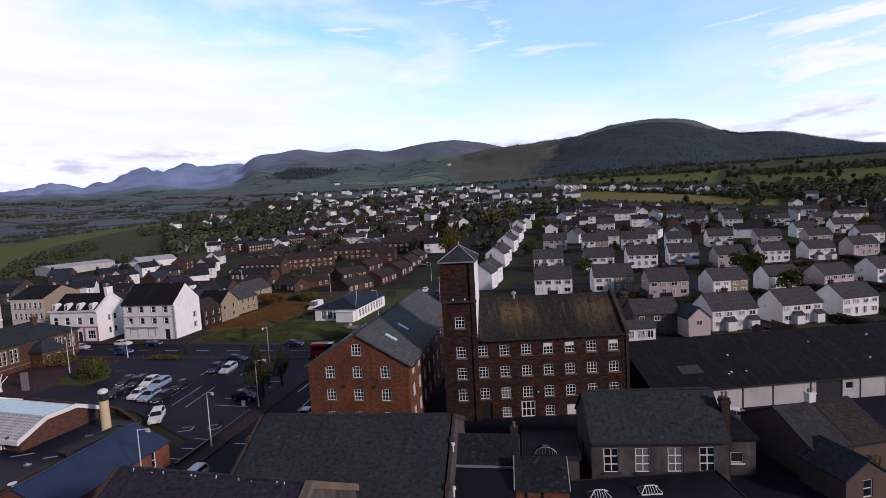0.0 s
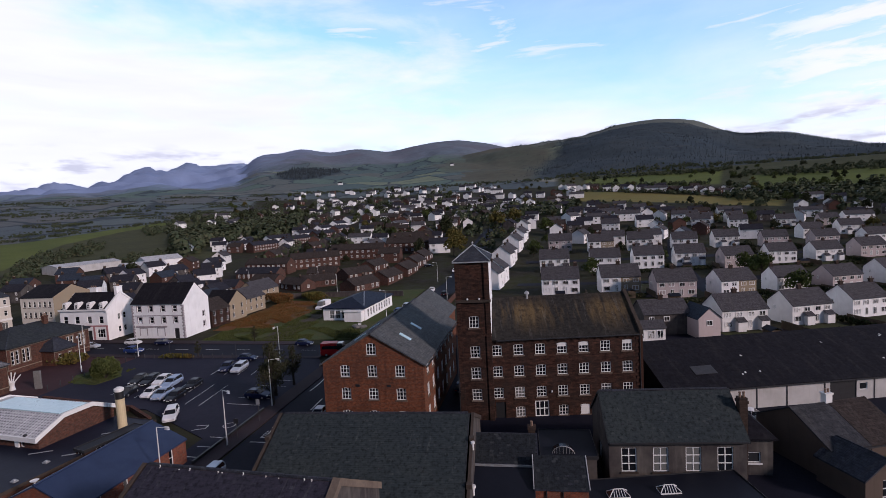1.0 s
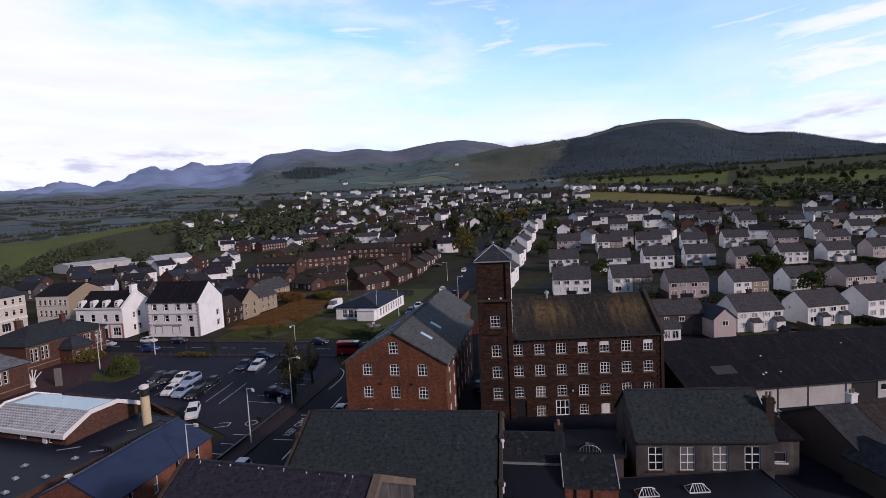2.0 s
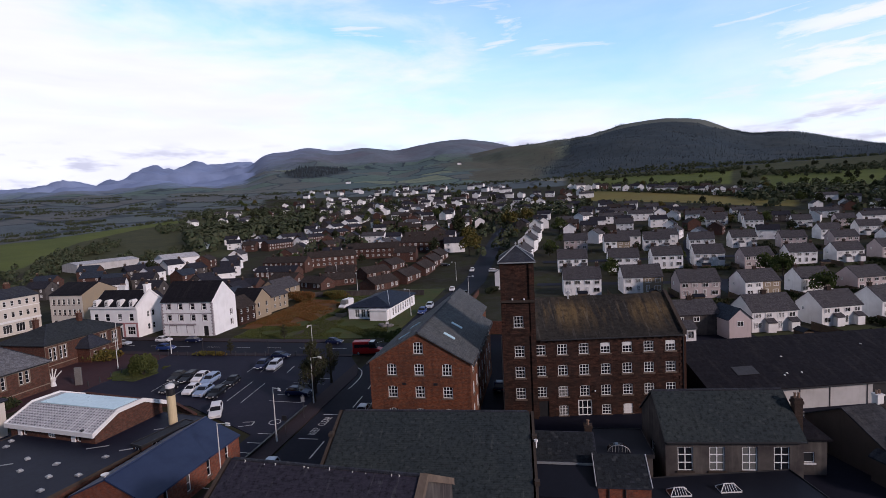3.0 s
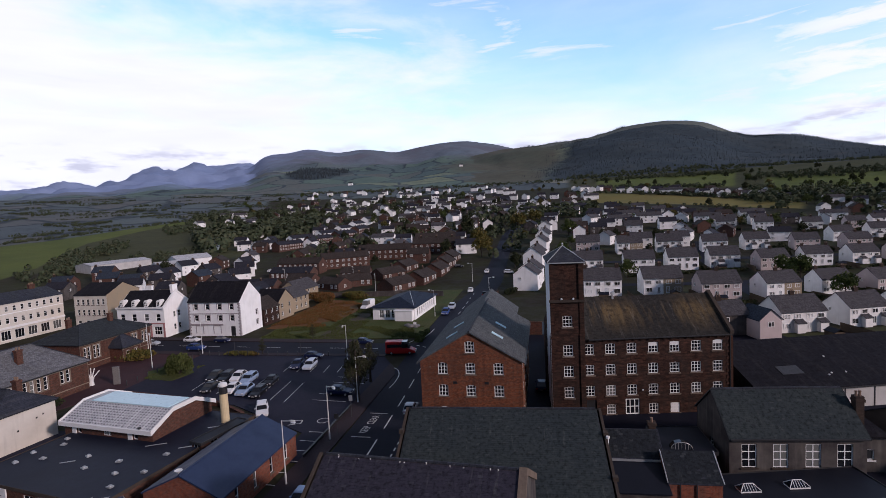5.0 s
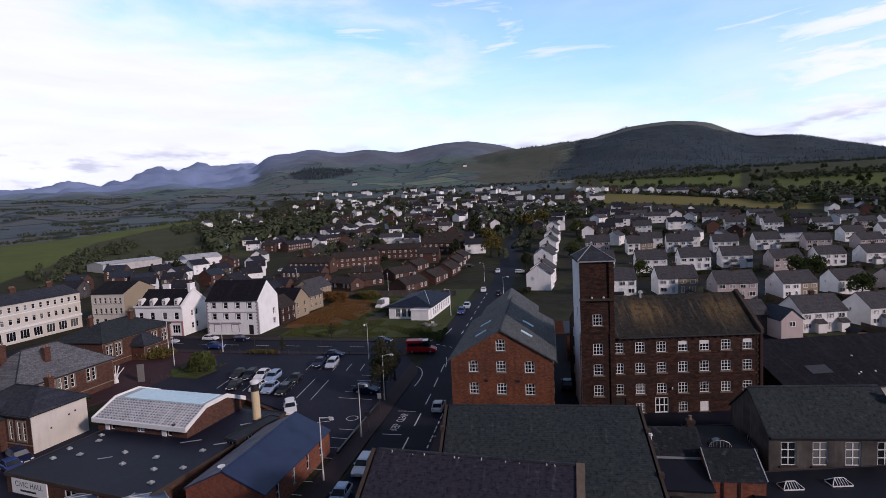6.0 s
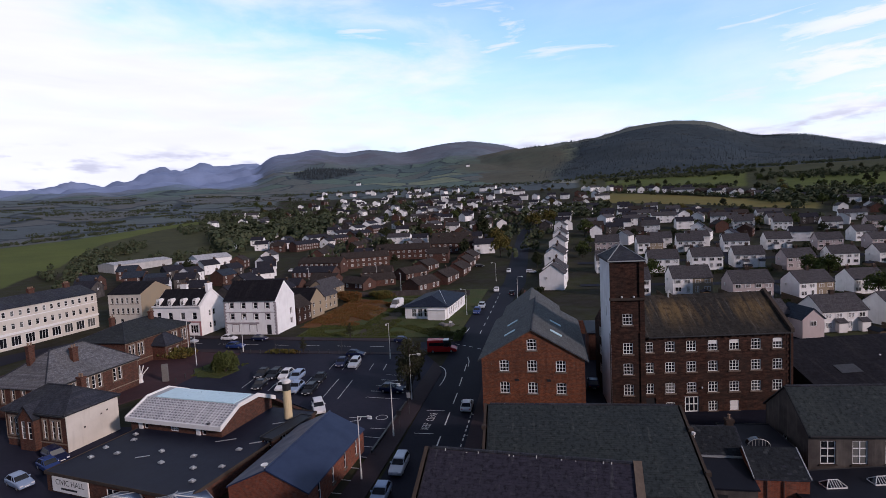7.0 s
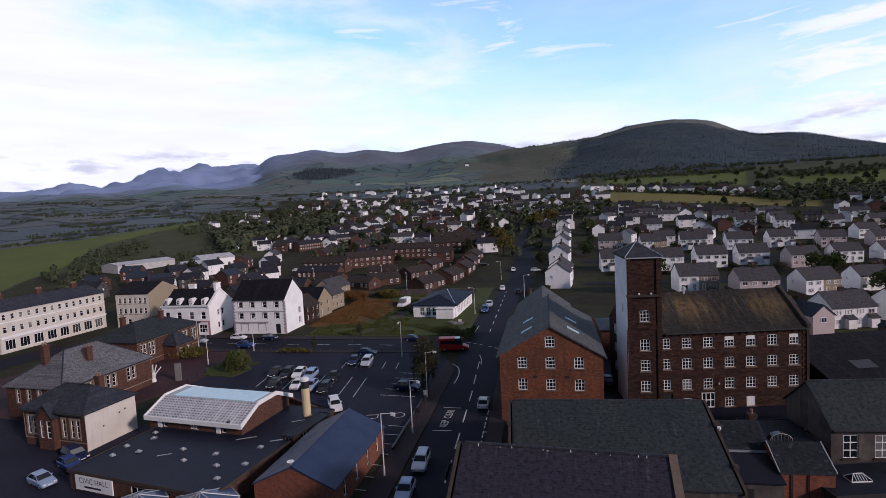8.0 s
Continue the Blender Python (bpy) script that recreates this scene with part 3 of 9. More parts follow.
def hip_roof(bm, w, d, eave, ridge, over=0.3, run=None):
    """A hipped roof on a thin fascia, the ridge along x."""
    x, y = w / 2 + over, d / 2 + over
    run = d / 2 if run is None else run
    k = max(x - run, 0.02)
    lo = [bm.verts.new(p) for p in ((-x, -y, eave), (x, -y, eave), (x, y, eave), (-x, y, eave))]
    up = [bm.verts.new((v.co.x, v.co.y, eave + 0.16)) for v in lo]
    a, b = bm.verts.new((-k, 0, ridge)), bm.verts.new((k, 0, ridge))
    bm.faces.new(lo[::-1])
    for i in range(4):
        bm.faces.new((lo[i], lo[(i + 1) % 4], up[(i + 1) % 4], up[i]))
    bm.faces.new((up[0], up[1], b, a))
    bm.faces.new((up[1], up[2], b))
    bm.faces.new((up[2], up[3], a, b))
    bm.faces.new((up[3], up[0], a))


def chimney(parent, x, y, z0, z1, w=0.9, d=0.6, mat="brick", pots=2, name="chimney"):
    bm = bmesh.new()
    box(bm, -w / 2, w / 2, -d / 2, d / 2, 0, z1 - z0 - 0.25)
    box(bm, -w / 2 - 0.07, w / 2 + 0.07, -d / 2 - 0.07, d / 2 + 0.07, z1 - z0 - 0.25, z1 - z0)
    ch = part(name, bm, mat, parent, m=Matrix.Translation((x, y, z0)))
    for i in range(pots):
        bm = bmesh.new()
        turned(bm, 0, 0, [(0.13, 0), (0.11, 0.3), (0.14, 0.34), (0.14, 0.42)], 8)
        part("chimney_pot", bm, "clay", ch, m=Matrix.Translation(((i - (pots - 1) / 2) * w / max(pots, 1), 0, z1 - z0)))
    return ch


def gutter(parent, w, d, eave, side="f", over=0.3, mat="gutter"):
    bm = bmesh.new()
    s = -1 if side == "f" else 1
    box(bm, -w / 2, w / 2, s * (d / 2 + over) - 0.07, s * (d / 2 + over) + 0.07, eave - 0.3, eave - 0.16)
    part("gutter", bm, mat, parent)


def gabled(name, m, w, d, eave, ridge, wall, roof, label, category, windows=(), group="", over=0.3, verge=0.15, hip=False, win_sill=None, roof_parts=None, flat=False, doors=(), bar_w=0.05):
    """A building with the ridge along its x: walls with openings, windows, doors, roof.
    windows: (side, x, z, width, height, panes across, panes up); doors: (side, x, width, height, material)."""
    top = thing(name, m, label, category, group)
    bm = bmesh.new()
    for side in "frbl":
        fm = face_pose(side, w, d)
        length = w if side in "fb" else d
        holes = [(x, z, ww, hh) for s, x, z, ww, hh, nx, nz in windows if s == side]
        holes += [(x, 0.0, ww, hh) for s, x, ww, hh, mat in doors if s == side]
        if side in "lr" and not hip and not flat:
            wall_face(bm, length, lambda x: eave + (ridge - eave) * (1 - abs(x) / (d / 2)), holes, fm, breaks=(0.0,))
        else:
            wall_face(bm, length, lambda x: eave, holes, fm)
    part("wall", bm, wall, top)
    for s, x, z, ww, hh, nx, nz in windows:
        set_window(top, face_pose(s, w, d), x, z, ww, hh, nx, nz, sill=win_sill, bar_w=bar_w)
    for s, x, ww, hh, mat in doors:
        bm = bmesh.new()
        box(bm, -ww / 2, ww / 2, 0, 0.06, 0.02, hh)
        box(bm, -ww / 2 + 0.12, ww / 2 - 0.12, -0.02, 0.0, hh * 0.55, hh - 0.15)
        part("door", bm, mat, top, m=face_pose(s, w, d) @ Matrix.Translation((x, 0.1, 0)))
    if not flat:
        bm = bmesh.new()
        if hip:
            hip_roof(bm, w, d, eave, ridge, over)
        else:
            gable_roof(bm, w, d, eave, ridge, over, verge)
        part("roof", bm, roof, top)
    return top


def even(n, span, centre=0.0):
    """n places spread evenly over a span."""
    return [centre + span * ((i + 0.5) / n - 0.5) for i in range(n)]

# ---------------------------------------------------------------- the land
CENTRE = (-10.0, 0.0)
# hills by bearing: (bearing, spread, height) in degrees, fitted to the camera's skyline, and the distance of each crest
HILLS = {
    "dent": (1700, [(3.6, 6.7, -1.69), (7.6, 22.7, 8.85), (19.8, 3.0, -0.88), (35.2, 4.2, 1.14)]),
    "moor": (2600, [(-25.9, 4.9, 2.21), (-29.8, 2.0, 1.05), (-18.8, 2.6, 0.79), (-10.1, 32.5, 6.16), (-9.4, 7.2, 1.34)]),
    "fells": (4000, [(-55.6, 4.9, 1.32), (-47.2, 2.0, 1.04), (-38.4, 21.9, 3.49), (-40.0, 3.3, 1.6), (-35.8, 2.0, 0.85), (-32.4, 2.4, 1.1), (-27.7, 7.2, 2.36)]),
}
FOOT = 850.0


def rise(r):
    s = max(0.0, min(r, FOOT) - 170.0)
    return 0.055 * s + 0.00006 * s * s


def land(x, y):
    """Height of the ground, and which hill it belongs to (0 valley, 1 dent, 2 moor, 3 fells) with the share of the climb."""
    dx, dy = x - CENTRE[0], y - CENTRE[1]
    r, az = math.hypot(dx, dy), math.degrees(math.atan2(dx, dy))
    z, kind, part_of = rise(r), 0, 0.0
    if r > FOOT:
        base = rise(FOOT)
        for i, (crest, bumps) in enumerate(HILLS.values()):
            el = sum(h * math.exp(-(((az - c) / s) ** 2)) for c, s, h in bumps)
            if i == 2:  # the far crags have a broken skyline
                el += 0.12 * noise.fractal((az * 0.35, 4.0, 0.0), 0.8, 2.0, 4) - 0.05
            peak = 26.5 + crest * math.tan(radians(el))
            t = (r - FOOT) / (crest - FOOT)
            bumpy = noise.fractal((x / 260.0, y / 260.0, i), 0.9, 2.0, 5) * (22.0 if i < 2 else 60.0) * min(1.0, t * 2) * (0.4 if t > 0.8 else 1.0)
            q = base + (peak - base) * t ** 1.12 + bumpy if t <= 1 else peak - (r - crest) * 0.3
            if q > z or kind == 0:
                z, kind, part_of = max(q, base - 20), i + 1, t
    elif r > 230:
        z += noise.fractal((x / 120.0, y / 120.0, 5.0), 0.9, 2.0, 4) * 1.2 * min(1.0, (r - 230) / 200)
    return z, kind, part_of


COVER = ("hill", "pasture", "valley", "meadow", "stubble", "moor", "fern", "forest", "top", "hazy_crag")


def patchwork(n, greens, hedge, cell, hedge_width):
    """Enclosed fields of several tints with dark hedges between them."""
    wob = n.add("ShaderNodeTexNoise", Scale=0.02, Detail=3.0)
    n.link(n.ob, wob.inputs["Vector"])
    shift = n.add("ShaderNodeVectorMath")
    shift.operation = "MULTIPLY_ADD"
    n.link(wob.outputs["Color"], shift.inputs[0])
    shift.inputs[1].default_value = (cell * 0.3, cell * 0.3, 0.0)
    n.link(n.ob, shift.inputs[2])
    flat = n.add("ShaderNodeMapping")
    flat.inputs["Scale"].default_value = (1.0 / cell, 0.8 / cell, 0.0)
    n.link(shift.outputs[0], flat.inputs["Vector"])
    tone = n.add("ShaderNodeTexVoronoi", Scale=1.0, Randomness=0.85)
    n.link(flat.outputs[0], tone.inputs["Vector"])
    edge = n.add("ShaderNodeTexVoronoi", Scale=1.0, Randomness=0.85)
    edge.feature = "DISTANCE_TO_EDGE"
    n.link(flat.outputs[0], edge.inputs["Vector"])
    pick = n.add("ShaderNodeSeparateColor")
    n.link(tone.outputs["Color"], pick.inputs[0])
    col = n.mix(n.ramp(pick.outputs[0], 0.3, 0.4), greens[0], greens[1])
    col = n.mix(n.ramp(pick.outputs[0], 0.62, 0.68), col, greens[2])
    col = n.mix(n.ramp(pick.outputs[0], 0.9, 0.92), col, greens[3])
    col = n.mix(n.ramp(n.noise(0.024, 6, 0.65), 0.4, 0.7, 0.0, 0.5), col, greens[1])
    col = n.mix(n.ramp(n.noise(0.09, 6, 0.75), 0.5, 0.68, 0.0, 0.6), col, tuple(v * 0.5 for v in greens[1]))
    rough_edge = n.math("ADD", edge.outputs["Distance"], n.math("MULTIPLY", n.math("SUBTRACT", n.noise(0.05, 4, 0.7), 0.5), hedge_width * 2.5))
    return n.mix(n.ramp(rough_edge, hedge_width, hedge_width * 0.4), col, hedge)


def countryside():
    """One cover for all the land: gardens of the town, rough pasture, fields, enclosed slopes, moor, plantation, bare
    tops and far crags. Distance haze is painted into the far colours.
    """
    n = Nodes("countryside")
    edge_noise = n.noise(0.012, 7, 0.65)
    near_noise = n.noise(0.06, 6, 0.7)
    broad = n.noise(0.0045, 6, 0.6)
    mid = n.noise(0.05, 7, 0.66)
    fine = n.noise(0.3, 5, 0.7)

    def share(key, width=0.12, wobble=0.5, by=edge_noise):
        a = n.add("ShaderNodeAttribute")
        a.attribute_name = key
        v = n.math("ADD", a.outputs["Fac"], n.math("MULTIPLY", n.math("SUBTRACT", by, 0.5), wobble))
        return n.ramp(v, 0.5 - width, 0.5 + width)

    def tones(a, b, c, by=mid, grain=fine):
        return n.mix(n.ramp(grain, 0.42, 0.74, 0.0, 0.6), n.mix(n.ramp(by, 0.36, 0.66), a, b), c)

    col = tones((0.034, 0.038, 0.015), (0.026, 0.022, 0.017), (0.055, 0.05, 0.045))
    col = n.mix(share("pasture", 0.2, 0.7, near_noise), col, tones((0.072, 0.076, 0.036), (0.052, 0.055, 0.03), (0.034, 0.04, 0.022)))
    # distance haze painted into the valley fields as paler, bluer greens
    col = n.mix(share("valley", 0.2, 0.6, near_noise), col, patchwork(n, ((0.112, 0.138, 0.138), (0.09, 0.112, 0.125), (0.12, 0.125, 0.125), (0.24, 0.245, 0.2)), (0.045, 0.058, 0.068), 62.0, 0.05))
    col = n.mix(share("meadow", 0.1, 0.4, near_noise), col, tones((0.118, 0.14, 0.036), (0.086, 0.11, 0.032), (0.064, 0.08, 0.027), edge_noise, mid))
    col = n.mix(share("stubble", 0.1, 0.3, near_noise), col, tones((0.2, 0.17, 0.054), (0.13, 0.13, 0.045), (0.16, 0.11, 0.04), edge_noise, mid))
    # aerial haze painted into slope and moor colours as a blue-grey cast
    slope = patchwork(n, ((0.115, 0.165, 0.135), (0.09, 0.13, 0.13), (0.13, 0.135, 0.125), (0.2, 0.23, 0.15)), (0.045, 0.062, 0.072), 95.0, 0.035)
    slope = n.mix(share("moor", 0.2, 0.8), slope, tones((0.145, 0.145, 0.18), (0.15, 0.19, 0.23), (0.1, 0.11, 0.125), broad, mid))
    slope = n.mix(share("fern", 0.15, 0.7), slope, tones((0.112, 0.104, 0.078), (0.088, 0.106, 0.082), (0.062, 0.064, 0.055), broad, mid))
    # haze painted into the plantation: blue-grey in place of green
    hazy_pine = tones((0.04, 0.056, 0.07), (0.06, 0.074, 0.08), (0.026, 0.038, 0.05), broad, mid)
    hazy_pine = n.mix(n.ramp(n.noise(0.02, 5, 0.7), 0.56, 0.7, 0.0, 0.5), hazy_pine, (0.085, 0.082, 0.072))
    slope = n.mix(share("forest", 0.16, 0.9), slope, hazy_pine)
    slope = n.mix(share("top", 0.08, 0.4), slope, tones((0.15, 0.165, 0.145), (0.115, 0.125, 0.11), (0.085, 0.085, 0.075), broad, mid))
    # distance haze painted as blue into the base colour of the far fells
    hazy_crag = tones((0.22, 0.285, 0.46), (0.29, 0.355, 0.53), (0.19, 0.24, 0.38), n.noise(0.0022, 7, 0.66), n.noise(0.008, 7, 0.72))
    slope = n.mix(share("hazy_crag", 0.25, 0.5), slope, hazy_crag)
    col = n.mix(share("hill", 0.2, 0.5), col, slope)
    return n.done(col, 0.95, mid, 1.0, spec=0.06)


MATS["countryside"] = countryside()


def between(az, table):
    """Straight-line reading of a short table of (bearing, distance)."""
    for (a, p), (b, q) in zip(table, table[1:]):
        if az <= b:
            return p + (q - p) * max(0.0, az - a) / (b - a)
    return table[-1][1]


def stubble_near(az):
    return 499.0 - 5.9 * (az - 8.0)


def stubble_far(az):
    return 619.0 - 9.5 * (az - 6.5)


def in_stubble(az, r, margin=0.0):
    return 5.5 < az < 24.5 and stubble_near(az) - margin < r < stubble_far(az) + margin


def clamp(v):
    return max(0.0, min(1.0, v))


def field_shares(x, y, kind):
    """How far each cover of the valley floor holds at a place: hill, pasture, valley, meadow, stubble; 0.5 is its edge."""
    dx, dy = x - CENTRE[0], y - CENTRE[1]
    r, az = math.hypot(dx, dy), math.degrees(math.atan2(dx, dy))
    if kind:
        return 1.0, 0.0, 1.0 if az < 4 else 0.0, 0.0, 0.0

    def inside(*distances):
        return clamp(0.5 + min(distances) / 24.0)

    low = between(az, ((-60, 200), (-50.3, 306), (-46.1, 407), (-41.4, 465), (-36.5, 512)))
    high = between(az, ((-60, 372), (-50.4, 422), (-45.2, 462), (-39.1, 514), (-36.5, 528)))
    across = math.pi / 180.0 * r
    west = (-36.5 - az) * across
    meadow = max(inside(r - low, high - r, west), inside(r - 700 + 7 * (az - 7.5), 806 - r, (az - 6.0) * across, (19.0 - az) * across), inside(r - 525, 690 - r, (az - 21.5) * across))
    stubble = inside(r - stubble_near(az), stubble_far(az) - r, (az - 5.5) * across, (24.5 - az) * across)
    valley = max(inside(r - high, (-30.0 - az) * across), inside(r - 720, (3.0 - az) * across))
    pasture = max(inside(high - r, r - 285, (-33.0 - az) * across), inside(r - 610, (az - 3.0) * across), inside(r - 500, (az - 24.0) * across))
    return 0.0, pasture, valley, meadow, stubble


def slope_shares(x, y, kind, t):
    """How far each cover of the slopes holds at a place: moor, fern, forest, top, and the crags' haze blue."""
    dx, dy = x - CENTRE[0], y - CENTRE[1]
    r, az = math.hypot(dx, dy), math.degrees(math.atan2(dx, dy))
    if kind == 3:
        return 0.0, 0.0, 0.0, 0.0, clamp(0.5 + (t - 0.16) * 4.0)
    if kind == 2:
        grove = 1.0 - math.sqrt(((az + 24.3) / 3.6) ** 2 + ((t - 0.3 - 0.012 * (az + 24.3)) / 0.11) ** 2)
        # the last share lays the painted haze blue on the high western moor
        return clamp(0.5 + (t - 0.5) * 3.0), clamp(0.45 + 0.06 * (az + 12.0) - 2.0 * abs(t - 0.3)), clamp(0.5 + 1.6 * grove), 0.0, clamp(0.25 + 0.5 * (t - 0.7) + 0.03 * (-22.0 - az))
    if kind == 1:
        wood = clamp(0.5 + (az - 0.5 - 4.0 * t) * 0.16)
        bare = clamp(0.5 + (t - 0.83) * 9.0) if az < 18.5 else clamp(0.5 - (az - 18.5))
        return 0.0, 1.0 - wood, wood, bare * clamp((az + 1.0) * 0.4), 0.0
    return 0.0, 0.0, 0.0, 0.0, 0.0


def build_land():
    bearings = [-180 + 6 * i for i in range(18)] + [-72 + 0.45 * i for i in range(276)] + [52.2 + 6.1 * i for i in range(21)]
    radii = [0.0] + [20 * 1.026 ** i for i in range(215)]
    radii = [r for r in radii if r < 4700]
    verts, faces, shares = [], [], []
    for r in radii:
        for az in bearings:
            x, y = CENTRE[0] + r * math.sin(radians(az)), CENTRE[1] + r * math.cos(radians(az))
            z, kind, t = land(x, y)
            verts.append((x, y, z - 0.05))
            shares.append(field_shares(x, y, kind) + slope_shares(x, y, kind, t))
    nb = len(bearings)
    for i in range(len(radii) - 1):
        for j in range(nb):
            k = (j + 1) % nb
            a, b, c, d = i * nb + j, i * nb + k, (i + 1) * nb + k, (i + 1) * nb + j
            faces.append((d, c, b, a) if i else (d, c, a))
    data = bpy.data.meshes.new("ground")
    data.from_pydata(verts, [], faces)
    data.materials.append(MATS["countryside"])
    data.polygons.foreach_set("use_smooth", [True] * len(faces))
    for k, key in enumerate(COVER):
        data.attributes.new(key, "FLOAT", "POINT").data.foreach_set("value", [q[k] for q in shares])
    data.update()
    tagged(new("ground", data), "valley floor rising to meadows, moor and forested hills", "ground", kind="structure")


build_land()


def sheet(name, pts, z, material, label, category="ground", thick=0.12):
    """A flat slab of ground cover, from its outline."""
    bm = bmesh.new()
    top = [bm.verts.new((x, y, z)) for x, y in pts]
    low = [bm.verts.new((x, y, z - thick)) for x, y in pts]
    bm.faces.new(top)
    n = len(pts)
    for i in range(n):
        bm.faces.new((low[i], low[(i + 1) % n], top[(i + 1) % n], top[i]))
    bm.normal_update()
    if bm.faces[:][0].normal.z < 0:
        bmesh.ops.reverse_faces(bm, faces=bm.faces[:])
    return solid(name, bm, material, label, category, kind="structure")


def ragged(pts, step, depth, seed):
    """An outline with uneven edges, as growing things have."""
    rng = random.Random(seed)
    out = []
    for a, b in zip(pts, pts[1:] + pts[:1]):
        n = max(1, int(math.dist(a, b) / step))
        for k in range(n):
            out.append((a[0] + (b[0] - a[0]) * k / n + rng.uniform(-depth, depth), a[1] + (b[1] - a[1]) * k / n + rng.uniform(-depth, depth)))
    return out


def ribbon(name, line, width, z, material, label, category="road"):
    """A strip of road along a centre line, laid on the land."""
    bm = bmesh.new()
    prev = None
    for i, (x, y) in enumerate(line):
        a, b = line[max(i - 1, 0)], line[min(i + 1, len(line) - 1)]
        d = Vector((b[0] - a[0], b[1] - a[1])).normalized()
        n = Vector((-d.y, d.x)) * width / 2
        row = []
        for s in (1, -1):
            px, py = x + s * n.x, y + s * n.y
            row.append(bm.verts.new((px, py, land(px, py)[0] + z)))
        if prev:
            bm.faces.new((prev[0], prev[1], row[1], row[0]))
        prev = row
    bm.normal_update()
    if bm.faces[:][0].normal.z < 0:
        bmesh.ops.reverse_faces(bm, faces=bm.faces[:])
    return solid(name, bm, material, label, category, kind="structure")


def subdivide(line, step=6.0):
    out = [line[0]]
    for a, b in zip(line, line[1:]):
        n = max(1, int(math.dist(a, b) / step))
        out += [(a[0] + (b[0] - a[0]) * i / n, a[1] + (b[1] - a[1]) * i / n) for i in range(1, n + 1)]
    return out

# ---------------------------------------------------------------- roads and yards
MAIN = [(-31.8, 8), (-31.9, 40), (-32.2, 60), (-33.0, 78), (-33.4, 100), (-33.6, 118), (-29.6, 172), (-30.8, 254), (-31.5, 310), (-28.0, 354), (-12, 400)]
CROSS = [(-33, 89.2), (-48, 89.4), (-75, 90.2), (-100, 91.4), (-114, 92.0), (-124, 90.0), (-129, 80), (-130, 60), (-126, 30)]
ribbon("road", subdivide(MAIN), 7.6, 0.03, "asphalt", "dark asphalt main street running up through the town")
ribbon("road", subdivide(CROSS), 8.0, 0.034, "asphalt", "dark asphalt side street past the white buildings")
sheet("car_park", [(-78.9, 84.2), (-41, 84.2), (-38.6, 80), (-38.6, 45), (-41.5, 45), (-41.5, 52), (-56, 60), (-78.9, 63)], 0.05, "parking", "worn asphalt car park with painted bays", "car park")
sheet("yard", [(-122, 52), (-85, 50), (-79, 64), (-79, 85.6), (-114, 87.0)], 0.03, "brickpave", "brick-paved yard beside the school", "yard")
sheet("yard", [(-122, 20), (-60, 20), (-66, 50), (-85, 49.9), (-122, 51.9)], 0.025, "parking", "asphalt forecourt of the hall", "yard")
sheet("pavement", [(-38.6, 30), (-36.1, 30), (-36.1, 74), (-37.4, 78), (-38.6, 80)], 0.13, "paving", "grey-brown pavement beside the street", "pavement")
sheet("pavement", [(-28.0, 30), (-26.5, 30), (-26.5, 160), (-26.0, 160), (-28.6, 118), (-29.2, 90)], 0.13, "paving", "narrow pavement along the brick warehouse", "pavement")
sheet("pavement", [(-41, 84.2), (-41, 85.4), (-80, 86.0), (-112, 88.2), (-112, 86.2), (-80, 84.2)], 0.13, "paving", "pavement along the side street", "pavement")
sheet("pavement", [(-50, 93.6), (-75, 94.4), (-100, 95.7), (-112, 98.5), (-112, 101.0), (-99, 97.9), (-75, 96.8), (-50, 95.6)], 0.13, "paving", "pavement in front of the white buildings", "pavement")
sheet("yard", [(-26, 30), (60, 30), (60, 100), (-26, 100)], 0.02, "asphalt", "dark yard among the mill buildings", "yard")
sheet("lawn", [(-74, 97), (-52, 97), (-40, 97.5), (-37.6, 102), (-37.6, 160), (-78, 160)], 0.06, "grass", "rough grass lot beside the crossroads", "lawn")
sheet("lawn", ragged([(-81.8, 73.6), (-78.2, 69.6), (-73.4, 69.4), (-72.6, 73.6), (-76.4, 78.2), (-80.4, 78.4)], 1.2, 0.25, 8), 0.13, "grass", "small green plot round a bush at the car park", "lawn")
sheet("scrub_patch", ragged([(-77.2, 106.5), (-73, 106.0), (-66.5, 110.5), (-62.6, 118), (-61.5, 131), (-68, 142), (-78, 144), (-78.5, 118)], 1.6, 0.55, 4), 0.1, "scrub", "russet dead bracken on a vacant lot", "scrub")
sheet("path", ragged([(-60.5, 97.6), (-55, 97.6), (-54.5, 106), (-56, 118), (-57, 136), (-61, 136), (-59.5, 118)], 1.6, 0.45, 6), 0.12, "earth", "trodden earth track across the grass lot", "path")


def stripe(a, b, width, name="road_marking", label="white painted line"):
    bm = bmesh.new()
    a, b = Vector((*a, 0)), Vector((*b, 0))
    d = (b - a).normalized()
    n = Vector((-d.y, d.x, 0)) * width / 2
    za, zb = land(a.x, a.y)[0] + 0.062, land(b.x, b.y)[0] + 0.062
    face(bm, a - n + Vector((0, 0, za)), b - n + Vector((0, 0, zb)), b + n + Vector((0, 0, zb)), a + n + Vector((0, 0, za)))
    return solid(name, bm, "paint", label, "road marking", "road markings", "structure")


def dashes(line, gap, length, width):
    pts = subdivide(line, 0.5)
    run, i = 0.0, 0
    for a, b in zip(pts, pts[1:]):
        if run % (gap + length) < 1e-6 or (run % (gap + length)) < math.dist(a, b):
            d = Vector((b[0] - a[0], b[1] - a[1])).normalized() * length
            stripe(a, (a[0] + d.x, a[1] + d.y), width)
        run += math.dist(a, b)


dashes([(-31.3, 40), (-31.9, 62), (-32.8, 82)], 3.0, 4.0, 0.16)
dashes([(-33.0, 100), (-33.0, 150)], 4.0, 3.0, 0.16)
dashes([(-44, 89.4), (-75, 90.2), (-98, 91.4)], 4.0, 3.0, 0.14)
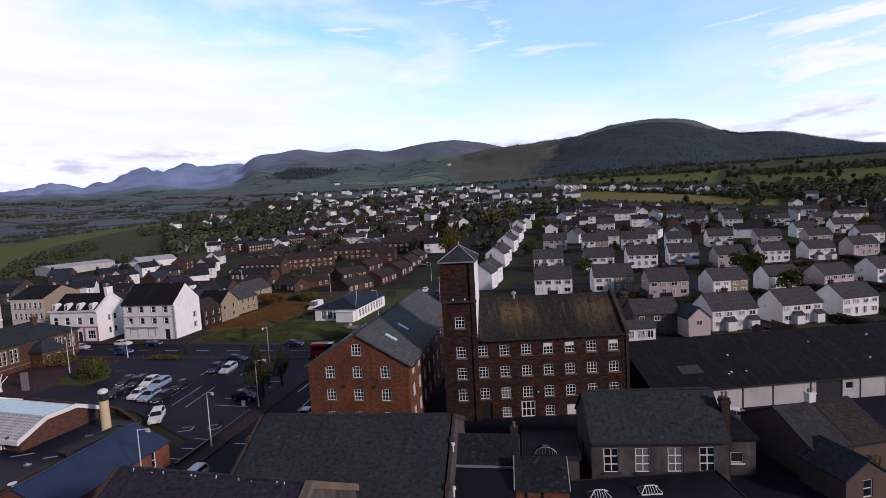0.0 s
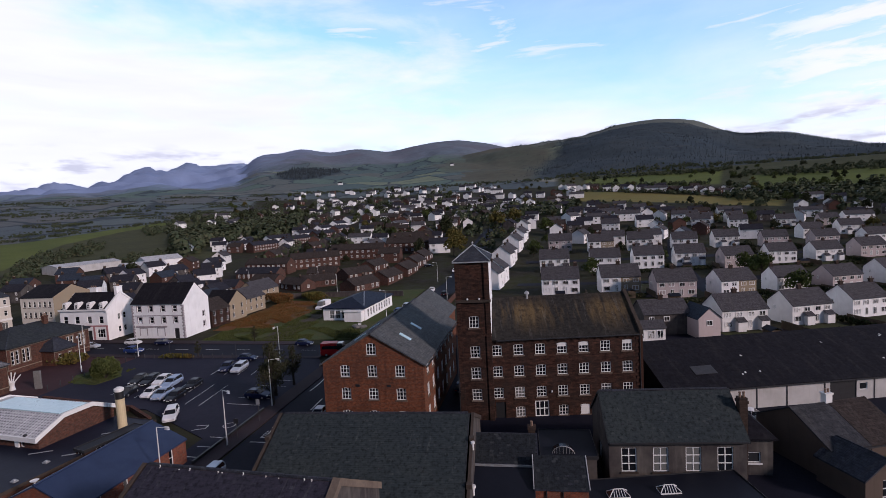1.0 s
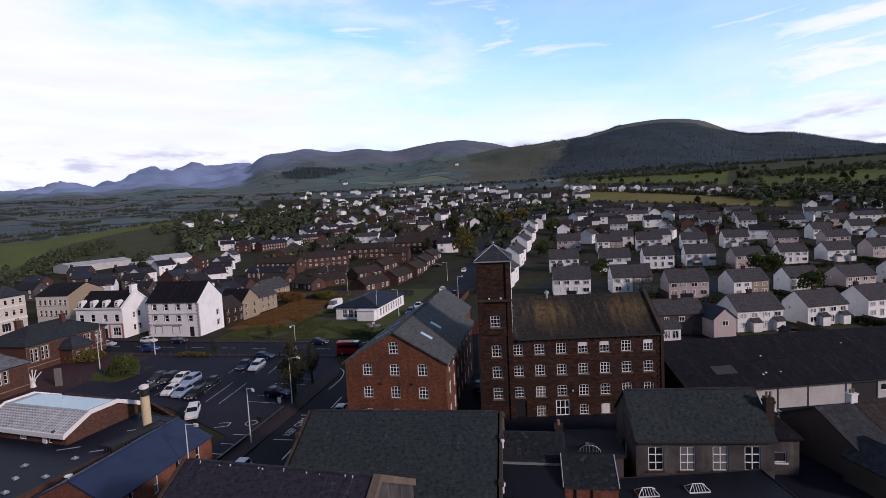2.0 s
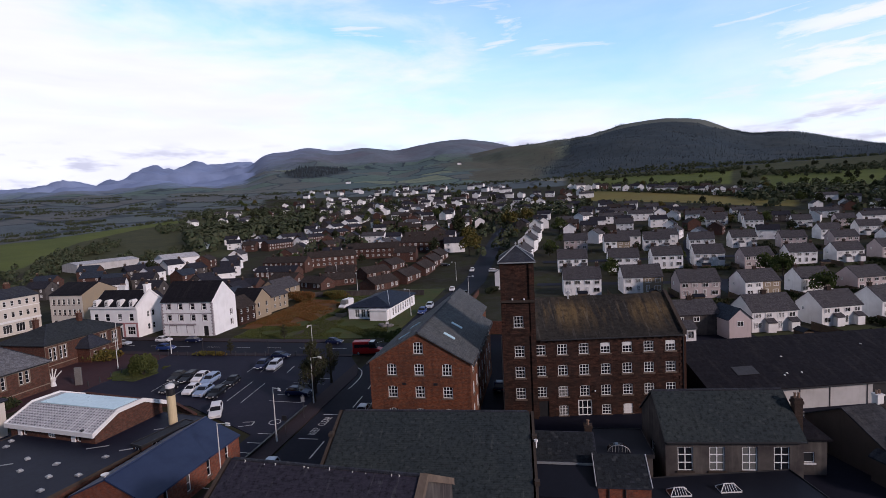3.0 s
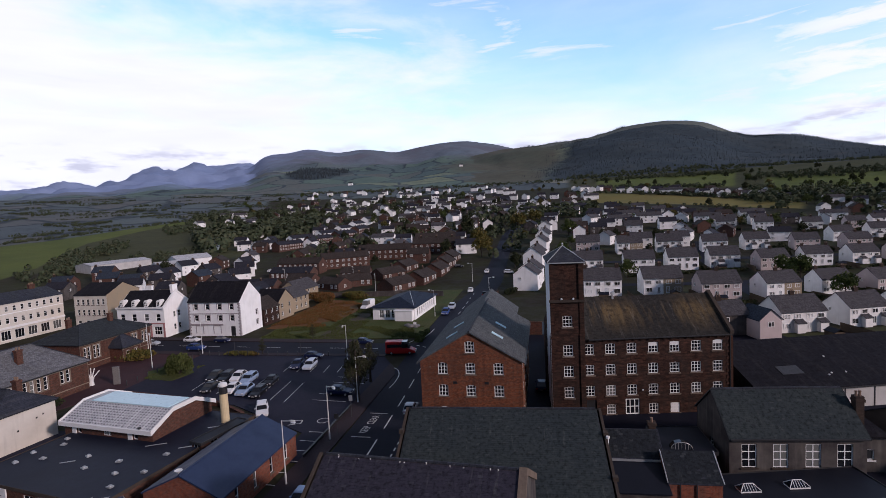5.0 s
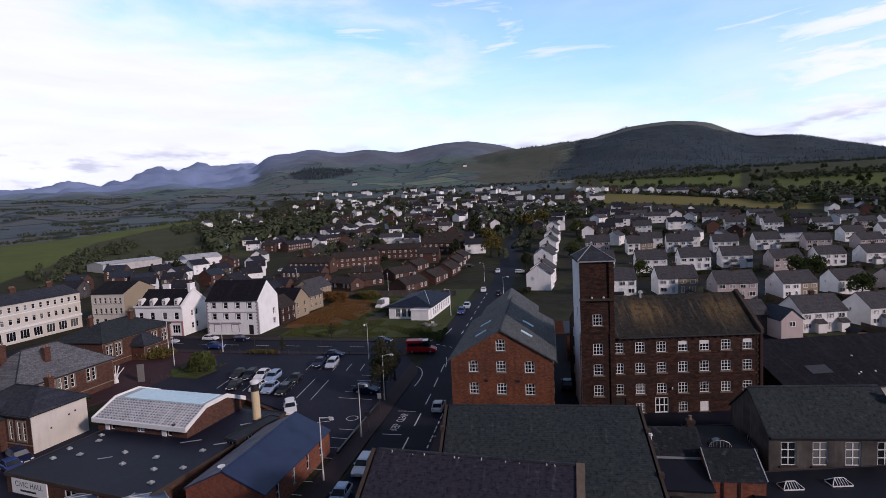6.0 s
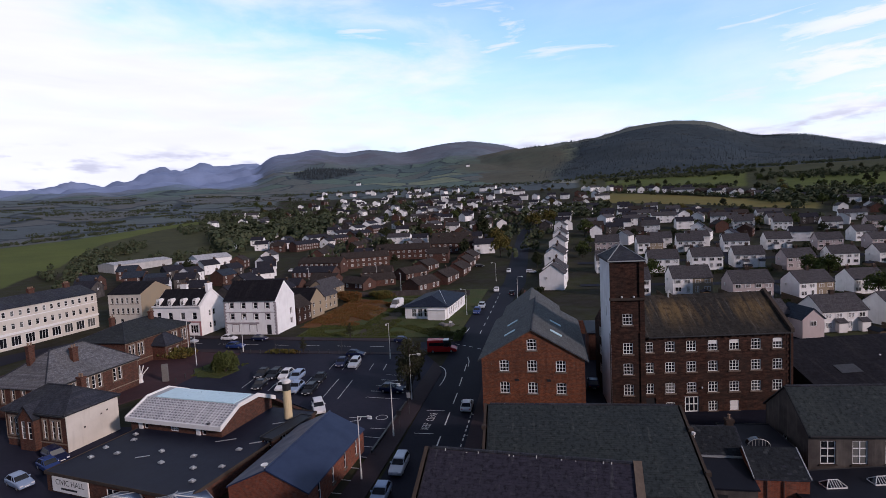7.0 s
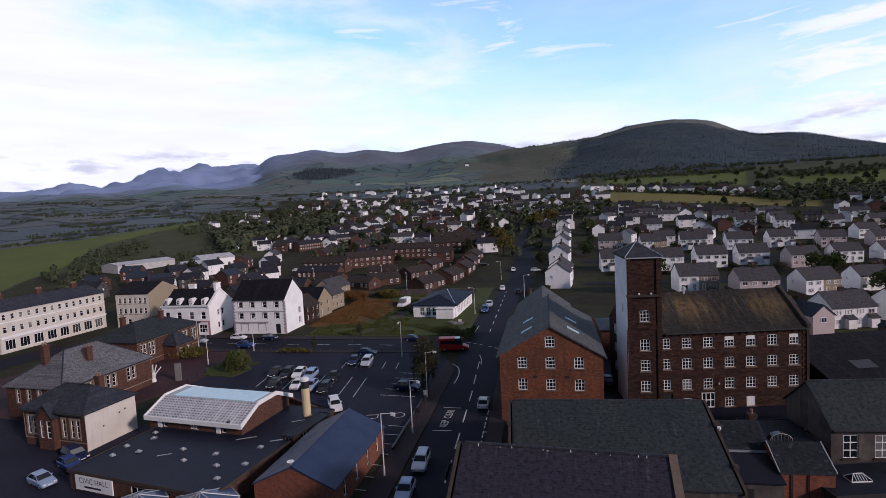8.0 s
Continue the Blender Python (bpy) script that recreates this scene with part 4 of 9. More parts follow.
dashes([(-28.7, 34), (-28.9, 58)], 0.6, 0.7, 0.14)
for y in (46.0, 51.5, 57.5):
    stripe((-28.8, y), (-26.9, y), 0.12)
for y in (51.5, 58.5):
    stripe((-35.0, y), (-32.6, y), 0.14)


for line in ([(-38.3, 78.2), (-37.5, 77.8), (-36.7, 77.1), (-36.0, 76.0), (-35.5, 74.5), (-35.2, 72.9), (-35.1, 71.2), (-35.1, 69.5), (-35.2, 67.9)], [(-41.9, 91.0), (-38.6, 94.4), (-36.6, 98.2), (-36.1, 102.0), (-36.0, 105.5)], [(-33.1, 83.0), (-32.5, 80.5), (-32.2, 77.5)]):
    for a, b in zip(line, line[1:]):
        stripe(a, b, 0.15)
dashes([(-25.8, 83.6), (-29.2, 86.5), (-32.7, 89.3), (-36.4, 91.6)], 0.9, 0.9, 0.2)
RING = [(-40.4 + 0.75 * math.cos(2 * math.pi * k / 14), 55.7 + 0.75 * math.sin(2 * math.pi * k / 14)) for k in range(15)]
for a, b in zip(RING, RING[1:]):
    stripe(a, b, 0.1)


def lettering(word, x, y, size, yaw, squash=1.0, z=0.066, m=None, mat="paint", name="lettering", label="white painted words on the road", kind="structure", parent=None):
    curve = bpy.data.curves.new("words", "FONT")
    curve.body, curve.size, curve.align_x, curve.align_y = word, size, "CENTER", "CENTER"
    tmp = new("words", curve)
    deps = bpy.context.evaluated_depsgraph_get()
    data = bpy.data.meshes.new_from_object(tmp.evaluated_get(deps))
    bpy.data.objects.remove(tmp)
    data.materials.clear()
    data.materials.append(MATS[mat])
    ob = new(name, data)
    ob.matrix_basis = m if m is not None else pose(x, y, z, 0, 0, yaw) @ Matrix.Diagonal((1, squash, 1, 1))
    if parent:
        ob.parent = parent
        return ob
    return tagged(ob, label, "lettering", "", kind)


lettering("KEEP", -33.9, 53.5, 0.88, 88, 1.6)
lettering("CLEAR", -33.8, 56.4, 0.88, 88, 1.6)
# bays: two rows facing the aisle, a row along the far kerb and a row by the street
for k in range(8):
    x = -49.0 - 2.52 * k
    stripe((x, 61.6 + 0.5 * k), (x - 0.45, 65.6 + 0.45 * k), 0.1)
    stripe((x - 0.47, 66.0 + 0.4 * k), (x - 0.9, 69.8 + 0.35 * k), 0.1)
for k in range(5):
    x = -46.4 - 2.45 * k
    stripe((x, 74.8), (x - 0.45, 78.4), 0.1)
for k in range(5):
    stripe((-45.2, 62.6 + 2.5 * k), (-39.9, 62.2 + 2.5 * k), 0.1)
for k in range(7):
    stripe((-40.8, 38.0 + 2.4 * k), (-37.9, 37.9 + 2.4 * k), 0.1)
for a, b in (((-44.5, 54.0), (-43.0, 54.6)), ((-43.0, 54.6), (-43.2, 55.6)), ((-43.2, 55.6), (-44.7, 55.3))):
    stripe(a, b, 0.12)

# ---------------------------------------------------------------- the mill
def mill():
    w, d, eave, ridge = 21.0, 11.4, 9.8, 13.7
    m = pose(-0.73, 66.5, 0, 0, 0, 9.0)
    top = thing("mill", m, "four-storey red sandstone mill with lichened slate roof", "mill")
    xs = [-9.5 + 2.6 * i for i in range(8)]
    wins = []
    for i, x in enumerate(xs[1:], 1):
        for z in (7.75, 5.15, 2.5):
            wins.append((x, z, 1.16, 1.3))
        if i in (2, 4, 5):
            wins.append((x, 0.1, 1.1, 1.25))
    door_x = xs[3]
    bm = bmesh.new()
    fm = face_pose("f", w, d)
    wall_face(bm, w, lambda x: eave, wins + [(door_x, 0.0, 1.7, 2.0), (xs[1] + 0.2, 0.0, 1.2, 2.0)], fm, 0.2)
    back = [(x, z, 1.15, 1.35) for x in xs for z in (7.75, 5.15, 2.5, 0.1)]
    wall_face(bm, w, lambda x: eave, back, face_pose("b", w, d), 0.2)
    slope = lambda x: eave + (ridge - eave) * (1 - abs(x) / (d / 2))
    side = [(x, z, 1.1, 1.35) for x in (-3, 0, 3) for z in (7.75, 5.15, 2.5)]
    for s in "lr":
        wall_face(bm, d, slope, side, face_pose(s, w, d), 0.2, breaks=(0.0,))
    part("wall", bm, "sandstone", top)
    for k, (x, z, ww, hh) in enumerate(wins):
        win = set_window(top, fm, x, z, ww, hh, 3, 3, 0.08, None, 0.05, 0.075)
        bm = bmesh.new()
        box(bm, -ww / 2 - 0.15, ww / 2 + 0.15, -0.08, 0.1, -0.16, 0.0)
        part("sill", bm, "coping", win, m=Matrix.Translation((0, -0.1, 0)))
        arch_head(win, ww, hh, 0.08, "sandstone", 0.05)
        if k in (14, 17, 10, 21):
            bm = bmesh.new()
            box(bm, -ww / 2 + 0.1, ww / 2 - 0.1, 0.005, 0.02, hh * (0.62 if k != 17 else 0.05), hh - 0.08)
            part("blind", bm, "trim", win, "drawn white blind", m=Matrix.Translation((0, -0.03, 0)))
    for s, places in (("b", back), ("l", side), ("r", side)):
        for x, z, ww, hh in places:
            set_window(top, face_pose(s, w, d), x, z, ww, hh, 3, 3, 0.08, None, 0.07, 0.1)
    # wide entrance and a small dark door
    set_window(top, fm, door_x, 0.0, 1.7, 2.0, 3, 2, 0.12, None, 0.1, 0.14, name="entrance")
    bm = bmesh.new()
    box(bm, -0.6, 0.6, 0.0, 0.07, 0.0, 2.0)
    part("door", bm, "black", top, "black plank door", m=fm @ Matrix.Translation((xs[1] + 0.2, 0.12, 0)))
    bm = bmesh.new()
    gable_roof(bm, w - 0.7, d, eave, ridge, 0.25, 0.0, 0.16)
    part("roof", bm, "millroof", top, "slate roof streaked with ochre lichen")
    # coped gable at the far end, string courses, eaves and gutter
    bm = bmesh.new()
    rise_ = (ridge - eave) / (d / 2)
    for s in (-1, 1):
        pts = [(w / 2 - 0.38, s * (d / 2 + 0.3), eave - 0.3 * rise_ + 0.1), (w / 2 - 0.38, 0, ridge + 0.1), (w / 2 - 0.38, 0, ridge + 0.5), (w / 2 - 0.38, s * (d / 2 + 0.3), eave + 0.42)]
        a = [bm.verts.new(p) for p in pts]
        b = [bm.verts.new((p[0] + 0.42, p[1], p[2])) for p in pts]
        bm.faces.new(a)
        bm.faces.new(b[::-1])
        for i in range(4):
            bm.faces.new((a[i], b[i], b[(i + 1) % 4], a[(i + 1) % 4]))
    part("coping", bm, "darkcoping", top, "raised stone gable coping")
    for i in range(3, 22):
        bm = bmesh.new()
        box(bm, -0.1, 0.1, -0.22, 0.0, -0.1, 0.1)
        part("corbel", bm, "sandstone", top, m=Matrix.Translation((-w / 2 + 0.9 + i * 0.914, -d / 2, eave - 0.32)))
    bm = bmesh.new()
    box(bm, -w / 2 + 3.6, w / 2 - 0.2, -d / 2 - 0.37, -d / 2 - 0.23, eave - 0.2, eave - 0.06)
    part("gutter", bm, "gutter", top)
    bm = bmesh.new()
    bar(bm, (w / 2 - 0.3, -d / 2 - 0.1, 0), (w / 2 - 0.3, -d / 2 - 0.1, eave - 0.2), 0.06)
    part("downpipe", bm, "gutter", top)
    for k in range(23):
        bm = bmesh.new()
        box(bm, -0.75 if k % 2 == 0 else -0.45, 0.05, -0.06, 0.3, 0.0, 0.39)
        part("quoin", bm, "sandstone", top, m=Matrix.Translation((w / 2, -d / 2, 0.2 + 0.4 * k)))
    bm = bmesh.new()
    turned(bm, 0, 0, [(0.14, -0.5), (0.14, 0.35), (0.32, 0.4), (0.3, 0.62), (0.06, 0.8)], 10)
    part("roof_vent", bm, "metal", top, "grey cowl on the ridge", m=Matrix.Translation((-2.3, -0.3, ridge + 0.1)))
    bm = bmesh.new()
    for x in (xs[3] + 1.2,):
        turned(bm, x, -d / 2 - 0.2, [(0.04, 3.0), (0.1, 3.08), (0.1, 3.22), (0.02, 3.28)], 8)
    part("wall_lamp", bm, "lens", top)
    return top


def tower():
    w, d, h, apex = 4.05, 7.4, 19.25, 21.1
    top = thing("stair_tower", pose(-9.36, 62.75, 0, 0, 0, 3.0), "red sandstone stair tower with pyramid slate roof and pale clad flanks", "tower")
    bm = bmesh.new()
    fm = face_pose("f", w, d)
    zs = [(0.0, 2.5), (0.0, 5.15), (0.0, 7.75), (0.0, 11.4)]
    wall_face(bm, w, lambda x: h, [(x, z, 1.15, 1.4) for x, z in zs], fm, 0.2)
    wall_face(bm, w, lambda x: h, [], face_pose("b", w, d))
    part("wall", bm, "sandstone", top)
    for x, z in zs:
        win = set_window(top, fm, x, z, 1.15, 1.4, 3, 3, 0.08, None, 0.05, 0.075)
        bm = bmesh.new()
        box(bm, -0.72, 0.72, -0.08, 0.1, -0.16, 0.0)
        part("sill", bm, "coping", win, m=Matrix.Translation((0, -0.1, 0)))
        arch_head(win, 1.15, 1.4, 0.08, "sandstone", 0.05)
    # smooth pale sides with a rough stone return at the front corner
    bm = bmesh.new()
    wall_face(bm, d, lambda x: h, [(0.9, 12.0, 0.7, 1.2)], face_pose("l", w, d))
    part("clad_side", bm, "cladding", top, "smooth white cladding, blue-grey shade in its colour")
    bm = bmesh.new()
    wall_face(bm, d, lambda x: 10.3, [], face_pose("r", w, d))
    part("lower_flank", bm, "sandstone", top)
    bm = bmesh.new()
    wall_face(bm, d, lambda x: h - 10.3, [], face_pose("r", w, d) @ Matrix.Translation((0, 0, 10.3)))
    part("clad_side", bm, "white", top, "white rendered flank")
    set_window(top, face_pose("l", w, d), 0.9, 12.0, 0.7, 1.2, 1, 2)
    # string course, corner strips and the recessed upper panel
    bm = bmesh.new()
    box(bm, -w / 2 - 0.1, w / 2 + 0.1, -d / 2 - 0.3, -d / 2, 14.5, 14.8)
    part("ledge", bm, "darkcoping", top, "projecting stone ledge")
    bm = bmesh.new()
    box(bm, -w / 2 - 0.05, w / 2 + 0.05, -d / 2 - 0.08, -d / 2, 10.45, 10.7)
    part("string_course", bm, "sandstone", top)
    bm = bmesh.new()
    box(bm, -w / 2 - 0.24, w / 2 + 0.24, -d / 2 - 0.36, -d / 2 - 0.255, h + 0.02, h + 0.16)
    part("eaves_gutter", bm, "metal", top, "pale eaves gutter")
    for s in (-1, 1):
        bm = bmesh.new()
        x = s * (w / 2 - 0.3)
        box(bm, x - 0.3, x + 0.3, -d / 2 - 0.12, -d / 2, 0.0, 10.45)
        box(bm, x - 0.25, x + 0.25, -d / 2 - 0.1, -d / 2, 10.7, 14.5)
        box(bm, x - 0.3, x + 0.3, -d / 2 - 0.16, -d / 2, 14.8, h)
        part("corner_pilaster", bm, "sandstone", top)
    for x in (-0.65, 0.75):
        bm = bmesh.new()
        turned(bm, 0, 0, [(0.06, 0), (0.13, 0.08), (0.13, 0.22), (0.03, 0.28)], 8)
        part("flood_lamp", bm, "lens", top, "small white flood lamp", m=Matrix.Translation((x, -d / 2 - 0.16, 14.75)))
    bm = bmesh.new()
    bar(bm, (-w / 2 - 0.1, -d / 2 - 0.06, 0.0), (-w / 2 - 0.1, -d / 2 - 0.06, 10.4), 0.06)
    part("downpipe", bm, "gutter", top)
    bm = bmesh.new()
    box(bm, -w / 2 - 0.22, w / 2 + 0.22, -d / 2 - 0.25, d / 2 + 0.22, h - 0.02, h + 0.2)
    part("fascia", bm, "slate", top)
    bm = bmesh.new()
    x, y = w / 2 + 0.2, d / 2 + 0.2
    lo = [bm.verts.new(p) for p in ((-x, -y, h + 0.2), (x, -y, h + 0.2), (x, y, h + 0.2), (-x, y, h + 0.2))]
    tip = bm.verts.new((0, 0, apex))
    bm.faces.new(lo[::-1])
    for i in range(4):
        bm.faces.new((lo[i], lo[(i + 1) % 4], tip))
    roof = part("roof", bm, "slate", top, "slate pyramid roof with lead hips")
    for i in range(4):
        a = Vector(((-x, -y), (x, -y), (x, y), (-x, y))[i] + (h + 0.22,))
        bm = bmesh.new()
        bar(bm, a, (0, 0, apex + 0.02), 0.06, 5)
        part("hip_roll", bm, "metal", roof)
    bm = bmesh.new()
    turned(bm, 0, 0, [(0.1, 0), (0.05, 0.15), (0.14, 0.3), (0.02, 0.5)], 8)
    part("finial", bm, "metal", roof, m=Matrix.Translation((0, 0, apex - 0.05)))
    return top


def warehouse():
    """Brick warehouse, gable to the camera: built with the ridge along x, then turned."""
    w, d, eave, ridge = 21.6, 12.2, 8.3, 11.8
    m = pose(-20.7, 65.6, 0, 0, 0, 89.6)
    top = thing("brick_warehouse", m, "three-storey orange-brick warehouse with slate roof and roof lights", "warehouse")
    lm = face_pose("l", w, d)
    # on the end towards the street the wall runs along local y
    wins = [(x, z, 1.15, 1.4) for x in (-3.35, 0.0, 3.35) for z in (4.05, 6.75)] + [(0.0, 9.35, 1.15, 1.4)]
    low = [(x, z, 1.15, 1.4) for x in (-3.35, 0.0, 3.35) for z in (1.35,)]
    slope = lambda x: eave + (ridge - eave) * (1 - abs(x) / (d / 2))
    bm = bmesh.new()
    wall_face(bm, d, slope, wins + low, lm, 0.2, breaks=(0.0,))
    wall_face(bm, d, slope, [], face_pose("r", w, d), breaks=(0.0,))
    flank = [(x, z, 1.1, 1.5) for x in even(7, 20) for z in (1.2, 3.95, 6.6)]
    for s in "fb":
        wall_face(bm, w, lambda x: eave, flank, face_pose(s, w, d), 0.2)
    part("wall", bm, "whbrick", top)
    for x, z, ww, hh in wins + low:
        arch_head(set_window(top, lm, x, z, ww, hh, 3, 3, 0.08, "coping", 0.06, 0.09), ww, hh, 0.08, "whbrick")
    for s in "fb":
        for x, z, ww, hh in flank:
            set_window(top, face_pose(s, w, d), x, z, ww, hh, 3, 3, 0.08, "coping", 0.07, 0.1)
    for x in (-1.9, 1.9):
        bm = bmesh.new()
        box(bm, -0.25, 0.25, -0.03, 0.0, 0, 0.3)
        part("wall_vent", bm, "black", top, m=lm @ Matrix.Translation((x, 0, 5.55)))
    for x in (-4.9, 4.9):
        bm = bmesh.new()
        turned(bm, 0, 0, [(0.09, 0), (0.09, 0.04)], 8, pose(0, 0, 0, 90, 0, 0))
        part("tie_plate", bm, "coping", top, m=lm @ Matrix.Translation((x, -0.01, 7.6)))
    bm = bmesh.new()
    gable_roof(bm, w, d, eave, ridge, 0.35, 0.2, 0.16)
    roof = part("roof", bm, "midslate", top)
    rise_ = (ridge - eave) / (d / 2)
    tilt = math.degrees(math.atan(rise_))
    for s in (-1, 1):
        for x in (-6.2, -0.6):
            bm = bmesh.new()
            box(bm, -0.3, 0.3, -0.8, 0.8, 0.0, 0.1)
            y = s * 2.9
            part("roof_light", bm, "rooflight", roof, "pale glazed strip roof light", m=pose(x, y, ridge - 2.9 * rise_ + 0.16, -s * tilt, 0, 0))
    bm = bmesh.new()
    bar(bm, (-w / 2 - 0.2, 0, ridge + 0.15), (w / 2 + 0.2, 0, ridge + 0.15), 0.13, 6)
    part("ridge_tiles", bm, "slate", roof)
    for s in (-1, 1):
        bm = bmesh.new()
        y = s * (d / 2 + 0.42)
        box(bm, -w / 2, w / 2, y - 0.07, y + 0.07, eave - 0.42, eave - 0.26)
        part("gutter", bm, "gutter", top)
    # lower range behind
    rear = gabled("rear_range", pose(-21.6, 84.0, 0, 0, 0, 89.6), 15.0, 9.4, 7.6, 11.0, "whbrick", "midslate", "lower brick range behind the warehouse with slate roof", "outbuilding",
                  [("f", x, z, 1.1, 1.4, 3, 3) for x in even(5, 13) for z in (1.2, 3.9)], over=0.3)
    return top


mill()
tower()
warehouse()
# brick cottages and a red gate in the lane behind
gabled("lane_building", pose(-6.5, 86.5, 0, 0, 0, 0), 11, 9, 4.6, 5.4, "brick", "felt", "low dark brick building with flat felt roof", "building", [("f", -3.2, 1.2, 0.9, 1.6, 1, 2), ("f", 2.5, 1.2, 0.9, 1.6, 1, 2)], hip=True, doors=[("f", 0, 2.4, 2.4, "red")])

# ---------------------------------------------------------------- foreground halls and yards


def slate_courses(bm, w, run, course=0.21, width=0.33, seed=1):
    """Overlapping slates on a slope: x across, y up the slope, z out of it."""
    rng = random.Random(seed)
    rows = int(run / course)
    for j in range(rows):
        y = j * course
        n = int(w / width)
        off = width / 2 if j % 2 else 0.0
        for i in range(n + 1):
            x0 = max(-w / 2, -w / 2 + i * width - off + 0.003)
            x1 = min(w / 2, -w / 2 + (i + 1) * width - off - 0.003)
            if x1 - x0 < 0.06 or rng.random() < 0.004:
                continue
            k = rng.uniform(-0.004, 0.008)
            dy = rng.uniform(-0.012, 0.012)
            a = [bm.verts.new(p) for p in ((x0, y + dy, 0.02 + k), (x1, y + dy, 0.02 + k), (x1, y + course * 1.08, 0.012), (x0, y + course * 1.08, 0.012))]
            b = [bm.verts.new(p) for p in ((x0, y + dy, 0.008), (x1, y + dy, 0.008))]
            bm.faces.new(a)
            bm.faces.new((b[0], b[1], a[1], a[0]))


def slated_slope(parent, w, d, eave, ridge, over, side, material, seed=1, lift=0.15):
    """Lays slates on one slope of a gable roof; side -1 is the front slope."""
    rise_ = (ridge - eave) / (d / 2)
    ang = math.degrees(math.atan(rise_))
    run = math.hypot(d / 2 + over, (d / 2 + over) * rise_)
    bm = bmesh.new()
    slate_courses(bm, w, run, seed=seed)
    m = Matrix.Translation((0, side * (d / 2 + over), eave - over * rise_ + lift)) @ pose(0, 0, 0, 0, 0, 0 if side < 0 else 180) @ pose(0, 0, 0, ang, 0, 0)
    ob = part("slating", bm, material, parent, m=m)
    ob["kind"] = "stuff"
    return ob


def slate_pieces(name, c1, c2, c3, moss, rough=0.55):
    n = Nodes(name)
    geo = n.add("ShaderNodeNewGeometry")
    r = geo.outputs["Random Per Island"]
    blot = n.noise(0.22, 6, 0.62)
    fine = n.noise(3.0, 5, 0.7)
    streak = n.noise(1.0, 5, 0.65, n.scaled(2.4, 0.25, 1.0))
    col = n.mix(r, c1, c2)
    col = n.mix(n.ramp(r, 0.9, 0.97), col, c3)
    col = n.mix(n.ramp(blot, 0.42, 0.7, 0.0, 0.7), col, moss)
    col = n.mix(n.ramp(streak, 0.6, 0.82, 0.0, 0.45), col, (0.17, 0.18, 0.17))
    col = n.mix(n.ramp(fine, 0.48, 0.66, 0.0, 0.8), col, tuple(v * 0.3 for v in c1))
    col = n.mix(n.ramp(fine, 0.4, 0.25, 0.0, 0.6), col, tuple(v * 1.9 for v in c1))
    return n.done(col, n.ramp(fine, 0.3, 0.7, rough + 0.2, rough + 0.4), fine, 0.01, spec=0.14)


MATS["slates_green"] = slate_pieces("old_green_slates", (0.033, 0.0425, 0.0465), (0.0285, 0.0365, 0.0405), (0.047, 0.056, 0.06), (0.045, 0.055, 0.054))
MATS["slates_purple"] = slate_pieces("old_purple_slates", (0.038, 0.0355, 0.052), (0.033, 0.031, 0.046), (0.05, 0.049, 0.064), (0.034, 0.034, 0.046))
MATS["slates_grey"] = slate_pieces("old_grey_slates", (0.02322, 0.02746, 0.03348), (0.01547, 0.01874, 0.02392), (0.04642, 0.05205, 0.05739), (0.03289, 0.03747, 0.03826))


def parapet(parent, w, d, eave, ridge, s, mat="darkcoping", high=0.18, wide=0.22):
    """Raised stone coping along one gable; s -1 is the left end."""
    rise_ = (ridge - eave) / (d / 2)
    bm = bmesh.new()
    for q in (-1, 1):
        pts = [(q * (d / 2 + 0.25), eave - 0.25 * rise_ - 0.2), (0, ridge - 0.2), (0, ridge + high), (q * (d / 2 + 0.25), eave - 0.25 * rise_ + high)]
        a = [bm.verts.new((s * (w / 2 + 0.12 - wide), p[0], p[1])) for p in pts]
        b = [bm.verts.new((s * (w / 2 + 0.12), p[0], p[1])) for p in pts]
        bm.faces.new(a)
        bm.faces.new(b[::-1])
        for i in range(4):
            bm.faces.new((a[i], b[i], b[(i + 1) % 4], a[(i + 1) % 4]))
    return part("parapet", bm, mat, parent, "weathered stone gable parapet")


def ridge_line(parent, w, ridge, mat, r=0.12):
    bm = bmesh.new()
    n = int(w / 0.45)
    for i in range(n):
        x = -w / 2 + i * w / n
        bar(bm, (x + 0.01, 0, ridge + 0.13), (x + w / n - 0.01, 0, ridge + 0.13), r, 6)
    ob = part("ridge_tiles", bm, mat, parent)
    ob["kind"] = "stuff"


def big_hall():
    w, d, eave, ridge = 17.4, 16.4, 4.3, 8.0
    top = gabled("hall", pose(-16.1, 41.3, 0, 0, 0, 3.0), w, d, eave, ridge, "grey", "greenslate", "large hall with green-grey slate roof and stone gable parapets", "hall", over=0.2, verge=-0.25)
    slated_slope(top, w - 0.7, d, eave, ridge, 0.2, -1, "slates_green", 3)
    for s in (-1, 1):
        parapet(top, w, d, eave, ridge, s)
        for y in (-6.5, -2.6):
            bm = bmesh.new()
            box(bm, -0.2, 0.2, -0.22, 0.22, 0, 0.34)
            z = eave + (ridge - eave) * (1 - abs(y) / (d / 2))
            part("kneeler", bm, "darkcoping", top, m=Matrix.Translation((s * (w / 2 + 0.05), y, z + 0.05)))
    ridge_line(top, w - 0.8, ridge, "slate")
    chimney(top, -w / 2 + 0.8, -d / 2 + 1.3, eave, eave + 1.0, 0.7, 0.5, "darkcoping", 0)
    bm = bmesh.new()
    turned(bm, 0, 0, [(0.08, 0), (0.08, 0.5), (0.16, 0.52), (0.16, 0.7)], 8)
    part("flue", bm, "trim", top, "white flue pipe", m=Matrix.Translation((w / 2 + 0.15, -3.0, eave + 2.0)))
    return top


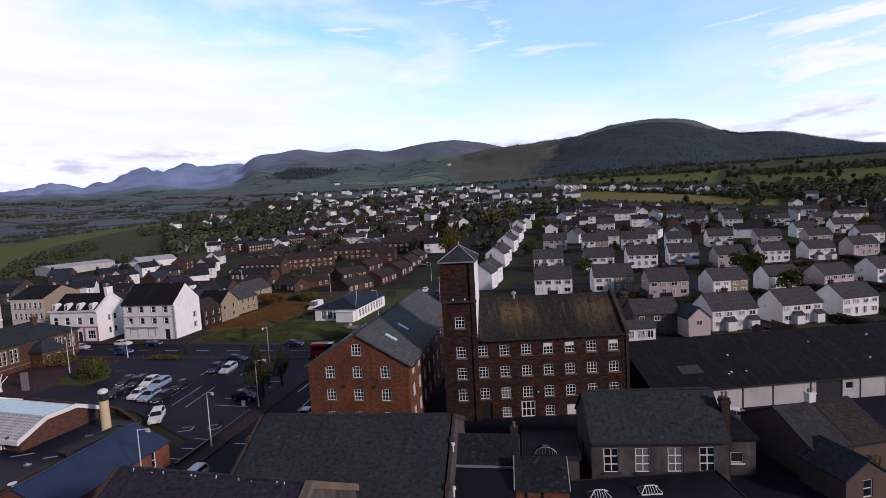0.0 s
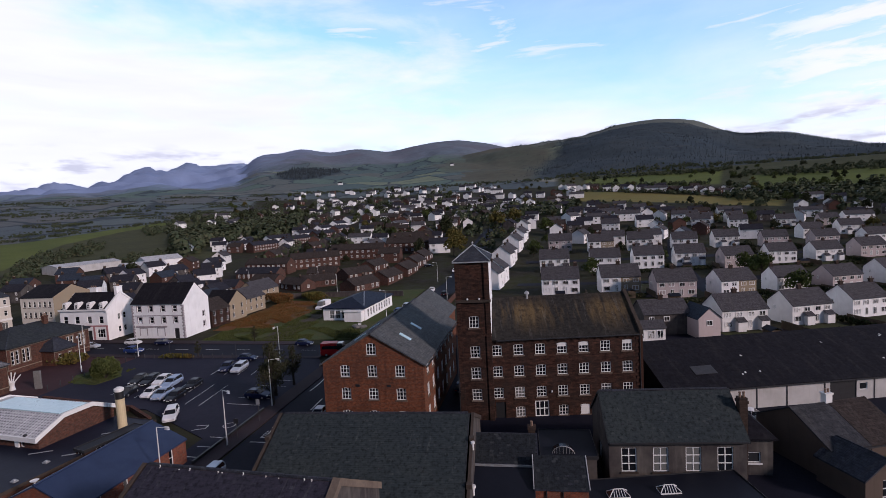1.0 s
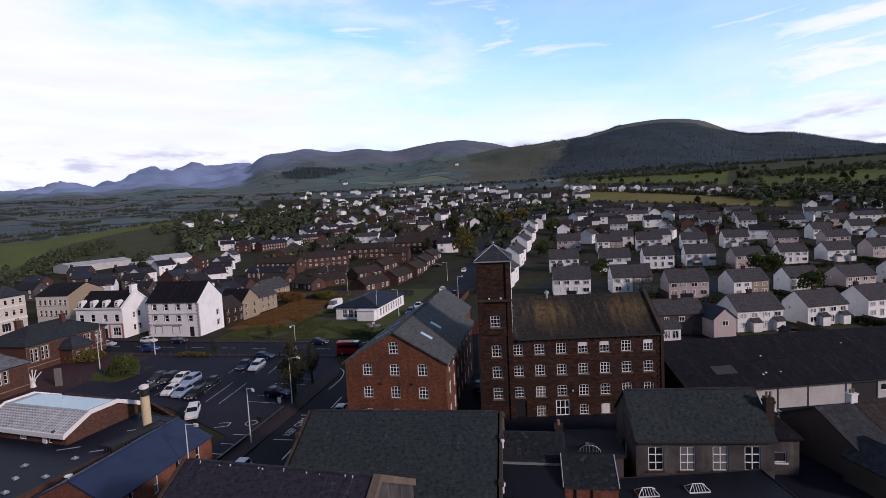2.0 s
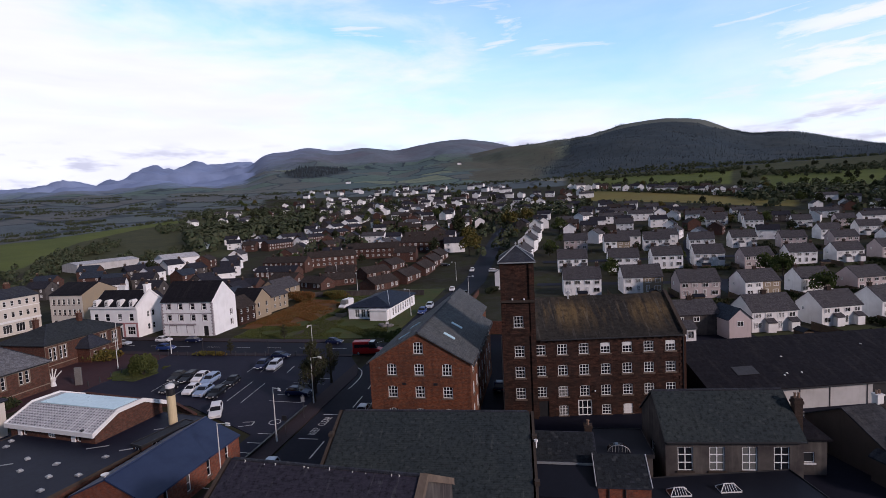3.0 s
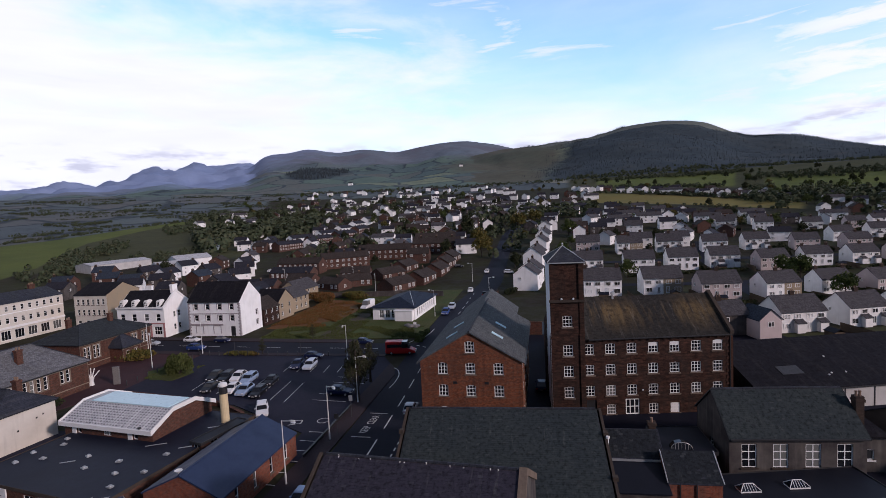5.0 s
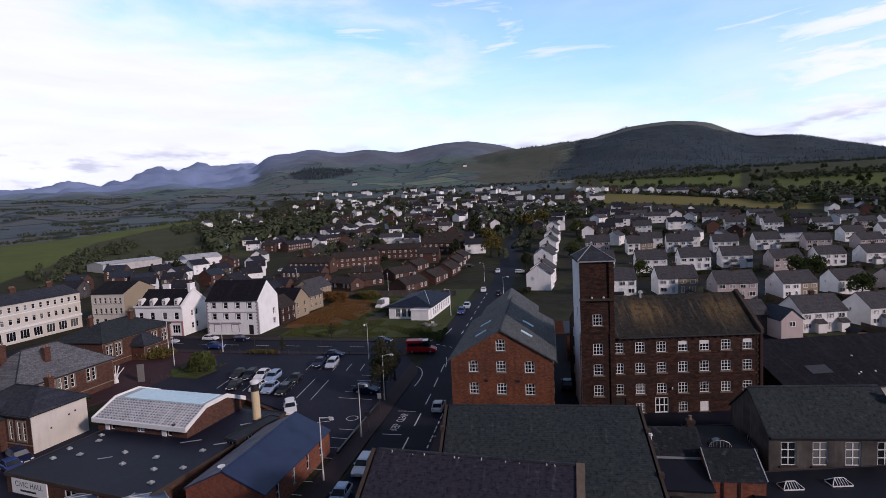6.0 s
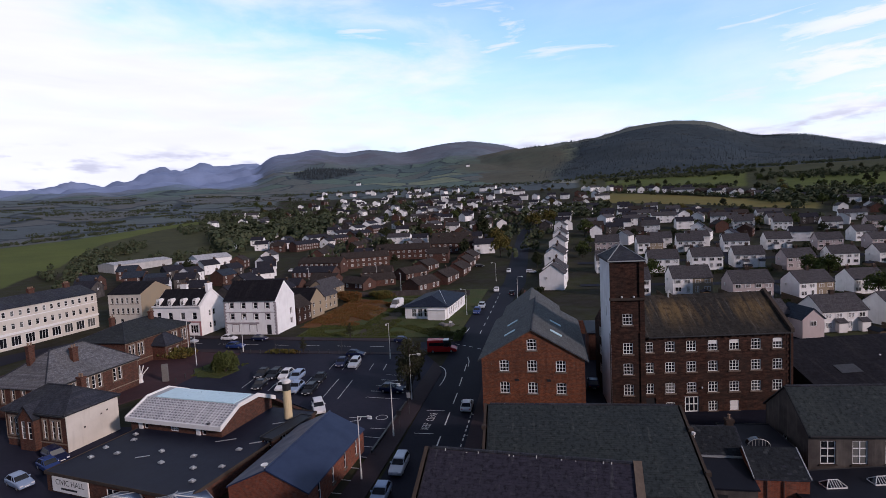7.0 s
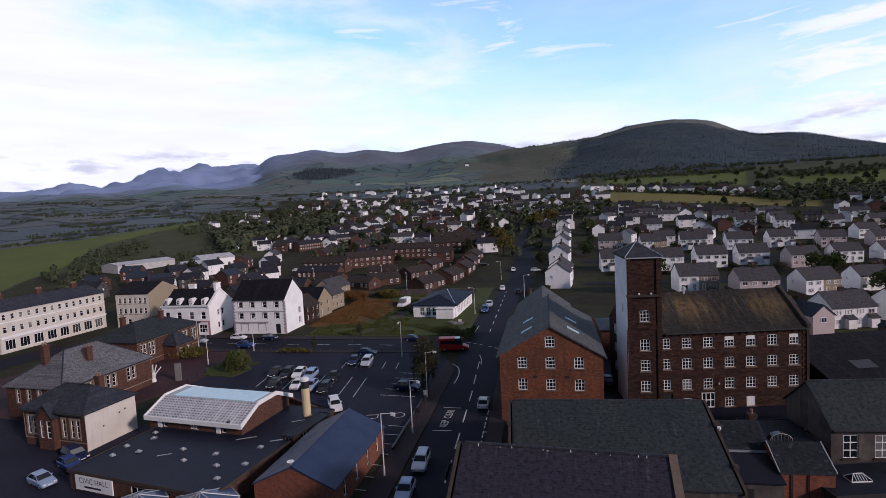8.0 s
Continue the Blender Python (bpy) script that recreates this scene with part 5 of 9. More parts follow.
def purple_hall():
    w, d, eave, ridge = 14.0, 11.5, 6.6, 10.0
    top = gabled("hall", pose(-20.4, 27.2, 0, 0, 0, -4.0), w, d, eave, ridge, "grey", "purpleslate", "hall with purplish slate roof and sandstone gable", "hall", over=0.2, verge=-0.25)
    slated_slope(top, w - 0.7, d, eave, ridge, 0.2, -1, "slates_purple", 5)
    parapet(top, w, d, eave, ridge, -1)
    parapet(top, w, d, eave, ridge, 1, "coping", 0.3, 0.5)
    ridge_line(top, w - 0.8, ridge, "slate")
    # white bird streaks along the ridge, built as small pins
    for x in (-5.6, -4.1, -3.3, -1.2, -0.9, 0.6, 2.2, 3.1, 4.8, 5.3):
        bm = bmesh.new()
        tall = 0.18 + 0.16 * abs(math.sin(x * 3.1))
        bar(bm, (0, 0, 0), (0.02, 0, tall), 0.022, 5)
        bar(bm, (0, -0.06, tall), (0, 0.06, tall), 0.02, 5)
        part("ridge_clip", bm, "trim", top, "white bird streak on the ridge", m=pose(x, -0.3, ridge - 0.12, -30, 0, 0))


big_hall()
purple_hall()


def grey_hall():
    w, d, eave, ridge = 11.6, 7.4, 4.7, 7.7
    top = gabled("grey_hall", pose(9.6, 48.8, 0, 0, 0, 5.0), w, d, eave, ridge, "grey", "greenslate", "grey roughcast hall with four tall white windows", "hall",
                 [("f", x, 1.8, 1.3, 2.2, 2, 3) for x in (-4.1, -1.4, 1.35, 4.0)] + [("l", 0, 1.2, 1.0, 1.6, 2, 2)], over=0.35, win_sill="darkcoping", bar_w=0.08)
    slated_slope(top, w + 0.1, d, eave, ridge, 0.35, -1, "slates_green", 9)
    ridge_line(top, w, ridge, "slate")
    gutter(top, w, d, eave + 0.08, "f", 0.4)
    bm = bmesh.new()
    box(bm, -0.35, 0.35, -0.35, 0.35, 0, 7.6)
    box(bm, -0.42, 0.42, -0.42, 0.42, 7.1, 7.35)
    stack = part("chimney", bm, "sootbrick", top, "tall sooty brick chimney stack", m=Matrix.Translation((w / 2 + 0.55, -1.6, 0)))
    for x in (-0.16, 0.16):
        bm = bmesh.new()
        turned(bm, 0, 0, [(0.12, 0), (0.1, 0.35), (0.13, 0.4), (0.13, 0.48)], 8)
        part("chimney_pot", bm, "clay", stack, m=Matrix.Translation((x, 0, 7.6)))


grey_hall()
gabled("annex", pose(17.0, 51.4, 0, 0, 0, 2), 3.6, 6.0, 3.4, 5.4, "grey", "darkroof", "small grey annex with a steep dark roof", "annex", [("f", 0.2, 1.2, 1.1, 1.0, 1, 1)], hip=True, win_sill="trim")


def flat_roofed(name, m, w, d, h, wall, label, category, windows=(), edge="gutter", doors=(), cover="felt"):
    top = gabled(name, m, w, d, h, h, wall, "felt", label, category, windows, flat=True, doors=doors)
    bm = bmesh.new()
    box(bm, -w / 2 - 0.1, w / 2 + 0.1, -d / 2 - 0.1, d / 2 + 0.1, h, h + 0.16)
    part("roof", bm, cover, top)
    bm = bmesh.new()
    for x0, x1, y0, y1 in ((-w / 2 - 0.14, w / 2 + 0.14, -d / 2 - 0.16, -d / 2 - 0.1), (-w / 2 - 0.14, w / 2 + 0.14, d / 2 + 0.1, d / 2 + 0.16), (-w / 2 - 0.16, -w / 2 - 0.1, -d / 2 - 0.1, d / 2 + 0.1), (w / 2 + 0.1, w / 2 + 0.16, -d / 2 - 0.1, d / 2 + 0.1)):
        box(bm, x0, x1, y0, y1, h - 0.08, h + 0.24)
    part("roof_edge", bm, edge, top)
    return top


def lantern(x, y, z, w=1.5, d=0.8):
    """A little glazed ridge lantern."""
    top = thing("roof_lantern", pose(x, y, z, 0, 0, 10), "white-framed glazed lantern on a flat felt roof", "roof lantern", "roof lanterns")
    bm = bmesh.new()
    box(bm, -w / 2, w / 2, -d / 2, d / 2, 0, 0.12)
    part("curb", bm, "trim", top)
    k = w / 2 - d / 2
    bm = bmesh.new()
    lo = [bm.verts.new(p) for p in ((-w / 2, -d / 2, 0.12), (w / 2, -d / 2, 0.12), (w / 2, d / 2, 0.12), (-w / 2, d / 2, 0.12))]
    a, b = bm.verts.new((-k, 0, 0.55)), bm.verts.new((k, 0, 0.55))
    for f in ((lo[0], lo[1], b, a), (lo[1], lo[2], b), (lo[2], lo[3], a, b), (lo[3], lo[0], a)):
        bm.faces.new(f)
    part("glazing", bm, "glass", top)
    bm = bmesh.new()
    bar(bm, (-k, 0, 0.56), (k, 0, 0.56), 0.04, 5)
    for sx, sy in ((-1, -1), (1, -1), (1, 1), (-1, 1)):
        bar(bm, (sx * w / 2, sy * d / 2, 0.13), (sx * k, 0, 0.56), 0.035, 5)
    for i in range(5):
        x_ = -k + 2 * k * i / 4
        for s in (-1, 1):
            bar(bm, (x_ * 1.2, s * d / 2, 0.13), (x_, 0, 0.56), 0.025, 5)
    part("glazing_frame", bm, "trim", top)


flat_roofed("flat_range", pose(7.9, 41.7, 0, 0, 0, 12), 14.5, 4.6, 1.7, "grey", "low grey range with a dark felt roof", "outbuilding", [("f", -3.5, 0.7, 1.0, 0.5, 1, 1), ("f", 0.5, 0.7, 1.0, 0.5, 1, 1), ("f", 3.5, 0.7, 1.0, 0.5, 1, 1)])
lantern(4.3, 40.8, 1.86, 1.7, 0.95)
lantern(8.4, 41.8, 1.86, 1.7, 0.95)


def small_roofs():
    top = gabled("slate_outbuilding", pose(-4.9, 44.2, 0, 0, 0, 1), 5.6, 5.0, 3.7, 5.2, "grey", "slate", "small slate-roofed outbuilding with a pale gutter", "outbuilding", over=0.1, verge=0.05)
    slated_slope(top, 5.6, 5.0, 3.7, 5.2, 0.1, -1, "slates_grey", 11)
    bm = bmesh.new()
    box(bm, -2.8, 2.8, -2.75, -2.58, 3.55, 3.72)
    part("lead_flashing", bm, "metal", top, "pale lead flashing")
    chimney(top, 2.4, 0.3, 4.0, 5.9, 0.6, 0.6, "sootbrick", 1)
    leanto = thing("lean_to", pose(-5.0, 39.9, 0, 0, 0, 1), "dark lean-to roof over a rendered outhouse", "outbuilding")
    bm = bmesh.new()
    box(bm, -2.6, 2.6, -1.7, 1.7, 0, 2.5)
    part("wall", bm, "grey", leanto)
    bm = bmesh.new()
    vs = [bm.verts.new(p) for p in ((-2.7, -1.9, 2.5), (2.7, -1.9, 2.5), (2.7, 1.75, 3.5), (-2.7, 1.75, 3.5), (-2.7, -1.9, 2.62), (2.7, -1.9, 2.62), (2.7, 1.75, 3.62), (-2.7, 1.75, 3.62))]
    for f in ((3, 2, 1, 0), (4, 5, 6, 7), (0, 1, 5, 4), (1, 2, 6, 5), (2, 3, 7, 6), (3, 0, 4, 7)):
        bm.faces.new([vs[i] for i in f])
    part("roof", bm, "felt", leanto)
    bm = bmesh.new()
    box(bm, -0.5, 0.5, 0, 0.06, 0, 2.0)
    part("door", bm, "black", leanto, m=Matrix.Translation((-0.2, -1.77, 0)))
    for x in (1.3,):
        bm = bmesh.new()
        turned(bm, 0, 0, [(0.09, 0), (0.09, 0.7), (0.2, 0.75), (0.2, 0.95)], 8)
        part("flue", bm, "trim", leanto, "white flue cowl", m=Matrix.Translation((-2.2, -1.5, 2.6)))
    front = gabled("brick_store", pose(-0.3, 41.6, 0, 0, 0, 2), 4.2, 4.8, 3.0, 4.5, "newbrick", "slate", "orange-brick store with slate roof", "outbuilding", over=0.1, verge=0.05)
    slated_slope(front, 4.2, 4.8, 3.0, 4.5, 0.1, -1, "slates_grey", 13)
    bm = bmesh.new()
    bar(bm, (-2.18, -2.5, 3.1), (-2.18, 0, 4.7), 0.05, 5)
    part("verge_trim", bm, "metal", front)
    bm = bmesh.new()
    bar(bm, (2.18, -2.5, 3.1), (2.18, 0, 4.7), 0.05, 5)
    part("verge_trim", bm, "metal", front)
    for x in (-1.2, 0.1):
        bm = bmesh.new()
        bar(bm, (x, -2.48, 0), (x, -2.48, 2.9), 0.05)
        part("downpipe", bm, "gutter", front)
    valley = flat_roofed("valley_roofed_store", pose(0.6, 47.2, 0, 0, 0, 2), 4.8, 5.2, 3.0, "grey", "dark flat-roofed store in the yard", "outbuilding")
    # arched glazed rooflight
    rl = thing("arched_rooflight", pose(0.2, 45.3, 3.16, 0, 0, 2) @ Matrix.Scale(0.75, 4), "arched steel-barred rooflight, dim blue glass", "rooflight")
    bm = bmesh.new()
    arc = [(1.3 * math.cos(a), 0.9 * math.sin(a)) for a in [math.pi * i / 10 for i in range(11)]]
    for (x0, z0), (x1, z1) in zip(arc, arc[1:]):
        face(bm, (x0, -0.4, z0), (x0, 0.4, z0), (x1, 0.4, z1), (x1, -0.4, z1))
    part("glazing", bm, "glass", rl)
    bm = bmesh.new()
    for (x0, z0), (x1, z1) in zip(arc, arc[1:]):
        bar(bm, (x0, -0.42, z0), (x1, -0.42, z1), 0.035, 5)
    for x, z in arc[2:-2]:
        bar(bm, (x, -0.42, 0), (x, -0.42, z), 0.025, 5)
    part("glazing_frame", bm, "metal", rl)


small_roofs()


def long_shed():
    w, d, eave, ridge = 41.6, 18.6, 2.8, 6.3
    m = pose(30.9, 75.8, 0, 0, 0, 14.5)
    top = gabled("long_shed", m, w, d, eave, ridge, "panel", "darkroof", "long low shed with dark sheet roof and white panelled front", "shed", over=0.3,
                 doors=[("f", 1.2, 3.4, 2.5, "black"), ("f", 11.5, 2.6, 2.5, "black")], windows=[("f", 3.8, 1.2, 1.0, 0.9, 1, 1)])
    for x in (-9.8, -6.0, -1.2, 5.2, 8.6):
        bm = bmesh.new()
        box(bm, x - 0.06, x + 0.06, -d / 2 - 0.06, -d / 2, 0, 2.75)
        part("panel_joint", bm, "darkmetal", top)
    bm = bmesh.new()
    wall_face(bm, d, lambda x: eave + (ridge - eave) * (1 - abs(x) / (d / 2)), [], face_pose("l", w + 0.06, d), breaks=(0.0,))
    part("end_wall", bm, "darkroof", top, "dark sheeted gable end")
    rise_ = (ridge - eave) / (d / 2)
    ang = math.degrees(math.atan(rise_))
    for x, y in ((-14.6, -6.3),):
        bm = bmesh.new()
        box(bm, -1.4, 1.4, -0.8, 0.8, 0, 0.05)
        part("roof_patch", bm, "darkmetal", top, "grey translucent roof sheet", m=pose(x, y, eave + (d / 2 + y) * rise_ + 0.16, ang, 0, 0))
    rng = random.Random(4)
    for k in range(9):
        x, y = rng.uniform(-15, 15), rng.uniform(-8, -1)
        bm = bmesh.new()
        box(bm, -0.12, 0.12, -0.1, 0.1, 0, 0.07)
        part("roof_debris", bm, "trim", top, "pale scrap on the roof", m=pose(x, y, eave + (d / 2 + y) * rise_ + 0.15, ang, 0, rng.uniform(0, 90)))
    gutter(top, w, d, eave + 0.1, "f", 0.35)


long_shed()
# the dark-tiled house by the yard, with a lower wing and a skip beside it
def tiled_house():
    w, d, eave, ridge = 8.2, 8.4, 3.0, 5.2
    top = gabled("tiled_house", pose(25.5, 52.9, 0, 0, 0, 20), w, d, eave, ridge, "brownrender", "ribtile", "brown rendered house, roof half grey and half brown tiles", "house",
                 [("f", -2.9, 1.0, 0.8, 1.3, 1, 2), ("r", 0.6, 1.2, 0.8, 1.2, 1, 2), ("r", -1.8, 0.4, 0.9, 1.9, 1, 2)], over=0.2, win_sill="trim")
    bm = bmesh.new()
    gable_roof(bm, w / 2, d, eave, ridge, 0.22, 0.1, 0.14, 0.03)
    part("roof_half", bm, "browntile", top, "brown tiled half of the roof", m=Matrix.Translation((w / 4, 0, 0)))
    bm = bmesh.new()
    box(bm, -0.35, 0.35, -0.3, 0.3, 0, 0.95)
    box(bm, -0.42, 0.42, -0.37, 0.37, 0.95, 1.1)
    stack = part("chimney", bm, "trim", top, "white rendered chimney", m=Matrix.Translation((0, 0.1, ridge - 0.1)))
    for x in (-0.16, 0.16):
        bm = bmesh.new()
        turned(bm, 0, 0, [(0.11, 0), (0.09, 0.3), (0.12, 0.36)], 8)
        part("chimney_pot", bm, "clay", stack, m=Matrix.Translation((x, 0, 1.1)))
    for x in (-w / 2 - 0.05, 0.0):
        bm = bmesh.new()
        bar(bm, (x, -d / 2 - 0.1, 0), (x, -d / 2 - 0.1, eave - 0.1), 0.05)
        part("downpipe", bm, "gutter", top)
    gutter(top, w, d, eave + 0.08, "f", 0.28)
    wing = gabled("tiled_wing", pose(24.9, 46.6, 0, 0, 0, 110), 4.4, 4.2, 2.3, 3.7, "brownrender", "slate", "low rear wing with dark slate roof", "wing", [("f", 0.6, 0.9, 0.7, 1.0, 1, 2), ("l", 0.0, 0.6, 0.9, 1.5, 1, 2)], over=0.2)
    ridge_line(wing, 4.4, 3.7, "slate", 0.09)


MATS["ribtile"] = slates("ribbed_grey_tile", (0.055, 0.056, 0.063), (0.038, 0.039, 0.045), (0.045, 0.045, 0.042), 0.3, 0.62, 0.3, 0.15, 0.7)
tiled_house()

# ---------------------------------------------------------------- the civic hall
def civic_hall():
    w, d, h = 18.6, 20.0, 1.9
    top = flat_roofed("civic_hall", pose(-58.6, 43.6, 0, 0, 0, -9), w, d, h, "brick", "low brick civic hall with dark felt roof", "hall",
                      [("f", x, 0.6, 1.6, 0.9, 2, 1) for x in (0, 3.5, 7)], "darkcoping", cover="newfelt")
    rng = random.Random(8)
    spots = [(-8, -1), (-6.8, -2.2), (-8.2, -4.5), (-5.5, -5.2), (-1, -3.5), (1.2, -5.5), (3.5, -3.5), (5.5, -5.5), (7.2, -1), (8.0, 2.5), (7.5, -7.5), (8.2, -4.5), (-7.6, -6.6), (8.0, 5.5)]
    for x, y in spots:
        bm = bmesh.new()
        box(bm, -0.28, 0.28, -0.22, 0.22, 0, 0.14)
        turned(bm, 0, 0, [(0.2, 0.14), (0.18, 0.2), (0.08, 0.26)], 10)
        part("roof_dome", bm, "metal", top, "small square rooflight", m=pose(x, y, h + 0.16, 0, 0, rng.uniform(-20, 20)))
    for x, y, l in ((4, 0.5, 2.2), (7, 6, 1.6), (-2, -5, 1.4), (8, 1, 1.8)):
        bm = bmesh.new()
        box(bm, -l / 2, l / 2, -0.06, 0.06, 0, 0.05)
        part("felt_batten", bm, "metal", top, m=pose(x, y, h + 0.16, 0, 0, 35))
    # white name board over the entrance
    sign = thing("sign_board", pose(-58.6, 43.6, 0, 0, 0, -9) @ face_pose("f", w, d) @ Matrix.Translation((-5.6, -0.15, 0.3)), "white sign board with black capitals", "sign")
    bm = bmesh.new()
    box(bm, -2.6, 2.6, -0.06, 0.06, 0, 1.5)
    board = part("board", bm, "trim", sign)
    lettering("CIVIC HALL", 0, 0, 0.8, 0, m=pose(0, -0.075, 1.0, 90, 0, 0), mat="black", name="lettering", parent=board)
    bm = bmesh.new()
    box(bm, -1.3, 1.0, -0.09, -0.06, 0.3, 0.48)
    part("text_bar", bm, "black", board)


def roof_hall():
    """The raised hall on the civic hall's roof: brick walls, white fascia, white barge boards and a glazed ridge."""
    w, d, h0, eave, ridge = 13.6, 9.0, 1.9, 3.35, 4.8
    top = thing("roof_hall", pose(-61.7, 49.4, 0, 0, 0, -7), "raised brick hall with white fascia and pale corrugated roof", "hall")
    bm = bmesh.new()
    for s in "frbl":
        length = w if s in "fb" else d
        rise_ = lambda x: eave if s in "fb" else eave + (ridge - eave) * min(1.0, (1 - abs(x) / (d / 2)) * 1.6)
        wall_face(bm, length, rise_, [(0, 2.15, 1.2, 0.6), (-4.4, 2.1, 0.6, 0.6), (4.3, 2.1, 0.6, 0.6)] if s == "f" else [], face_pose(s, w, d), breaks=(0.0, -d / 2 * 0.375, d / 2 * 0.375))
    part("wall", bm, "brick", top)
    fm = face_pose("f", w, d)
    set_window(top, fm, 0, 2.15, 1.2, 0.6, 3, 2)
    for x in (-4.4, 4.3):
        set_window(top, fm, x, 2.1, 0.6, 0.6, 1, 1)
        bm = bmesh.new()
        box(bm, -0.3, 0.3, -0.12, 0.0, 1.95, 2.9)
        part("vent_panel", bm, "trim", top, m=fm @ Matrix.Translation((x - 0.75, 0, 0)))
    bm = bmesh.new()
    turned(bm, 0, 0, [(0.1, 0), (0.1, 0.6), (0.18, 0.65), (0.18, 0.8)], 8)
    part("flue", bm, "darkmetal", top, m=Matrix.Translation((5.2, -d / 2 - 0.2, 2.9)))
    bm = bmesh.new()
    box(bm, -w / 2 - 0.35, w / 2 + 0.35, -d / 2 - 0.5, -d / 2 - 0.3, eave - 0.38, eave + 0.12)
    part("fascia", bm, "trim", top)
    # corrugated slopes end at a flat glazed strip along the top
    run = d / 2 * 0.62
    for s in (-1, 1):
        bm = bmesh.new()
        n = 60
        xs = [-w / 2 - 0.3 + (w + 0.6) * i / n for i in range(n + 1)]
        lo = [bm.verts.new((x, s * (d / 2 + 0.35), eave + 0.05 + (0.05 if i % 2 else 0))) for i, x in enumerate(xs)]
        hi = [bm.verts.new((x, s * (d / 2 - run), ridge + (0.05 if i % 2 else 0))) for i, x in enumerate(xs)]
        for i in range(n):
            f = (lo[i], lo[i + 1], hi[i + 1], hi[i])
            bm.faces.new(f if s < 0 else f[::-1])
        part("roof_sheet", bm, "corrugated", top, "weathered pale corrugated sheet")
    bm = bmesh.new()
    box(bm, -w / 2 + 1.0, w / 2 - 0.6, -d / 2 + run + 0.1, d / 2 - run - 0.1, ridge + 0.02, ridge + 0.1)
    part("glazed_ridge", bm, "rooflight", top, "pale blue glazed ridge strip")
    bm = bmesh.new()
    y = d / 2 - run
    box(bm, -w / 2 - 0.3, w / 2 + 0.3, -y - 0.05, y + 0.05, ridge - 0.1, ridge + 0.02)
    part("roof_deck", bm, "metal", top)
    for s in (-1, 1):
        bm = bmesh.new()
        x = s * (w / 2 + 0.3)
        for q in (-1, 1):
            pts = [(q * (d / 2 + 0.45), eave - 0.35), (q * (d / 2 - run), ridge - 0.25), (q * (d / 2 - run), ridge + 0.25), (q * (d / 2 + 0.45), eave + 0.2)]
            a = [bm.verts.new((x - 0.08, p[0], p[1])) for p in pts]
            b = [bm.verts.new((x + 0.08, p[0], p[1])) for p in pts]
            bm.faces.new(a)
            bm.faces.new(b[::-1])
            for i in range(4):
                bm.faces.new((a[i], b[i], b[(i + 1) % 4], a[(i + 1) % 4]))
        box(bm, x - 0.08, x + 0.08, -(d / 2 - run), d / 2 - run, ridge - 0.25, ridge + 0.25)
        part("barge_board", bm, "trim", top, "white barge board")


def corrugated():
    """Pale weathered sheet with regular rows of dark fixings and rain streaks down the slope."""
    n = Nodes("corrugated_sheet")
    at = n.add("ShaderNodeSeparateXYZ")
    n.link(n.ob, at.inputs[0])
    streak = n.noise(1.0, 6, 0.65, n.scaled(2.6, 0.35, 0.35))
    big = n.noise(0.7, 5, 0.6)
    worn = n.noise(1.0, 4, 0.7, n.scaled(2.2, 2.2, 2.2))
    col = n.mix(n.ramp(streak, 0.36, 0.68), (0.6, 0.59, 0.6), (0.33, 0.33, 0.35))
    along = n.math("PINGPONG", at.outputs[0], 0.23)
    down = n.math("PINGPONG", at.outputs[1], 0.17)
    dash = n.math("MULTIPLY", n.ramp(along, 0.06, 0.1), n.ramp(down, 0.075, 0.1))
    dash = n.math("MULTIPLY", dash, n.ramp(worn, 0.36, 0.56, 0.25, 0.95))
    col = n.mix(dash, col, (0.085, 0.085, 0.095))
    col = n.mix(n.ramp(big, 0.42, 0.7, 0.0, 0.3), col, (0.6, 0.59, 0.58))
    return n.done(col, 0.7, streak, 0.02)


MATS["corrugated"] = corrugated()
civic_hall()
roof_hall()


def flue_stack():
    top = thing("boiler_flue", pose(-50.4, 50.0, 0, 0, 0, 0), "cream boiler flue with a black cap", "flue")
    bm = bmesh.new()
    turned(bm, 0, 0, [(0.52, 0.0), (0.5, 2.5), (0.48, 5.6)], 16)
    part("shaft", bm, "stack", top)
    bm = bmesh.new()
    turned(bm, 0, 0, [(0.5, 5.6), (0.5, 6.4)], 16)
    part("band", bm, "black", top)
    bm = bmesh.new()
    turned(bm, 0, 0, [(0.36, 6.4), (0.52, 6.5), (0.52, 6.8), (0.25, 6.95)], 16)
    part("cowl", bm, "trim", top)


flue_stack()
flat_roofed("boiler_house", pose(-48.6, 46.4, 0, 0, 0, -14), 1.5, 6.4, 2.5, "brick", "brick boiler house with white window", "outbuilding", [("r", -1.5, 1.2, 1.0, 1.2, 2, 2), ("r", 2.0, 1.2, 1.0, 1.2, 2, 2), ("f", 0, 1.2, 1.0, 1.2, 2, 2)])


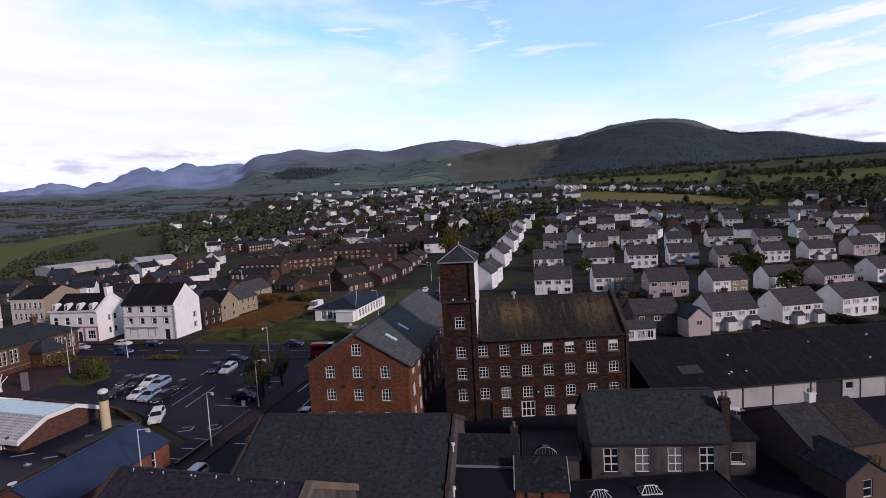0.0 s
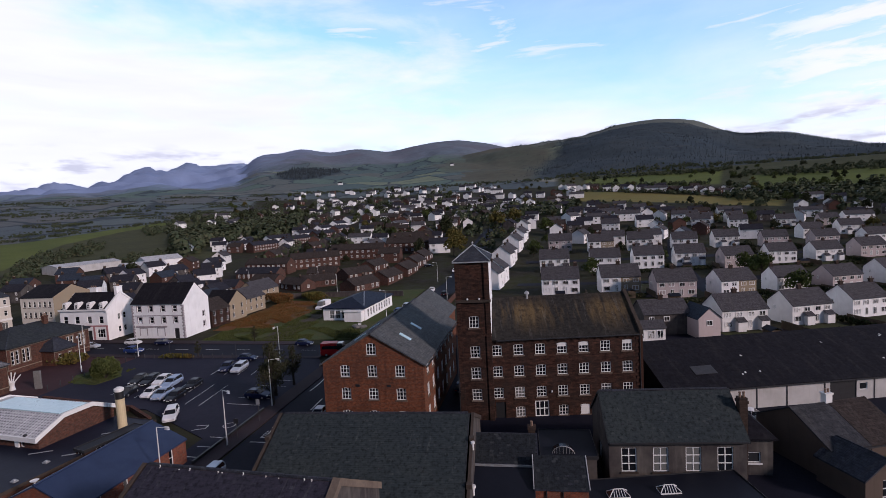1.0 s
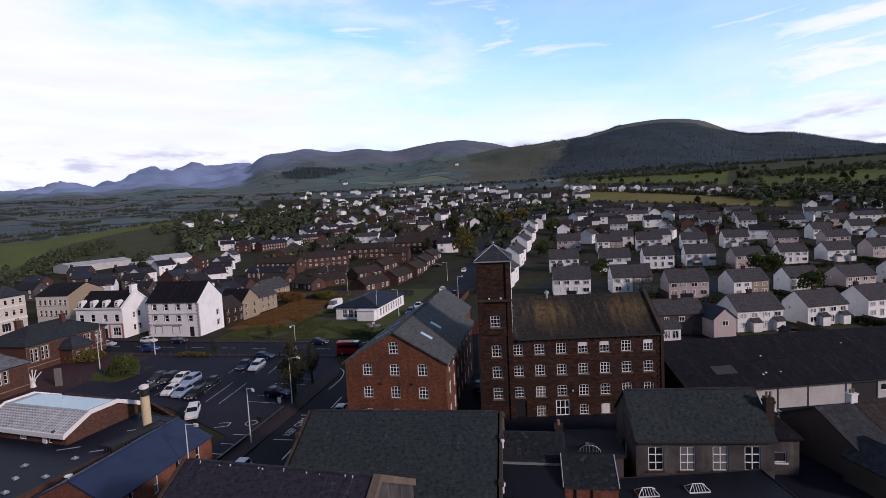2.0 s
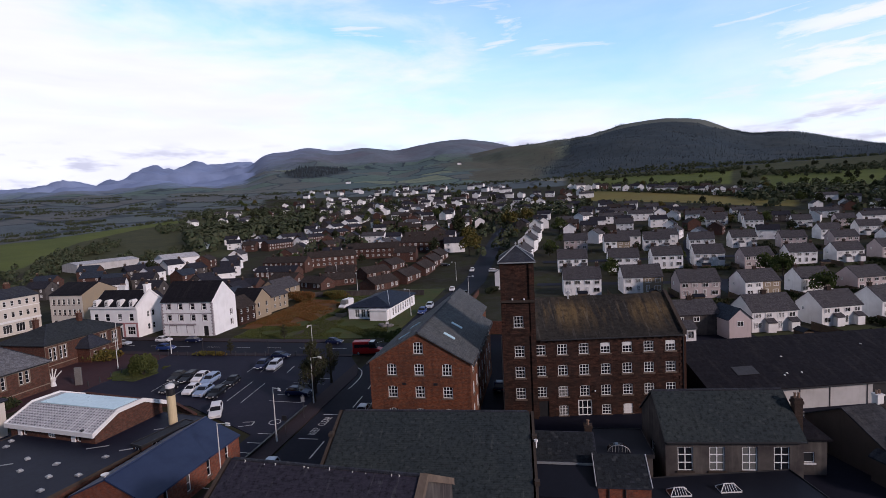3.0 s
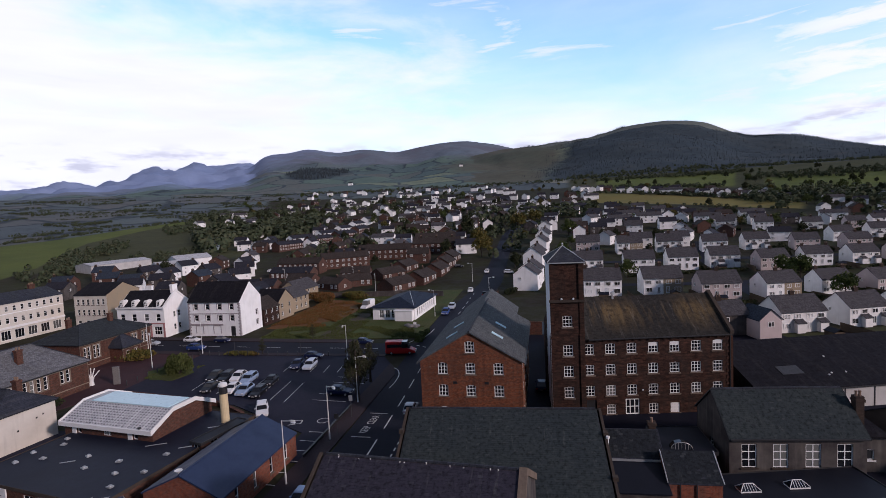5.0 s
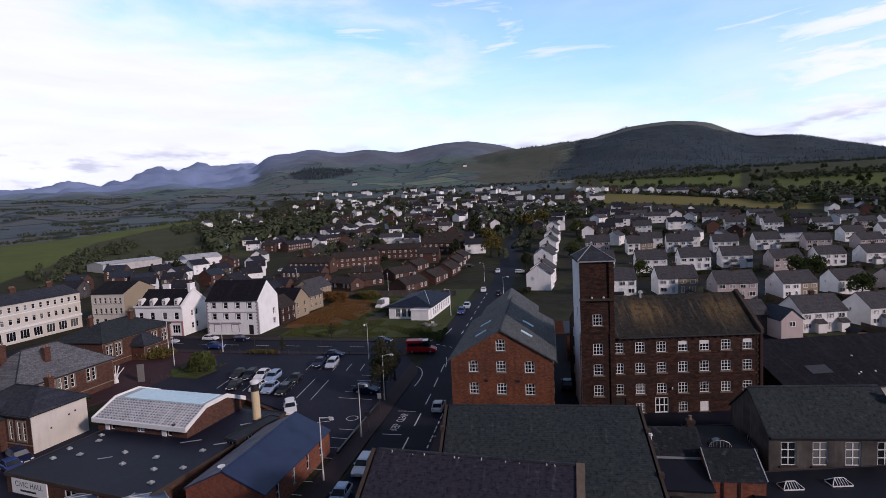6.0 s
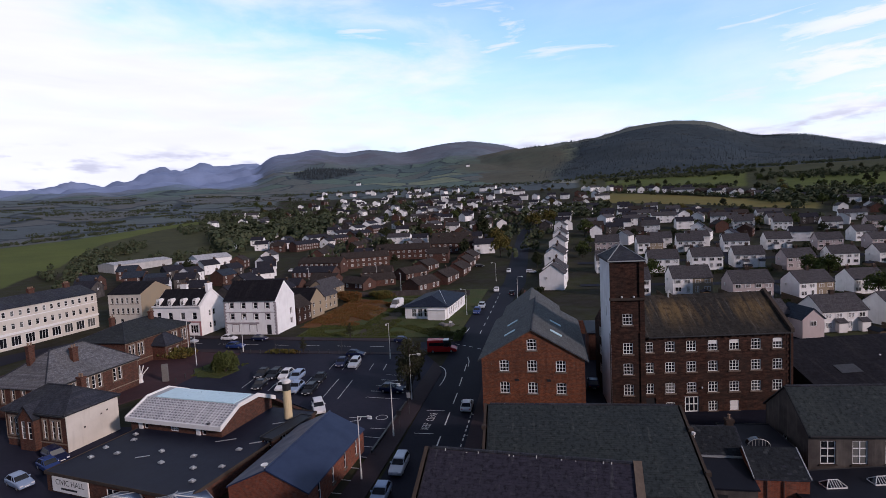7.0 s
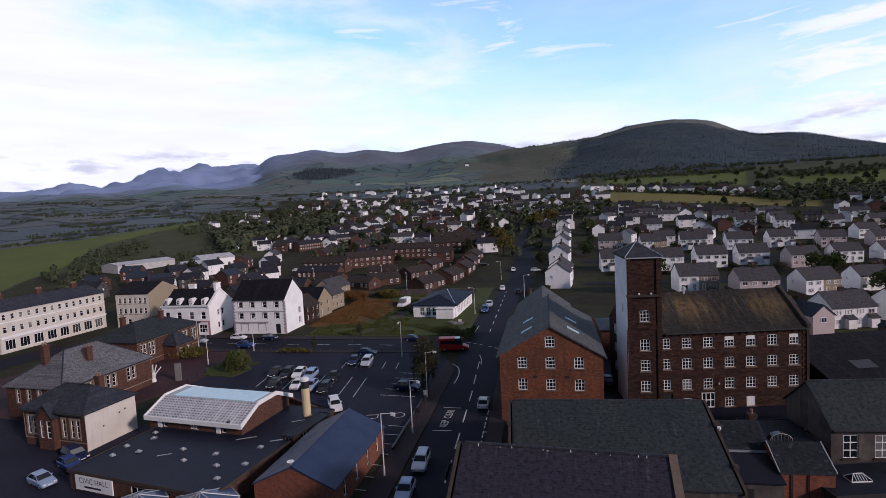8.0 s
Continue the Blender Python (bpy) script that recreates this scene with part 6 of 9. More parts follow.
def blue_hall():
    w, d, eave, ridge = 13.0, 7.9, 2.5, 4.3
    top = gabled("blue_roofed_hall", pose(-43.6, 40.2, 0, 0, 0, 88.5), w, d, eave, ridge, "newbrick", "blueroof", "orange-brick hall with a dark blue sheet roof", "hall",
                 [("f", x, 0.7, 0.55, 1.7, 1, 2) for x in even(4, 11.5)] + [("b", x, 0.7, 0.55, 1.7, 1, 2) for x in even(4, 11.5)], over=0.15, verge=0.1, win_sill="coping")
    bm = bmesh.new()
    bar(bm, (-w / 2 - 0.1, 0, ridge + 0.15), (w / 2 + 0.1, 0, ridge + 0.15), 0.1, 6)
    part("ridge_cap", bm, "blueroof", top)
    bm = bmesh.new()
    turned(bm, 0, 0, [(0.06, -0.2), (0.06, 0.15), (0.3, 0.3), (0.34, 0.36), (0.1, 0.3)], 12)
    part("roof_dish", bm, "trim", top, "small white dish", m=Matrix.Translation((-w / 2 + 0.2, 0.2, ridge + 0.1)))


blue_hall()


def glazed_pyramids():
    for x, y, r, h in ((-57.6, 31.2, 2.4, 0.9), (-51.6, 31.6, 3.2, 1.2)):
        top = thing("glazed_pyramid", pose(x, y, 1.5, 0, 0, 8), "blue-grey glazed pyramid roof over the entrance", "pyramid roof", "glazed pyramids")
        ring_ = [(r * math.cos(2 * math.pi * k / 8 + 0.39), r * math.sin(2 * math.pi * k / 8 + 0.39)) for k in range(8)]
        for k in range(8):
            a, b = ring_[k], ring_[(k + 1) % 8]
            bm = bmesh.new()
            face(bm, (*a, 0.1), (*b, 0.1), (0, 0, h))
            part("pane", bm, "skyglass", top)
            bm = bmesh.new()
            bar(bm, (*a, 0.12), (0, 0, h + 0.04), 0.06, 5)
            bar(bm, (*a, 0.1), (*b, 0.1), 0.07, 5)
            part("glazing_bar", bm, "metal", top)
        bm = bmesh.new()
        turned(bm, 0, 0, [(r * 0.98, -1.5), (r * 0.98, 0.1)], 8)
        part("drum", bm, "brick", top)


MATS["skyglass"] = plain("tinted_roof_glass", (0.05, 0.08, 0.15), 0.25, spec=0.6)
glazed_pyramids()

# ---------------------------------------------------------------- the old school
MATS["dressing"] = mottled("dressed_stone", (0.27, 0.215, 0.165), (0.19, 0.15, 0.115), 0.6, 0.85, bump=0.01)


def gabled_bay(parent, m, w, deep, eave, ridge):
    """A shallow gabled bay with a pair of windows, its face towards -y."""
    bm = bmesh.new()
    slope = lambda x: eave + (ridge - eave) * (1 - abs(x) / (w / 2))
    holes = [(-0.55, 1.4, 0.7, 2.2), (0.55, 1.4, 0.7, 2.2)]
    wall_face(bm, w, slope, holes, Matrix.Translation((0, -deep, 0)), breaks=(0.0,))
    for s in (-1, 1):
        face(bm, (s * w / 2, -deep, 0), (s * w / 2, 0, 0), (s * w / 2, 0, eave), (s * w / 2, -deep, eave))
    bay = part("gabled_bay", bm, "brick", parent, "projecting brick gable with stone coping", m=m)
    for x, z, ww, hh in holes:
        set_window(bay, Matrix.Translation((0, -deep, 0)), x, z, ww, hh, 1, 3)
    bm = bmesh.new()
    for s in (-1, 1):
        a = [(s * (w / 2 + 0.2), -deep - 0.15, eave - 0.1), (0, -deep - 0.15, ridge + 0.1), (0, 2.4, ridge + 0.1), (s * (w / 2 + 0.2), 2.4, eave - 0.1)]
        lo, hi = [bm.verts.new(p) for p in a], [bm.verts.new((p[0], p[1], p[2] + 0.14)) for p in a]
        bm.faces.new(hi if s < 0 else hi[::-1])
        bm.faces.new(lo[::-1] if s < 0 else lo)
        for i in range(4):
            bm.faces.new((lo[i], lo[(i + 1) % 4], hi[(i + 1) % 4], hi[i]))
    part("bay_roof", bm, "slate", bay)


def school(name, m, w, d, eave, ridge, label, windows, chimneys=(), wall="brick", roof="slate"):
    top = gabled(name, m, w, d, eave, ridge, wall, roof, label, "school", windows, hip=True, over=0.35, win_sill="coping")
    for x, y, z in chimneys:
        chimney(top, x, y, z - 1.8, z + 1.5, 0.85, 0.65, "brick", 2)
    for side, wx, wz, ww, hh, nx, nz in windows:
        bm = bmesh.new()
        lattice(bm, bar_spans(-ww / 2 - 0.16, ww / 2 + 0.16, 1, 0.16, 0.1), bar_spans(-0.18, hh + 0.22, 1, 0.2, 0.1), -0.04, 0.02)
        part("window_surround", bm, "dressing", top, "pale dressed stone surround", m=face_pose(side, w, d) @ Matrix.Translation((wx, 0, wz)))
    bm = bmesh.new()
    lattice(bm, [(-w / 2 - 0.05, True), (-w / 2, False), (w / 2, True), (w / 2 + 0.05, None)], [(0.9, True), (1.05, False), (eave - 0.3, True), (eave - 0.12, None)], -d / 2 - 0.05, -d / 2 - 0.002)
    part("stone_band", bm, "dressing", top)
    gutter(top, w, d, eave + 0.25, "f", 0.42)
    x, y, k = w / 2 + 0.35, d / 2 + 0.35, max(w / 2 + 0.35 - d / 2, 0.02)
    for sx, sy in ((-1, -1), (1, -1), (1, 1), (-1, 1)):
        bm = bmesh.new()
        bar(bm, (sx * x, sy * y, eave + 0.18), (sx * k, 0, ridge + 0.03), 0.09, 5)
        part("hip_tiles", bm, "slate", top)
    bm = bmesh.new()
    bar(bm, (-k, 0, ridge + 0.04), (k, 0, ridge + 0.04), 0.1, 5)
    part("ridge_tiles", bm, "slate", top)
    return top


school("school_block", pose(-91.6, 58.4, 0, 0, 0, 86), 15.0, 10.4, 4.5, 8.6, "brick school block with lichened slate hip roof",
       [("f", x, 2.2, 0.6, 2.0, 1, 3) for x in (-4.4, -3.5, -2.4, -1.4, -0.4, 0.6, 3.2, 4.1)] + [("l", x, 2.2, 0.6, 2.0, 1, 3) for x in even(4, 8)], [(-4.5, 1.2, 8.3), (-1.0, -2.6, 7.2)], roof="paleslate")
white_end = school("school_block", pose(-79.8, 46.6, 0, 0, 0, -7), 10.4, 6.6, 4.5, 6.8, "brick school block with a white-rendered end wall",
                   [("f", x, 1.4, 0.6, 2.3, 1, 3) for x in (-4.4, -3.5, -2.6, 1.6, 3.0, 3.9)], [(2.4, 1.0, 6.2)])
bm = bmesh.new()
box(bm, 5.2, 5.3, -3.35, 3.35, 0.02, 4.5)
gabled_bay(white_end, face_pose("f", 10.4, 6.6) @ Matrix.Translation((-0.6, 0, 0)), 2.6, 0.7, 3.9, 5.4)
end = part("rendered_end", bm, "cream", white_end, "cream-white rendered end wall")
for y, z in ((-1.2, 2.2), (1.0, 3.0), (1.8, 3.2)):
    bm = bmesh.new()
    box(bm, 5.3, 5.33, y - 0.1, y + 0.1, z, z + 0.2)
    part("air_brick", bm, "black", end)
school("school_block", pose(-100.6, 81.6, 0, 0, 0, 88), 16.4, 11.0, 4.9, 7.6, "brick school block with green-grey hipped slate roof",
       [("f", x, 1.8, 0.55, 2.4, 1, 3) for x in (-7.2, -6.4, -5.2, -4.4, 3.6, 4.4, 6.2, 7.0)], [(3.0, -1.0, 7.2), (-3.5, 2.0, 7.2)], roof="greenslate")
school("school_porch", pose(-94.0, 81.4, 0, 0, 0, 88), 4.2, 4.0, 2.8, 4.9, "brick entrance porch with pyramid slate roof", [("f", -1.0, 0.8, 0.5, 1.2, 1, 2), ("f", 1.0, 0.8, 0.5, 1.2, 1, 2)])


# ---------------------------------------------------------------- buildings along the side street
def dressed(top, w, d, h, mat="quoin"):
    """Painted corner stones on the two front corners, long and short in turn."""
    meshes = []
    for wd in (0.35, 0.55):
        bm = bmesh.new()
        box(bm, -wd / 2, wd / 2, -0.035, 0.3, 0.02, 0.36)
        meshes.append((wd, mesh_of(bm, "quoin", mat)))
    for s in (-1, 1):
        for k in range(int((h - 0.3) / 0.38)):
            wd, data = meshes[k % 2]
            part("quoin", data, None, top, m=Matrix.Translation((s * (w / 2 + 0.03 - wd / 2), -d / 2, 0.38 * k)))


def white_house():
    w, d, eave, ridge = 13.2, 9.0, 8.0, 12.0
    rows = [("f", x, z, 1.0, 1.35, 1, 2) for x in (-4.6, -1.6, 1.5, 4.5) for z in (6.1, 3.5)]
    rows += [("f", -3.9, 0.7, 1.7, 1.6, 3, 2), ("f", 0.6, 0.7, 1.7, 1.6, 3, 2), ("r", 2.4, 1.2, 0.7, 1.2, 1, 2), ("r", 2.4, 3.6, 0.7, 1.2, 1, 2)]
    top = gabled("white_house", pose(-86.3, 104.0, 0, 0, 0, 0), w, d, eave, ridge, "white", "darkroof", "three-storey white rendered house with dark slate roof and grey quoins", "house", rows, over=0.2, verge=0.05, doors=[("f", 4.6, 1.2, 2.3, "black")])
    dressed(top, w, d, eave)
    for s, x, z, ww, hh, nx, nz in rows:
        bm = bmesh.new()
        fm = face_pose(s, w, d)
        box(bm, -ww / 2 - 0.16, -ww / 2, -0.05, 0.0, -0.1, hh + 0.15)
        box(bm, ww / 2, ww / 2 + 0.16, -0.05, 0.0, -0.1, hh + 0.15)
        box(bm, -ww / 2 - 0.16, ww / 2 + 0.16, -0.06, 0.0, hh, hh + 0.16)
        part("architrave", bm, "quoin", top, m=fm @ Matrix.Translation((x, 0, z)))
    bm = bmesh.new()
    box(bm, -w / 2, w / 2, -d / 2 - 0.1, -d / 2, 5.15, 5.3)
    box(bm, -w / 2, w / 2, -d / 2 - 0.12, -d / 2, eave - 0.25, eave - 0.02)
    box(bm, -w / 2 + 0.4, 2.2, -d / 2 - 0.12, -d / 2, 2.5, 2.85)
    part("string_course", bm, "quoin", top)
    gutter(top, w, d, eave + 0.1, "f", 0.25)
    for x in (-3.9, 0.6):
        bm = bmesh.new()
        box(bm, -0.84, 0.84, 0.0, 0.03, 0.02, 1.58)
        box(bm, -0.03, 0.03, -0.02, 0.0, 0.02, 1.58)
        part("boarded_window", bm, "white", top, "white boarding over a shop window", m=face_pose("f", w, d) @ Matrix.Translation((x, 0, 0.7)))


def dormer(top, x, y, z):
    bm = bmesh.new()
    box(bm, -0.52, 0.52, 0.0, 1.6, 0, 1.15)
    turned(bm, 0, 0, [(0.54, 0.0), (0.54, 1.5)], 12, pose(0, 0.05, 1.1, -90, 0, 0))
    dm = part("dormer", bm, "trim", top, "white round-headed dormer", m=Matrix.Translation((x, y, z)))
    set_window(dm, Matrix.Identity(4), 0, 0.15, 0.78, 1.05, 2, 2, -0.02)


def pink_house():
    w, d, eave, ridge = 12.6, 8.8, 7.0, 10.4
    wins = [("f", x, 3.9, 1.15, 1.7, 1, 2) for x in (-4.8, -1.7, 1.6, 4.7)] + [("f", 4.4, 0.7, 2.0, 1.9, 3, 2), ("f", -4.6, 0.7, 1.2, 1.9, 1, 2), ("f", -1.4, 0.7, 1.4, 1.9, 2, 2)]
    wins += [("r", x, z, 0.8, 1.4, 1, 2) for x in (-1.0, 0.6) for z in (1.2, 4.2)]
    top = gabled("dormer_house", pose(-104.4, 102.4, 0, 0, 0, 0), w, d, eave, ridge, "white", "darkroof", "white house with pink trim, round dormers and white chimney gable", "house", wins, over=0.15, verge=-0.2, doors=[("f", 1.4, 1.1, 2.3, "black")])
    bm = bmesh.new()
    for x in (-w / 2 + 0.25, 2.6, w / 2 - 0.25):
        box(bm, x - 0.22, x + 0.22, -d / 2 - 0.06, -d / 2, 0, 3.2)
    box(bm, -w / 2, w / 2, -d / 2 - 0.08, -d / 2, 3.2, 3.5)
    part("pink_band", bm, "pinkpaint", top, "dusky pink painted band")
    bm = bmesh.new()
    box(bm, -w / 2 - 0.1, w / 2 + 0.1, -d / 2 - 0.35, -d / 2 + 0.05, eave - 0.15, eave + 0.2)
    part("eaves_cornice", bm, "trim", top)
    for x in (-5.0, -1.8, 1.5, 4.8):
        dormer(top, x, -d / 2 + 0.15, eave + 0.2)
    parapet(top, w, d, eave, ridge, 1, "trim", 0.35, 0.45)
    chimney(top, w / 2 - 0.5, 0, ridge - 0.5, ridge + 1.5, 0.7, 1.7, "white", 3)
    chimney(top, -1.2, 0.4, ridge - 0.4, ridge + 1.2, 1.7, 0.7, "white", 3)
    gabled("side_wing", pose(-99.0, 113.5, 0, 0, 0, 90), 9.0, 7.0, 4.8, 7.0, "white", "darkroof", "lower white wing behind the dormer house", "house", [("f", x, z, 0.8, 1.2, 1, 2) for x in (-2.5, 1.5) for z in (1.0, 3.2)], over=0.2)


def tan_house():
    w, d, eave, ridge = 9.6, 11.4, 8.9, 11.4
    wins = [("f", x, z, 0.75, 1.5, 1, 2) for x in even(6, 8.8) for z in (6.4, 3.7)] + [("f", x, 0.8, 1.0, 1.6, 1, 2) for x in (-3.6, -1.2, 2.6)]
    top = gabled("tan_house", pose(-126.6, 112.0, 0, 0, 0, 2), w, d, eave, ridge, "cream", "darkroof", "three-storey cream-fronted house with tan side wall", "house", wins, over=0.2, verge=0.05, win_sill="coping")
    bm = bmesh.new()
    wall_face(bm, d, lambda x: eave + (ridge - eave) * (1 - abs(x) / (d / 2)), [], face_pose("r", w + 0.06, d), breaks=(0.0,))
    part("side_render", bm, "tan", top, "bare tan side wall")


def cream_terrace():
    w, d, eave, ridge = 26.0, 10.0, 9.3, 11.3
    wins = [("f", x, 7.3, 0.8, 1.3, 1, 2) for x in even(14, 25.4)] + [("f", x, 4.4, 0.85, 1.8, 1, 2) for x in even(14, 25.4)] + [("f", x, 0.6, 2.2, 2.2, 3, 1) for x in even(8, 25)]
    top = gabled("pale_terrace", pose(-142.0, 95.0, 0, 0, 0, 87), w, d, eave, ridge, "cream", "slate", "long pale three-storey terrace with shop fronts", "terrace", wins, over=0.25, verge=0.05)
    bm = bmesh.new()
    box(bm, -w / 2, w / 2, -d / 2 - 0.25, -d / 2, 3.2, 3.7)
    box(bm, -w / 2, w / 2, -d / 2 - 0.1, -d / 2, 6.7, 6.9)
    part("string_course", bm, "trim", top)
    for x in even(14, 25.4):
        bm = bmesh.new()
        turned(bm, 0, 0, [(0.5, 0), (0.5, 0.08)], 12, pose(0, 0, 0, 90, 0, 0))
        part("window_arch", bm, "cream", top, m=Matrix.Translation((x, -d / 2, 6.15)))
    for x in (-9, 0, 9):
        chimney(top, x, 0, ridge - 0.4, ridge + 1.2, 1.4, 0.7, "brick", 4)


MATS["pinkpaint"] = plaster("dusky_pink_paint", (0.42, 0.2, 0.2), amount=0.2)
white_house()
pink_house()
tan_house()
cream_terrace()


def bungalow():
    w, d, eave, ridge = 19.0, 11.0, 3.0, 5.0
    wins = [("f", x, 0.6, 1.0, 1.9, 2, 2) for x in even(9, 16.5)] + [("l", x, 0.5, 1.2, 2.0, 2, 2) for x in even(5, 8)]
    top = gabled("bungalow", pose(-47.5, 124.6, 0, 0, 0, 86), w, d, eave, ridge, "white", "blackroof", "white clubhouse bungalow with black sheet roof", "bungalow", wins, hip=True, over=0.5)
    bm = bmesh.new()
    bar(bm, (-w / 2 + 1, -d / 2 * 0.9, eave + 0.45), (w / 2 - 6, 0, ridge + 0.05), 0.06, 5)
    part("roof_conduit", bm, "trim", top)
    bm = bmesh.new()
    box(bm, -2.2, 2.2, -1.6, 0, 0, 2.5)
    box(bm, -2.4, 2.4, -1.8, 0, 2.5, 2.7)
    part("porch", bm, "white", top, "white flat-topped porch", m=face_pose("l", w, d) @ Matrix.Translation((3.0, 0, 0)))


bungalow()
COTTAGE_WIN = [("f", x, z, 0.8, 1.1, 1, 2) for x in (-2.2, 0.2, 2.4) for z in (0.8, 2.8)]
gabled("gabled_cottage", pose(-82.4, 112.6, 0, 0, 0, 84), 6.4, 6.4, 4.2, 6.6, "sandstone", "browntile", "brown stone cottage with tiled roof against the white house", "house", COTTAGE_WIN)
gabled("gabled_cottage", pose(-82.6, 119.6, 0, 0, 0, -7), 7.6, 6.4, 4.9, 7.6, "tan", "darkroof", "tan cottage with its gable to the vacant lot", "house", [("r", x, z, 0.8, 1.2, 1, 2) for x in (-1.7, 1.5) for z in (0.8, 2.9)] + [("f", 2.0, 2.9, 0.8, 1.1, 1, 2)])
gabled("gabled_cottage", pose(-83.0, 128.6, 0, 0, 0, 83), 9.8, 6.6, 4.2, 6.8, "tan", "tile", "tan rendered house pair behind the vacant lot", "house", [("f", x, z, 0.8, 1.1, 1, 2) for x in (-3.4, -1.2, 1.2, 3.4) for z in (0.8, 2.8)])
gabled("gabled_cottage", pose(-87.5, 144.0, 0, 0, 0, 84), 11, 7, 4.2, 6.8, "tan", "tile", "tan rendered house with tiled roof", "house", [("f", x, z, 0.8, 1.1, 1, 2) for x in (-3, 0, 3) for z in (0.8, 2.8)])

# ---------------------------------------------------------------- houses of the town
def on_land(x, y, yaw=0.0):
    return pose(x, y, land(x, y)[0], 0, 0, yaw)


def plain_window(w, h):
    """Far-off window: white frame round a dark pane, one mesh."""
    key = ("far", w, h)
    if key not in WINDOWS:
        bm = bmesh.new()
        us, vs = bar_spans(-w / 2, w / 2, 2, 0.1, 0.08), bar_spans(0.0, h, 1, 0.1, 0.08)
        front, rear, full = lattice(bm, us, vs, -0.07, 0.02, False)
        for i, column in enumerate(full):
            for j, solid_cell in enumerate(column):
                if not solid_cell:
                    pane = bm.faces.new((rear[i][j], rear[i + 1][j], rear[i + 1][j + 1], rear[i][j + 1]))
                    pane.material_index = 1
        WINDOWS[key] = mesh_of(bm, "window", ["frame", "glass"])
    return WINDOWS[key]


def house(name, w, d, eave, ridge, wall, roof, label, category="house", windows=(), porches=(), stacks=((0.0, 0.0),), group="", two_tone=None, stack_mat="sootbrick", pots=2):
    """A plain gabled house on flat walls: windows (side, x, z, w, h), porches (x, width), stacks (x, y)."""
    top = thing(name, Matrix.Identity(4), label, category, group)
    bm = bmesh.new()
    box(bm, -w / 2, w / 2, -d / 2, d / 2, -1.5, eave)
    for s in (-1, 1):
        tri = [bm.verts.new(p) for p in ((s * w / 2, -d / 2, eave), (s * w / 2, d / 2, eave), (s * w / 2, 0, ridge))]
        bm.faces.new(tri if s > 0 else tri[::-1])
    part("wall", bm, wall, top)
    if two_tone:
        bm = bmesh.new()
        box(bm, 0.0, w / 2 + 0.015, -d / 2 - 0.015, -d / 2 + 0.1, 0, eave)
        part("wall_half", bm, two_tone, top)
    bm = bmesh.new()
    gable_roof(bm, w, d, eave, ridge, 0.35, 0.2, 0.14)
    part("roof", bm, roof, top)
    for s, x, z, ww, hh in windows:
        part("window", plain_window(ww, hh), None, top, m=face_pose(s, w, d) @ Matrix.Translation((x, -0.02, z)))
    for x, pw in porches:
        bm = bmesh.new()
        box(bm, -pw / 2, pw / 2, -1.2, 0, 0, 2.1)
        vs = [(-pw / 2 - 0.15, -1.4, 2.1), (pw / 2 + 0.15, -1.4, 2.1), (pw / 2 + 0.15, 0, 2.9), (-pw / 2 - 0.15, 0, 2.9)]
        pr = part("porch", bm, wall, top, m=face_pose("f", w, d) @ Matrix.Translation((x, 0, 0)))
        bm = bmesh.new()
        lo = [bm.verts.new(p) for p in vs]
        hi = [bm.verts.new((a, b, c + 0.1)) for a, b, c in vs]
        bm.faces.new(hi)
        bm.faces.new(lo[::-1])
        for i in range(4):
            bm.faces.new((lo[i], lo[(i + 1) % 4], hi[(i + 1) % 4], hi[i]))
        part("porch_roof", bm, roof, pr)
    for x, y in stacks:
        chimney(top, x, y, ridge - 0.5, ridge + 0.9, 1.0, 0.6, stack_mat, pots)
    return top


def plot(x, y, yaw):
    """Stands a house on its plot, shrunk towards the sides and far off to fit the camera's view."""
    az = math.degrees(math.atan2(x + 10.0, y))
    k = max(0.82, 1.0 - 0.0125 * max(0.0, abs(az) - 12.0)) * (1.0 if y < 250 else 0.93)
    return on_land(x, y, yaw) @ Matrix.Diagonal((k, k, k, 1.0))


def place(ob, spots):
    """Moves a thing to the first spot (x, y, yaw) and copies it to the others."""
    for x, y, yaw in spots[1:]:
        copy_thing(ob, plot(x, y, yaw))
    ob.matrix_basis = plot(*spots[0])


SEMI_WIN = [("f", x, 3.0, 1.5, 1.1) for x in (-3.9, -1.4, 1.4, 3.9)] + [("f", x, 0.8, 1.7, 1.3) for x in (-3.8, 3.8)] + [("f", x, 0.5, 0.9, 1.8) for x in (-1.2, 1.2)]
SEMI_WIN += [("l", -1.5, 3.0, 0.7, 0.9), ("r", 1.5, 3.0, 0.7, 0.9)]
semis = [
    house("semi_detached_house", 10.4, 7.8, 4.7, 7.7, "houses", "tile", "white rendered semi-detached pair with grey tiled roof and porches", windows=SEMI_WIN, porches=((-1.4, 1.9), (3.9, 1.9)), group="rendered semis"),
    house("semi_detached_house", 10.2, 7.8, 4.7, 7.6, "white", "tile", "bright white semi-detached pair with grey tiled roof", windows=SEMI_WIN, group="rendered semis", stacks=((-4.4, 0), (4.4, 0))),
    house("semi_detached_house", 10.4, 7.8, 4.6, 7.5, "pinkgrey", "tile", "pinkish grey pebbledashed semi-detached pair", windows=SEMI_WIN, group="rendered semis"),
    house("semi_detached_house", 10.4, 7.8, 4.7, 7.6, "white", "tile", "semi-detached pair, one half white and one half tan", windows=SEMI_WIN, two_tone="tan", group="rendered semis"),
]
FRONT = 3.9
spots = {0: [], 1: [], 2: [], 3: []}
